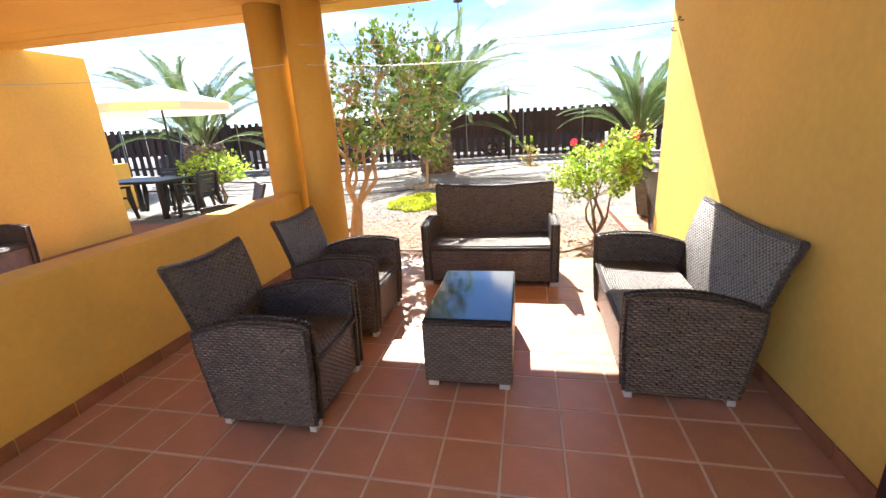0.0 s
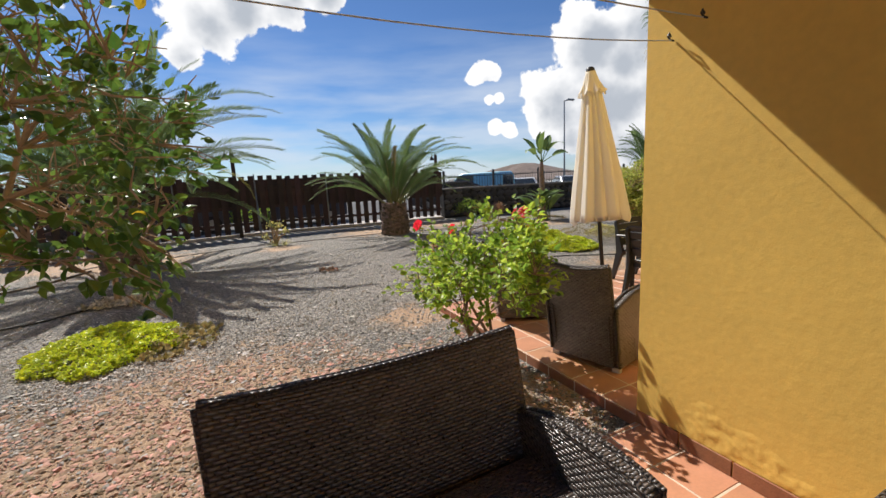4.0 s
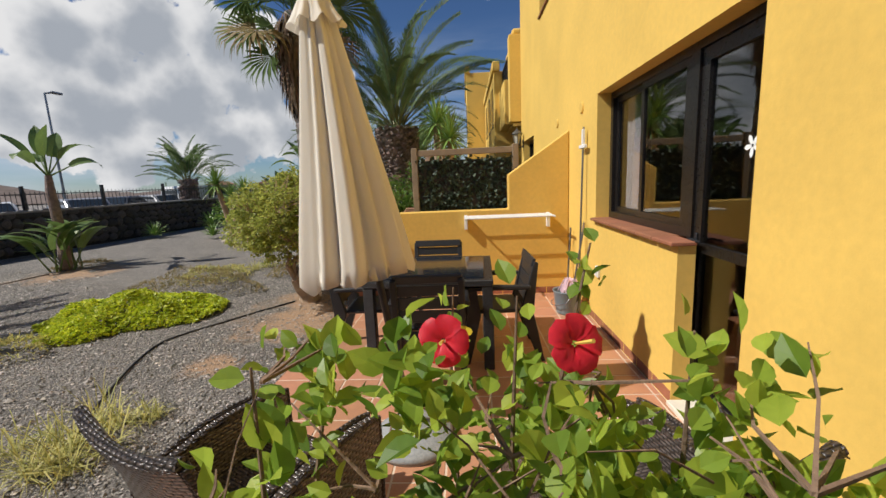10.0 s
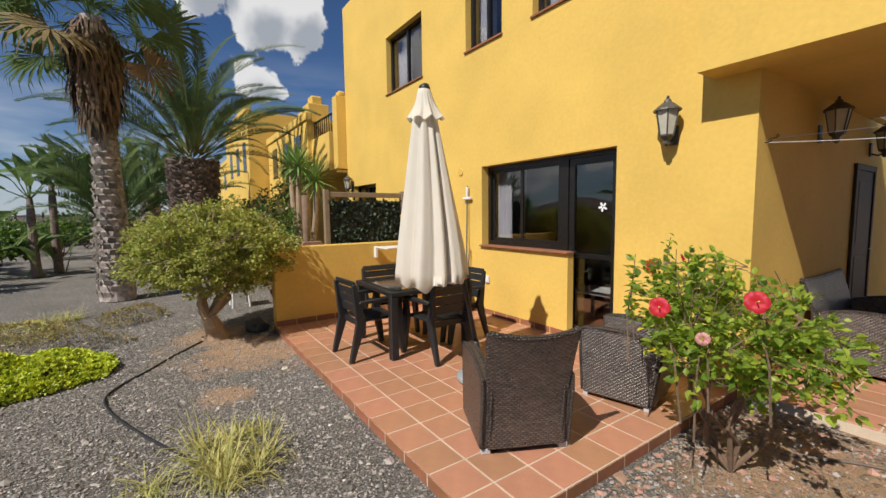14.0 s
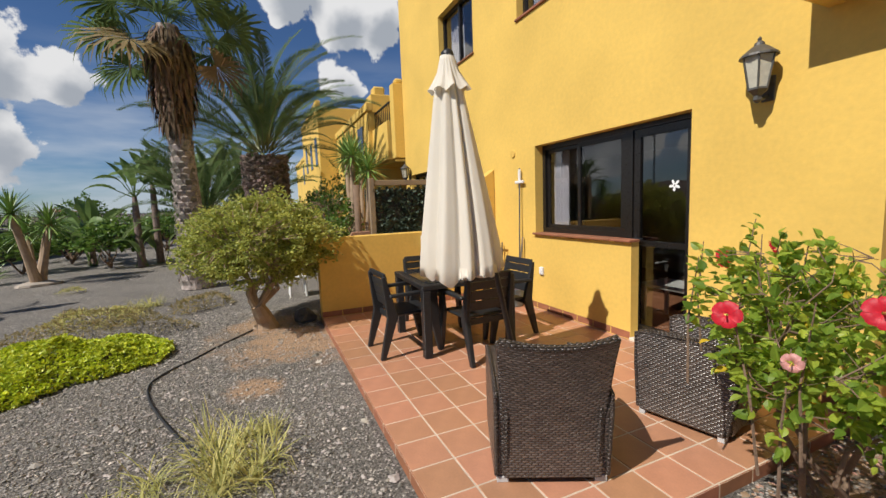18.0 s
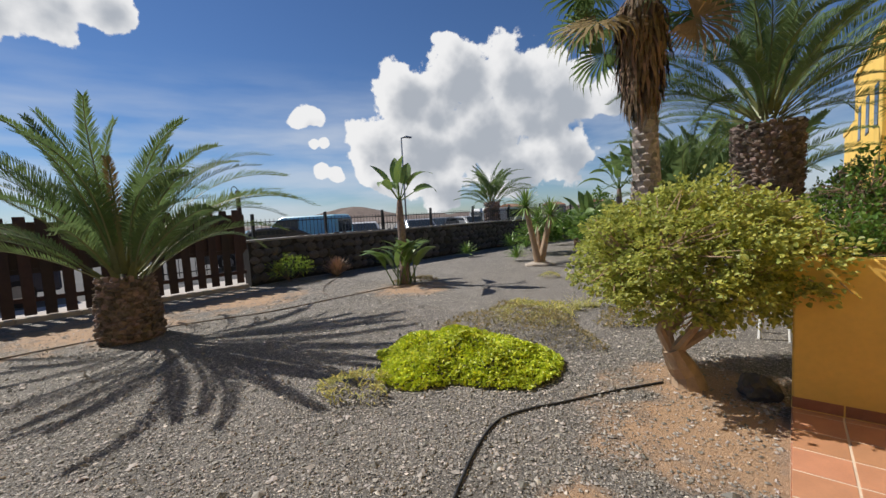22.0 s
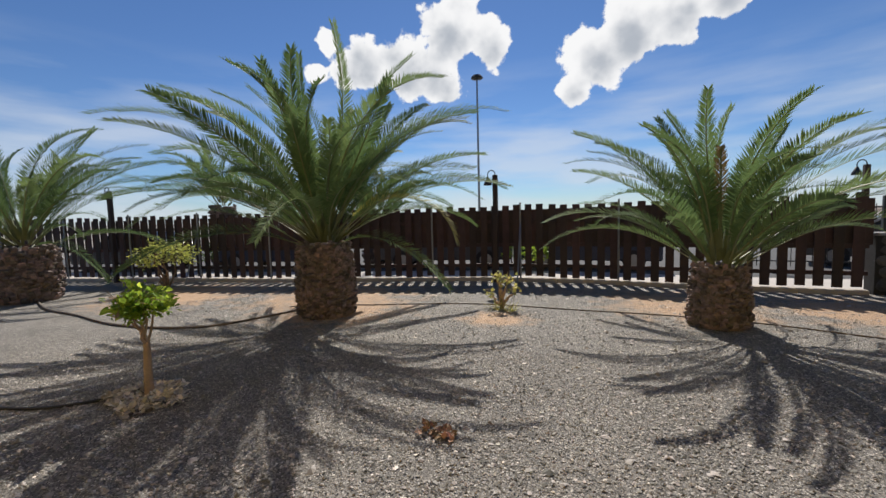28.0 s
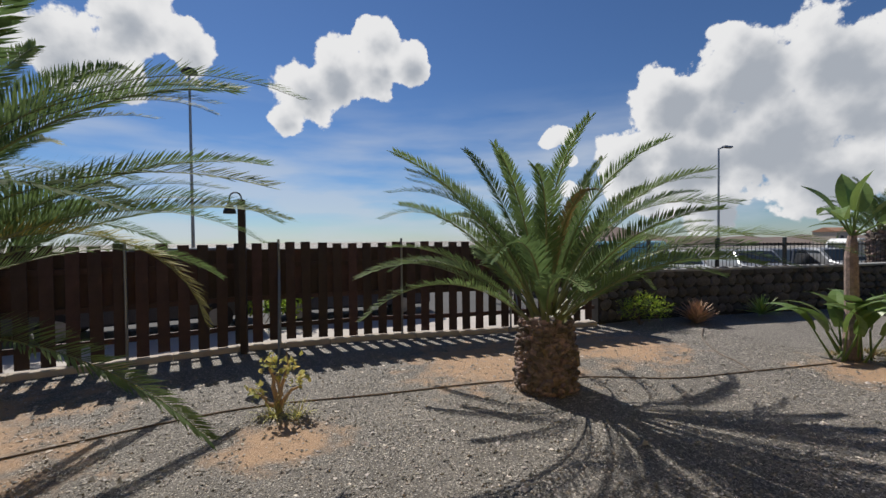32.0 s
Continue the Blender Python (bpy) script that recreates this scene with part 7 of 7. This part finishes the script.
hose("irrigation_hose", [(2.9, 8.38), (3.35, 8.62), (3.79, 8.82), (4.24, 8.99), (4.62, 9.06), (4.92, 8.95), (5.19, 8.77), (5.6, 8.52), (6.05, 8.2)], 0.0105, "hose_black", "black irrigation hose winding over the grit")
hose("irrigation_pipe", [(-4.2, 14.4), (-3.6, 14.95), (-2.83, 14.95), (-1.21, 15.48), (-0.1, 15.68), (1.31, 15.6), (2.99, 15.55), (4.37, 15.31), (5.6, 14.84), (6.91, 14.72), (8.6, 14.6)], 0.011, "pipe_brown", "thin brown irrigation pipe across the grit")
hose("irrigation_hose", [(-11.0, 13.3), (-9.4, 12.75), (-8.1, 12.6), (-6.2, 12.3), (-4.6, 12.6), (-4.0, 13.6), (-3.8, 14.2)], 0.022, "pipe_brown", "brown hose between the palms")
hose("irrigation_hose", [(-5.0, 9.5), (-3.5, 9.8), (-2.95, 10.15), (-2.75, 10.6)], 0.016, "hose_black", "black hose by the small standard tree")
hose("irrigation_pipe", [(-2.0, 4.95), (-1.4, 4.9), (-0.9, 4.98), (-0.4, 5.05), (0.3, 4.85), (0.8, 5.2)], 0.010, "pipe_brown", "thin pipe in front of the terrace")
hose("irrigation_pipe", [(6.91, 14.72), (7.2, 15.2), (7.37, 15.64), (8.0, 16.5), (8.88, 17.26)], 0.011, "pipe_brown", "thin brown pipe towards the stone wall")

# ---- small things of the patio ----
def lantern(m, label):
    t = thing("wall_lantern", m, label, "lantern", "wall lanterns")
    part("bracket", box(-0.045, 0.045, -0.02, 0.0, 0.02, 0.20, bevel=0.004), "lantern_metal", t)
    part("arm", tube([(0, -0.005, 0.06), (0, 0.06, 0.03), (0, 0.11, 0.05)], 0.012, 6), "lantern_metal", t)
    for k in range(6):
        a0, a1 = 2 * math.pi * k / 6, 2 * math.pi * (k + 1) / 6
        bm = bmesh.new()
        q = [bm.verts.new((r * math.cos(a), 0.12 + r * math.sin(a), z)) for r, z, a in ((0.060, 0.10, a0), (0.060, 0.10, a1), (0.100, 0.32, a1), (0.100, 0.32, a0))]
        bm.faces.new(q)
        g = part("pane", bm, "lantern_glass", t, "frosted pane")
        part("bar", rod((0.062 * math.cos(a0), 0.12 + 0.062 * math.sin(a0), 0.095), (0.103 * math.cos(a0), 0.12 + 0.103 * math.sin(a0), 0.325), 0.007, seg=5), "lantern_metal", t)
    part("foot", lathe([(0.01, 0.0), (0.03, 0.02), (0.025, 0.05), (0.068, 0.09), (0.066, 0.105)], 6, centre=(0, 0.12, 0)), "lantern_metal", t)
    part("roof", lathe([(0.122, 0.32), (0.118, 0.335), (0.06, 0.385), (0.035, 0.40), (0.03, 0.42), (0.012, 0.435), (0.014, 0.45), (0.002, 0.465)], 12, centre=(0, 0.12, 0)), "lantern_metal", t, "six-sided metal roof")
    return t


lt = lantern(pose(1.95, WY + 0.022, 2.17), "old iron wall lantern with frosted panes on the yellow wall")
copy_thing(lt, pose(WX - 0.022, 2.9, 2.22, 0, 0, 90))
copy_thing(lt, pose(WX - 0.022, 0.75, 2.22, 0, 0, 90))
copy_thing(lt, pose(9.95, WY + 0.022, 2.12))

for x, z in ((5.35, 2.23), (6.57, 2.22)):
    v = thing("vent_cover", pose(x, WY, z), "small round ochre vent cover on the wall", "vent", "vent covers")
    bm = lathe([(0.062, 0.0), (0.060, 0.012), (0.05, 0.018), (0.002, 0.018)], 20)
    bm.transform(Matrix.Rotation(radians(-90), 4, "X"))
    part("disc", bm, "plaster_ochre", v)
o = thing("wall_socket", pose(4.68, WY + 0.0, 0.55), "white outdoor wall socket", "socket")
part("plate", box(-0.04, 0.04, 0.0, 0.03, -0.055, 0.055, bevel=0.006), "white_plastic", o)
part("flap", box(-0.03, 0.03, 0.030, 0.037, -0.04, 0.02, bevel=0.003), "white_plastic", o)


def bucket_and_mop():
    b = thing("bucket", pose(5.08, 4.66, 0), "grey-blue plastic mop bucket in the corner", "bucket")
    part("pail", lathe([(0.115, 0.0), (0.125, 0.02), (0.155, 0.25), (0.165, 0.26), (0.158, 0.262), (0.148, 0.25), (0.118, 0.03), (0.002, 0.025)], 28), "bucket_blue", b, smooth=True)
    part("handle", tube([(-0.16, 0, 0.23), (-0.17, 0.06, 0.15), (-0.10, 0.155, 0.11), (0.0, 0.175, 0.10), (0.1, 0.155, 0.11), (0.17, 0.06, 0.15), (0.16, 0, 0.23)], 0.005, 6), "metal_grey", b)
    m = thing("mop", pose(5.07, 4.63, 0.18), "mop with pink strands standing in the bucket", "mop")
    bm = rod((0, -0.02, 0.05), (0.015, -0.13, 0.72), 0.012, seg=8)
    part("handle", bm, "metal_grey", m)
    part("grip", rod((0.015, -0.13, 0.70), (0.017, -0.14, 0.82), 0.013, seg=8), "wood_pale", m)
    bm = bmesh.new()
    rng = random.Random(6)
    for k in range(70):
        a = rng.uniform(0, 6.283)
        r = rng.uniform(0.06, 0.14)
        tube([(0, -0.02, 0.17), (r * 0.5 * math.cos(a), r * 0.5 * math.sin(a), 0.18 + rng.uniform(-0.02, 0.03)), (r * math.cos(a), r * math.sin(a), rng.uniform(0.03, 0.12))], 0.007, 5, bm=bm)
    part("mop_head", bm, "mop_pink", m, "pink and white cotton strands")
    s = thing("squeegee", pose(5.13, WY + 0.03, 0.0), "long-handled squeegee leaning on the wall", "squeegee")
    part("handle", rod((0, 0.05, 0.0), (0, 0.012, 2.0), 0.011, seg=8), "metal_grey", s)
    part("head", box(-0.10, 0.10, 0.0, 0.035, 1.78, 1.82, bevel=0.006), "white_plastic", s)
    part("blade", box(-0.02, 0.02, 0.0, 0.03, 1.82, 1.98, bevel=0.005), "white_plastic", s)
    d = thing("broom", pose(5.62, WY + 0.03, 0.0), "grey broom handle against the corner", "broom")
    part("handle", rod((0, 0.06, 0), (0.03, 0.01, 0.88), 0.012, seg=8), "metal_grey", d)


bucket_and_mop()


def wall_dryer():
    d = thing("clothes_dryer", pose(0, 0, 0), "folding white clothes dryer on the low wall", "dryer")
    x = PX1 - 0.02
    for y in (4.72, 5.76):
        part("bracket", box(x - 0.05, x + 0.018, y - 0.02, y + 0.02, 0.88, 1.06, bevel=0.004), "white_plastic", d)
        part("arm", box(x - 0.42, x - 0.02, y - 0.012, y + 0.012, 1.035, 1.055, bevel=0.003), "white_plastic", d)
    for k in range(6):
        xx = x - 0.06 - 0.07 * k
        part("line", rod((xx, 4.72, 1.05), (xx, 5.76, 1.05), 0.0085, seg=6), "white_plastic", d)


wall_dryer()
bm = bmesh.new()
bmesh.ops.create_icosphere(bm, subdivisions=3, radius=0.2)
for v in bm.verts:
    v.co = Vector((v.co.x * 0.85, v.co.y * 0.75, v.co.z * 0.6)) * (1 + 0.5 * noise.noise(v.co * 4) + 0.25 * noise.noise(v.co * 11))
solid("boulder", bm, "lava_stone", "dark lava boulder beside the low wall", "rock", m=pose(6.16, 7.50, G + 0.07))
solid("plastic_lid", lathe([(0.0, 0.0), (0.062, 0.0), (0.068, 0.012), (0.060, 0.018), (0.045, 0.010), (0.0, 0.010)], 20), "white_plastic", "small white plastic lid lying on the earth", "lid", smooth=True, m=pose(-1.74, 4.83, G + 0.004, 8, 5))


def cord(p, q, sag, r, mat, parent=None, name="washing_line", label="thin washing line strung across the terrace mouth"):
    p, q = Vector(p), Vector(q)
    pts = [p.lerp(q, s) - Vector((0, 0, sag * 4 * s * (1 - s))) for s in np.linspace(0, 1, 15)]
    return solid(name, tube(pts, r, 5), mat, label, "line")


cord((WX - 0.004, 4.30, 2.13), (-2.24, 4.16, 2.12), 0.10, 0.003, "wire")
cord((WX - 0.004, 4.14, 2.18), (-2.24, 4.15, 2.30), 0.06, 0.0035, "wire")
for y, z in ((4.30, 2.13), (4.14, 2.18)):
    h = thing("line_hook", pose(WX, y, z), "small rusty hook in the wall", "hook")
    part("eye", tube([(-0.004, 0, 0), (-0.03, 0, 0), (-0.05, 0, 0.015), (-0.04, 0, 0.03), (-0.025, 0, 0.015)], 0.005, 5), "metal_dark", h)
cord((-2.44, 4.2, 2.14), (-6.4, 3.6, 2.2), 0.08, 0.004, "wire")

# furniture dimly seen behind the glass
tb = thing("side_table", pose(3.3, 3.55, 0.02), "small pale table inside the living room", "table")
part("tabletop", box(-0.35, 0.35, -0.25, 0.25, 0.42, 0.46, bevel=0.01), "white_plastic", tb)
for x in (-0.3, 0.3):
    for y in (-0.2, 0.2):
        part("leg", box(x - 0.02, x + 0.02, y - 0.02, y + 0.02, 0, 0.42), "white_plastic", tb)
cu = bmesh.new()
pts = [(4.74 - 0.30 * k / 24, 4.17 + 0.022 * math.sin(k * 1.35)) for k in range(25)]
prism(pts + [(x, y - 0.006) for x, y in pts[::-1]], "z", 0.95, 2.3, bm=cu)
solid("curtain", cu, "curtain", "lilac white curtain gathered behind the window", "curtain")

# ---- neighbouring patio and houses ----
def ivy_screen():
    s = thing("ivy_screen", pose(0, 0, 0), "artificial ivy screen in a weathered timber frame", "screen")
    for y in (5.08, 6.42):
        part("post", box(6.17, 6.25, y - 0.04, y + 0.04, 0.0, 1.95, bevel=0.006), "wood_pale", s)
    part("top_rail", box(6.18, 6.24, 5.12, 6.38, 1.84, 1.92, bevel=0.006), "wood_pale", s)
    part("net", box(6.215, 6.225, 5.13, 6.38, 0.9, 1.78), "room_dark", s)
    rng = np.random.default_rng(9)
    n = 1800
    p = np.stack([rng.uniform(6.19, 6.215, n), rng.uniform(5.13, 6.38, n), rng.uniform(0.95, 1.8, n)], 1)
    v, f = leaf_cloud(p, np.stack([-np.abs(rng.normal(size=n)) * 0.5, rng.normal(size=n), rng.normal(size=n)], 1), 0.045, "round", rng)
    add_mesh("ivy_leaves", v, f, "ivy_screen", s, "dark plastic ivy leaves", kind="stuff")


ivy_screen()
bm = lathe([(0.06, 0), (0.06, 2.0)], 12)
solid("timber_post", bm, "bark", "round timber post of the neighbouring pergola", "post", smooth=True, m=pose(7.6, 6.35, G))
pc = thing("garden_chair", pose(6.75, 6.5, G), "terracotta-coloured plastic chair behind the low wall", "chair")
part("backrest", prism([(-0.25, 0.55), (-0.25, 1.05), (-0.15, 1.2), (0.15, 1.2), (0.25, 1.05), (0.25, 0.55)], "x", -0.02, 0.02, bevel=0.01), "roof_tile", pc)
part("seat", box(0.02, 0.45, -0.24, 0.24, 0.5, 0.54, bevel=0.01), "roof_tile", pc)
for x in (0.05, 0.4):
    for y in (-0.2, 0.2):
        part("leg", rod((x, y, 0), (x, y, 0.5), 0.02), "roof_tile", pc)
wc = thing("white_stool", pose(8.1, 7.45, G), "white plastic stool lying by the bush", "stool")
part("seat", box(-0.2, 0.2, -0.18, 0.18, 0.34, 0.38, bevel=0.01), "white_plastic", wc)
for x in (-0.16, 0.16):
    for y in (-0.14, 0.14):
        part("leg", rod((x, y, 0), (x * 0.9, y * 0.9, 0.34), 0.02), "white_plastic", wc)


def house_block(name, x0, x1, y0, y1, h, label, wins, cuts=()):
    t = thing(name, pose(0, 0, 0), label, "house", "row of yellow houses")
    part("wall", box(x0, x1, y0, y1, -0.1, h, bevel=0.01), "plaster_yellow", t)
    part("parapet", box(x0 - 0.05, x1 + 0.05, y1 - 0.15, y1 + 0.05, h, h + 0.25, bevel=0.02), "plaster_yellow", t)
    for a, b, z0, z1 in wins:
        w = part("window", box(a, b, y1 - 0.02, y1 + 0.015, z0, z1), "car_glass", t, "dark window")
        part("frame", box(a - 0.05, b + 0.05, y1 + 0.004, y1 + 0.02, z0 - 0.06, z0, bevel=0.004), "aluminium_black", w)
    return t


house_block("yellow_house", 12.2, 17.5, -2.0, 4.9, 4.3, "yellow rendered house with small windows and a roof terrace", [(12.9, 13.6, 3.0, 4.0), (14.4, 15.1, 3.0, 4.0), (16.0, 16.7, 3.0, 4.0), (13.0, 14.5, 0.6, 2.1)])
house_block("yellow_house", 17.6, 24.0, -2.0, 5.6, 5.6, "yellow rendered house farther along the row", [(18.2, 18.9, 3.4, 4.5), (20.0, 20.7, 3.4, 4.5), (22.0, 22.7, 3.4, 4.5)])
house_block("yellow_house", 24.1, 34.0, -2.0, 5.2, 4.6, "far yellow rendered house at the end of the row", [(25.2, 26.0, 3.2, 4.2), (28.0, 28.8, 3.2, 4.2)])
bl = thing("balcony", pose(0, 0, 0), "projecting yellow balcony with a tall end pier", "balcony")
part("pier", box(10.31, 10.6, 4.3, 4.70, 2.75, 4.6, bevel=0.01), "plaster_yellow", bl)
part("pier_cap", box(10.36, 10.55, 4.40, 4.62, 4.6, 4.74, bevel=0.04), "plaster_yellow", bl)
part("parapet", box(10.71, 12.6, 4.6, 4.78, 2.75, 3.75, bevel=0.01), "plaster_yellow", bl)
part("slab", box(10.71, 12.19, 3.2, 4.59, 2.7, 2.9), "plaster_yellow", bl)
part("rail", box(10.71, 12.6, 4.66, 4.70, 4.2, 4.24), "metal_dark", bl)
for k in range(10):
    part("baluster", box(10.75 + k * 0.18, 10.77 + k * 0.18, 4.67, 4.69, 3.75, 4.2), "metal_dark", bl)
for i, (x, y, h) in enumerate(((14.2, 4.0, 5.3), (16.2, 3.8, 5.2))):
    ch_ = thing("chimney", pose(x, y, 4.25), "yellow rendered chimney stack on the roof", "chimney")
    part("shaft", box(-0.35, 0.35, -0.35, 0.35, 0, h - 4.3, bevel=0.02), "plaster_yellow", ch_)
    part("cap", box(-0.2, 0.2, -0.2, 0.2, h - 4.3, h - 4.0, bevel=0.05), "plaster_yellow", ch_)
for i, (x, y, w, d, h) in enumerate(((120, 78, 7, 5, 3.2), (135, 70, 8, 5, 3.2), (150, 60, 8, 6, 3.5))):
    fh = thing("far_house", pose(x, y, G), "small far house with a terracotta roof", "house", "far houses")
    part("wall", box(-w / 2, w / 2, -d / 2, d / 2, 0, h), "kerb_concrete", fh)
    part("roof", prism([(-d / 2 - 0.3, h), (d / 2 + 0.3, h), (0, h + 1.0)], "x", -w / 2 - 0.3, w / 2 + 0.3), "roof_tile", fh)
    part("window", box(-w * 0.3, -w * 0.15, -d / 2 - 0.02, -d / 2 + 0.02, h * 0.3, h * 0.7), "car_glass", fh)

# neighbour's terrace: open parasol, table, chairs, sofa
pn = thing("open_parasol", pose(-7.6, 7.9, 0), "open cream parasol over the neighbour's table", "parasol")
part("pole", rod((0, 0, 0), (0, 0, 2.55), 0.022, seg=10), "metal_dark", pn)
bm = bmesh.new()
top = bm.verts.new((0, 0, 2.6))
rim, drop = [], []
for k in range(8):
    a = 2 * math.pi * k / 8 + 0.2
    rim.append(bm.verts.new((1.45 * math.cos(a), 1.45 * math.sin(a), 2.18)))
    drop.append(bm.verts.new((1.45 * math.cos(a), 1.45 * math.sin(a), 2.02)))
for k in range(8):
    bm.faces.new((top, rim[k], rim[(k + 1) % 8]))
    bm.faces.new((rim[k], drop[k], drop[(k + 1) % 8], rim[(k + 1) % 8]))
part("canopy", bm, "cloth_cream", pn, "cream cloth with a short valance")
part("base", lathe([(0.25, 0), (0.24, 0.05), (0.05, 0.1)], 20), "granite_base", pn)
for k in range(8):
    a = 2 * math.pi * k / 8 + 0.2
    part("rib", rod((0, 0, 2.55), (1.43 * math.cos(a), 1.43 * math.sin(a), 2.16), 0.008, seg=5), "metal_dark", pn)
nt_ = thing("dining_table", pose(-7.6, 7.1, 0), "dark square table on the neighbour's patio", "table")
part("tabletop", box(-0.75, 0.75, -0.45, 0.45, 0.69, 0.74, bevel=0.008), "table_weave", nt_)
for x in (-0.7, 0.7):
    for y in (-0.4, 0.4):
        part("leg", box(x - 0.04, x + 0.04, y - 0.04, y + 0.04, 0, 0.69), "table_weave", nt_)
for x, y, dx, dy in ((-7.9, 7.75, 0, -1), (-7.2, 7.75, 0.1, -1), (-7.9, 6.5, 0, 1), (-6.45, 7.1, -1, 0)):
    copy_thing(ch, facing(x, y, dx, dy))["group"] = "chairs round the neighbour's table"
nb = copy_thing(sofa_a, facing(-6.05, 3.1, 1, 0.1))
nb["label"], nb["group"] = "dark brown woven rattan sofa on the neighbour's terrace", "neighbour's seats"
nb = copy_thing(arm_a, facing(-3.75, 4.6, -0.7, -0.7))
nb["label"], nb["group"] = "brown woven rattan armchair on the neighbour's terrace", "neighbour's seats"


# ---- scatter on the ground ----
def pebbles(name, count, area, size, mat, label, seed, flat=0.55, keep=None):
    rng = np.random.default_rng(seed)
    x0, x1, y0, y1 = area
    P = np.stack([rng.uniform(x0, x1, count), rng.uniform(y0, y1, count)], 1)
    if keep:
        P = np.array([p for p in P if keep(p[0], p[1], rng)])
    n = len(P)
    base = np.array([[1, 0, 0], [0.3, 0.9, 0], [-0.8, 0.5, 0], [-0.6, -0.7, 0], [0.4, -0.9, 0], [0.1, 0.05, 0.9]])
    s = size * rng.lognormal(0, 0.45, n)
    a = rng.uniform(0, 2 * math.pi, n)
    j = 1 + 0.3 * rng.normal(size=(n, 6, 1))
    B = base[None] * j
    X = (B[:, :, 0] * np.cos(a)[:, None] - B[:, :, 1] * np.sin(a)[:, None]) * s[:, None] + P[:, :1]
    Y = (B[:, :, 0] * np.sin(a)[:, None] + B[:, :, 1] * np.cos(a)[:, None]) * s[:, None] + P[:, 1:]
    Z = np.abs(B[:, :, 2]) * s[:, None] * flat + (rng.normal(size=(n, 6)) * 0.15 * s[:, None])
    v = np.stack([X, Y, Z], 2).reshape(-1, 3)
    b = np.arange(n)[:, None] * 6
    f = np.concatenate([b + np.array([[k, (k + 1) % 5, 5]]) for k in range(5)])
    ob = new(name, raw_mesh(name, v, f, mat))
    ob.matrix_basis = pose(0, 0, G - 0.004)
    return tagged(ob, label, "ground cover", kind="stuff")


def in_garden(x, y, rng):
    if x < 1.28 and y < 4.5:
        return False
    if any((x - a) ** 2 + (y - b) ** 2 < (0.62 * r) ** 2 for a, b, r in EARTH) and rng.random() < 0.6:
        return False
    return not (x > 1.3 and y < 7.34 and x < 6.1)


pebbles("grit_stones", 110000, (-5.0, 7.5, 6.5, 13.0), 0.0078, "stone_grit", "loose dark volcanic grit stones", 1, keep=in_garden)
pebbles("grit_stones", 26000, (-7.0, 9.0, 13.0, 17.8), 0.010, "stone_grit", "loose dark volcanic grit stones", 2, keep=in_garden)
pebbles("grit_stones", 22000, (-3.2, 1.3, 4.5, 8.0), 0.008, "stone_grit", "loose dark volcanic grit stones", 3, keep=in_garden)
pebbles("wood_chips", 27000, (-3.4, 1.28, 4.5, 7.2), 0.0125, "wood_chip", "reddish bark chips and fallen leaves before the terrace", 4, 0.3,
        keep=lambda x, y, r: not (x > 1.28 and y < 7.34) and not (y < 4.5) and r.random() < max(0.0, 1.15 - (y - 4.5) / 2.8) * (0.10 + 0.90 * (x < 0.15)))
pebbles("pale_chips", 7000, (-6.0, 8.5, 6.5, 17.0), 0.0095, "pale_scrap", "scattered pale leaf scraps on the grit", 5, 0.3, keep=in_garden)
pebbles("leaf_scraps", 1300, (0.2, 1.3, 4.6, 6.6), 0.013, "wood_chip", "dry leaves under the hibiscus", 6, 0.3, keep=in_garden)

# ---- floor tiles, one by one ----
tile_meshes = {}


def tile(parent, x0, x1, y0, y1):
    g = 0.006
    w, d = x1 - x0 - 2 * g, y1 - y0 - 2 * g
    if w < 0.015 or d < 0.015:
        return
    key = (round(w, 3), round(d, 3))
    if key not in tile_meshes:
        tile_meshes[key] = mesh_of(box(0, w, 0, d, -0.012, 0.0, bevel=0.0025), "tile", "terracotta")
    shared("tile", tile_meshes[key], parent, pose(x0 + g, y0 + g, 0))


def lay(parent, xa, xb, ya, yb, jx, jy, turn=None):
    i = math.floor((xa - jx) / TILE)
    while jx + i * TILE < xb - 0.001:
        j = math.floor((ya - jy) / TILE)
        while jy + j * TILE < yb - 0.001:
            tile(parent, max(xa, jx + i * TILE), min(xb, jx + (i + 1) * TILE), max(ya, jy + j * TILE), min(yb, jy + (j + 1) * TILE))
            j += 1
        i += 1


lay(floor_terrace, TX0, WX, -0.34, WY, TX, TY)
lay(floor_patio, 1.34, PX1, WY, PY1, 1.34, 4.50)
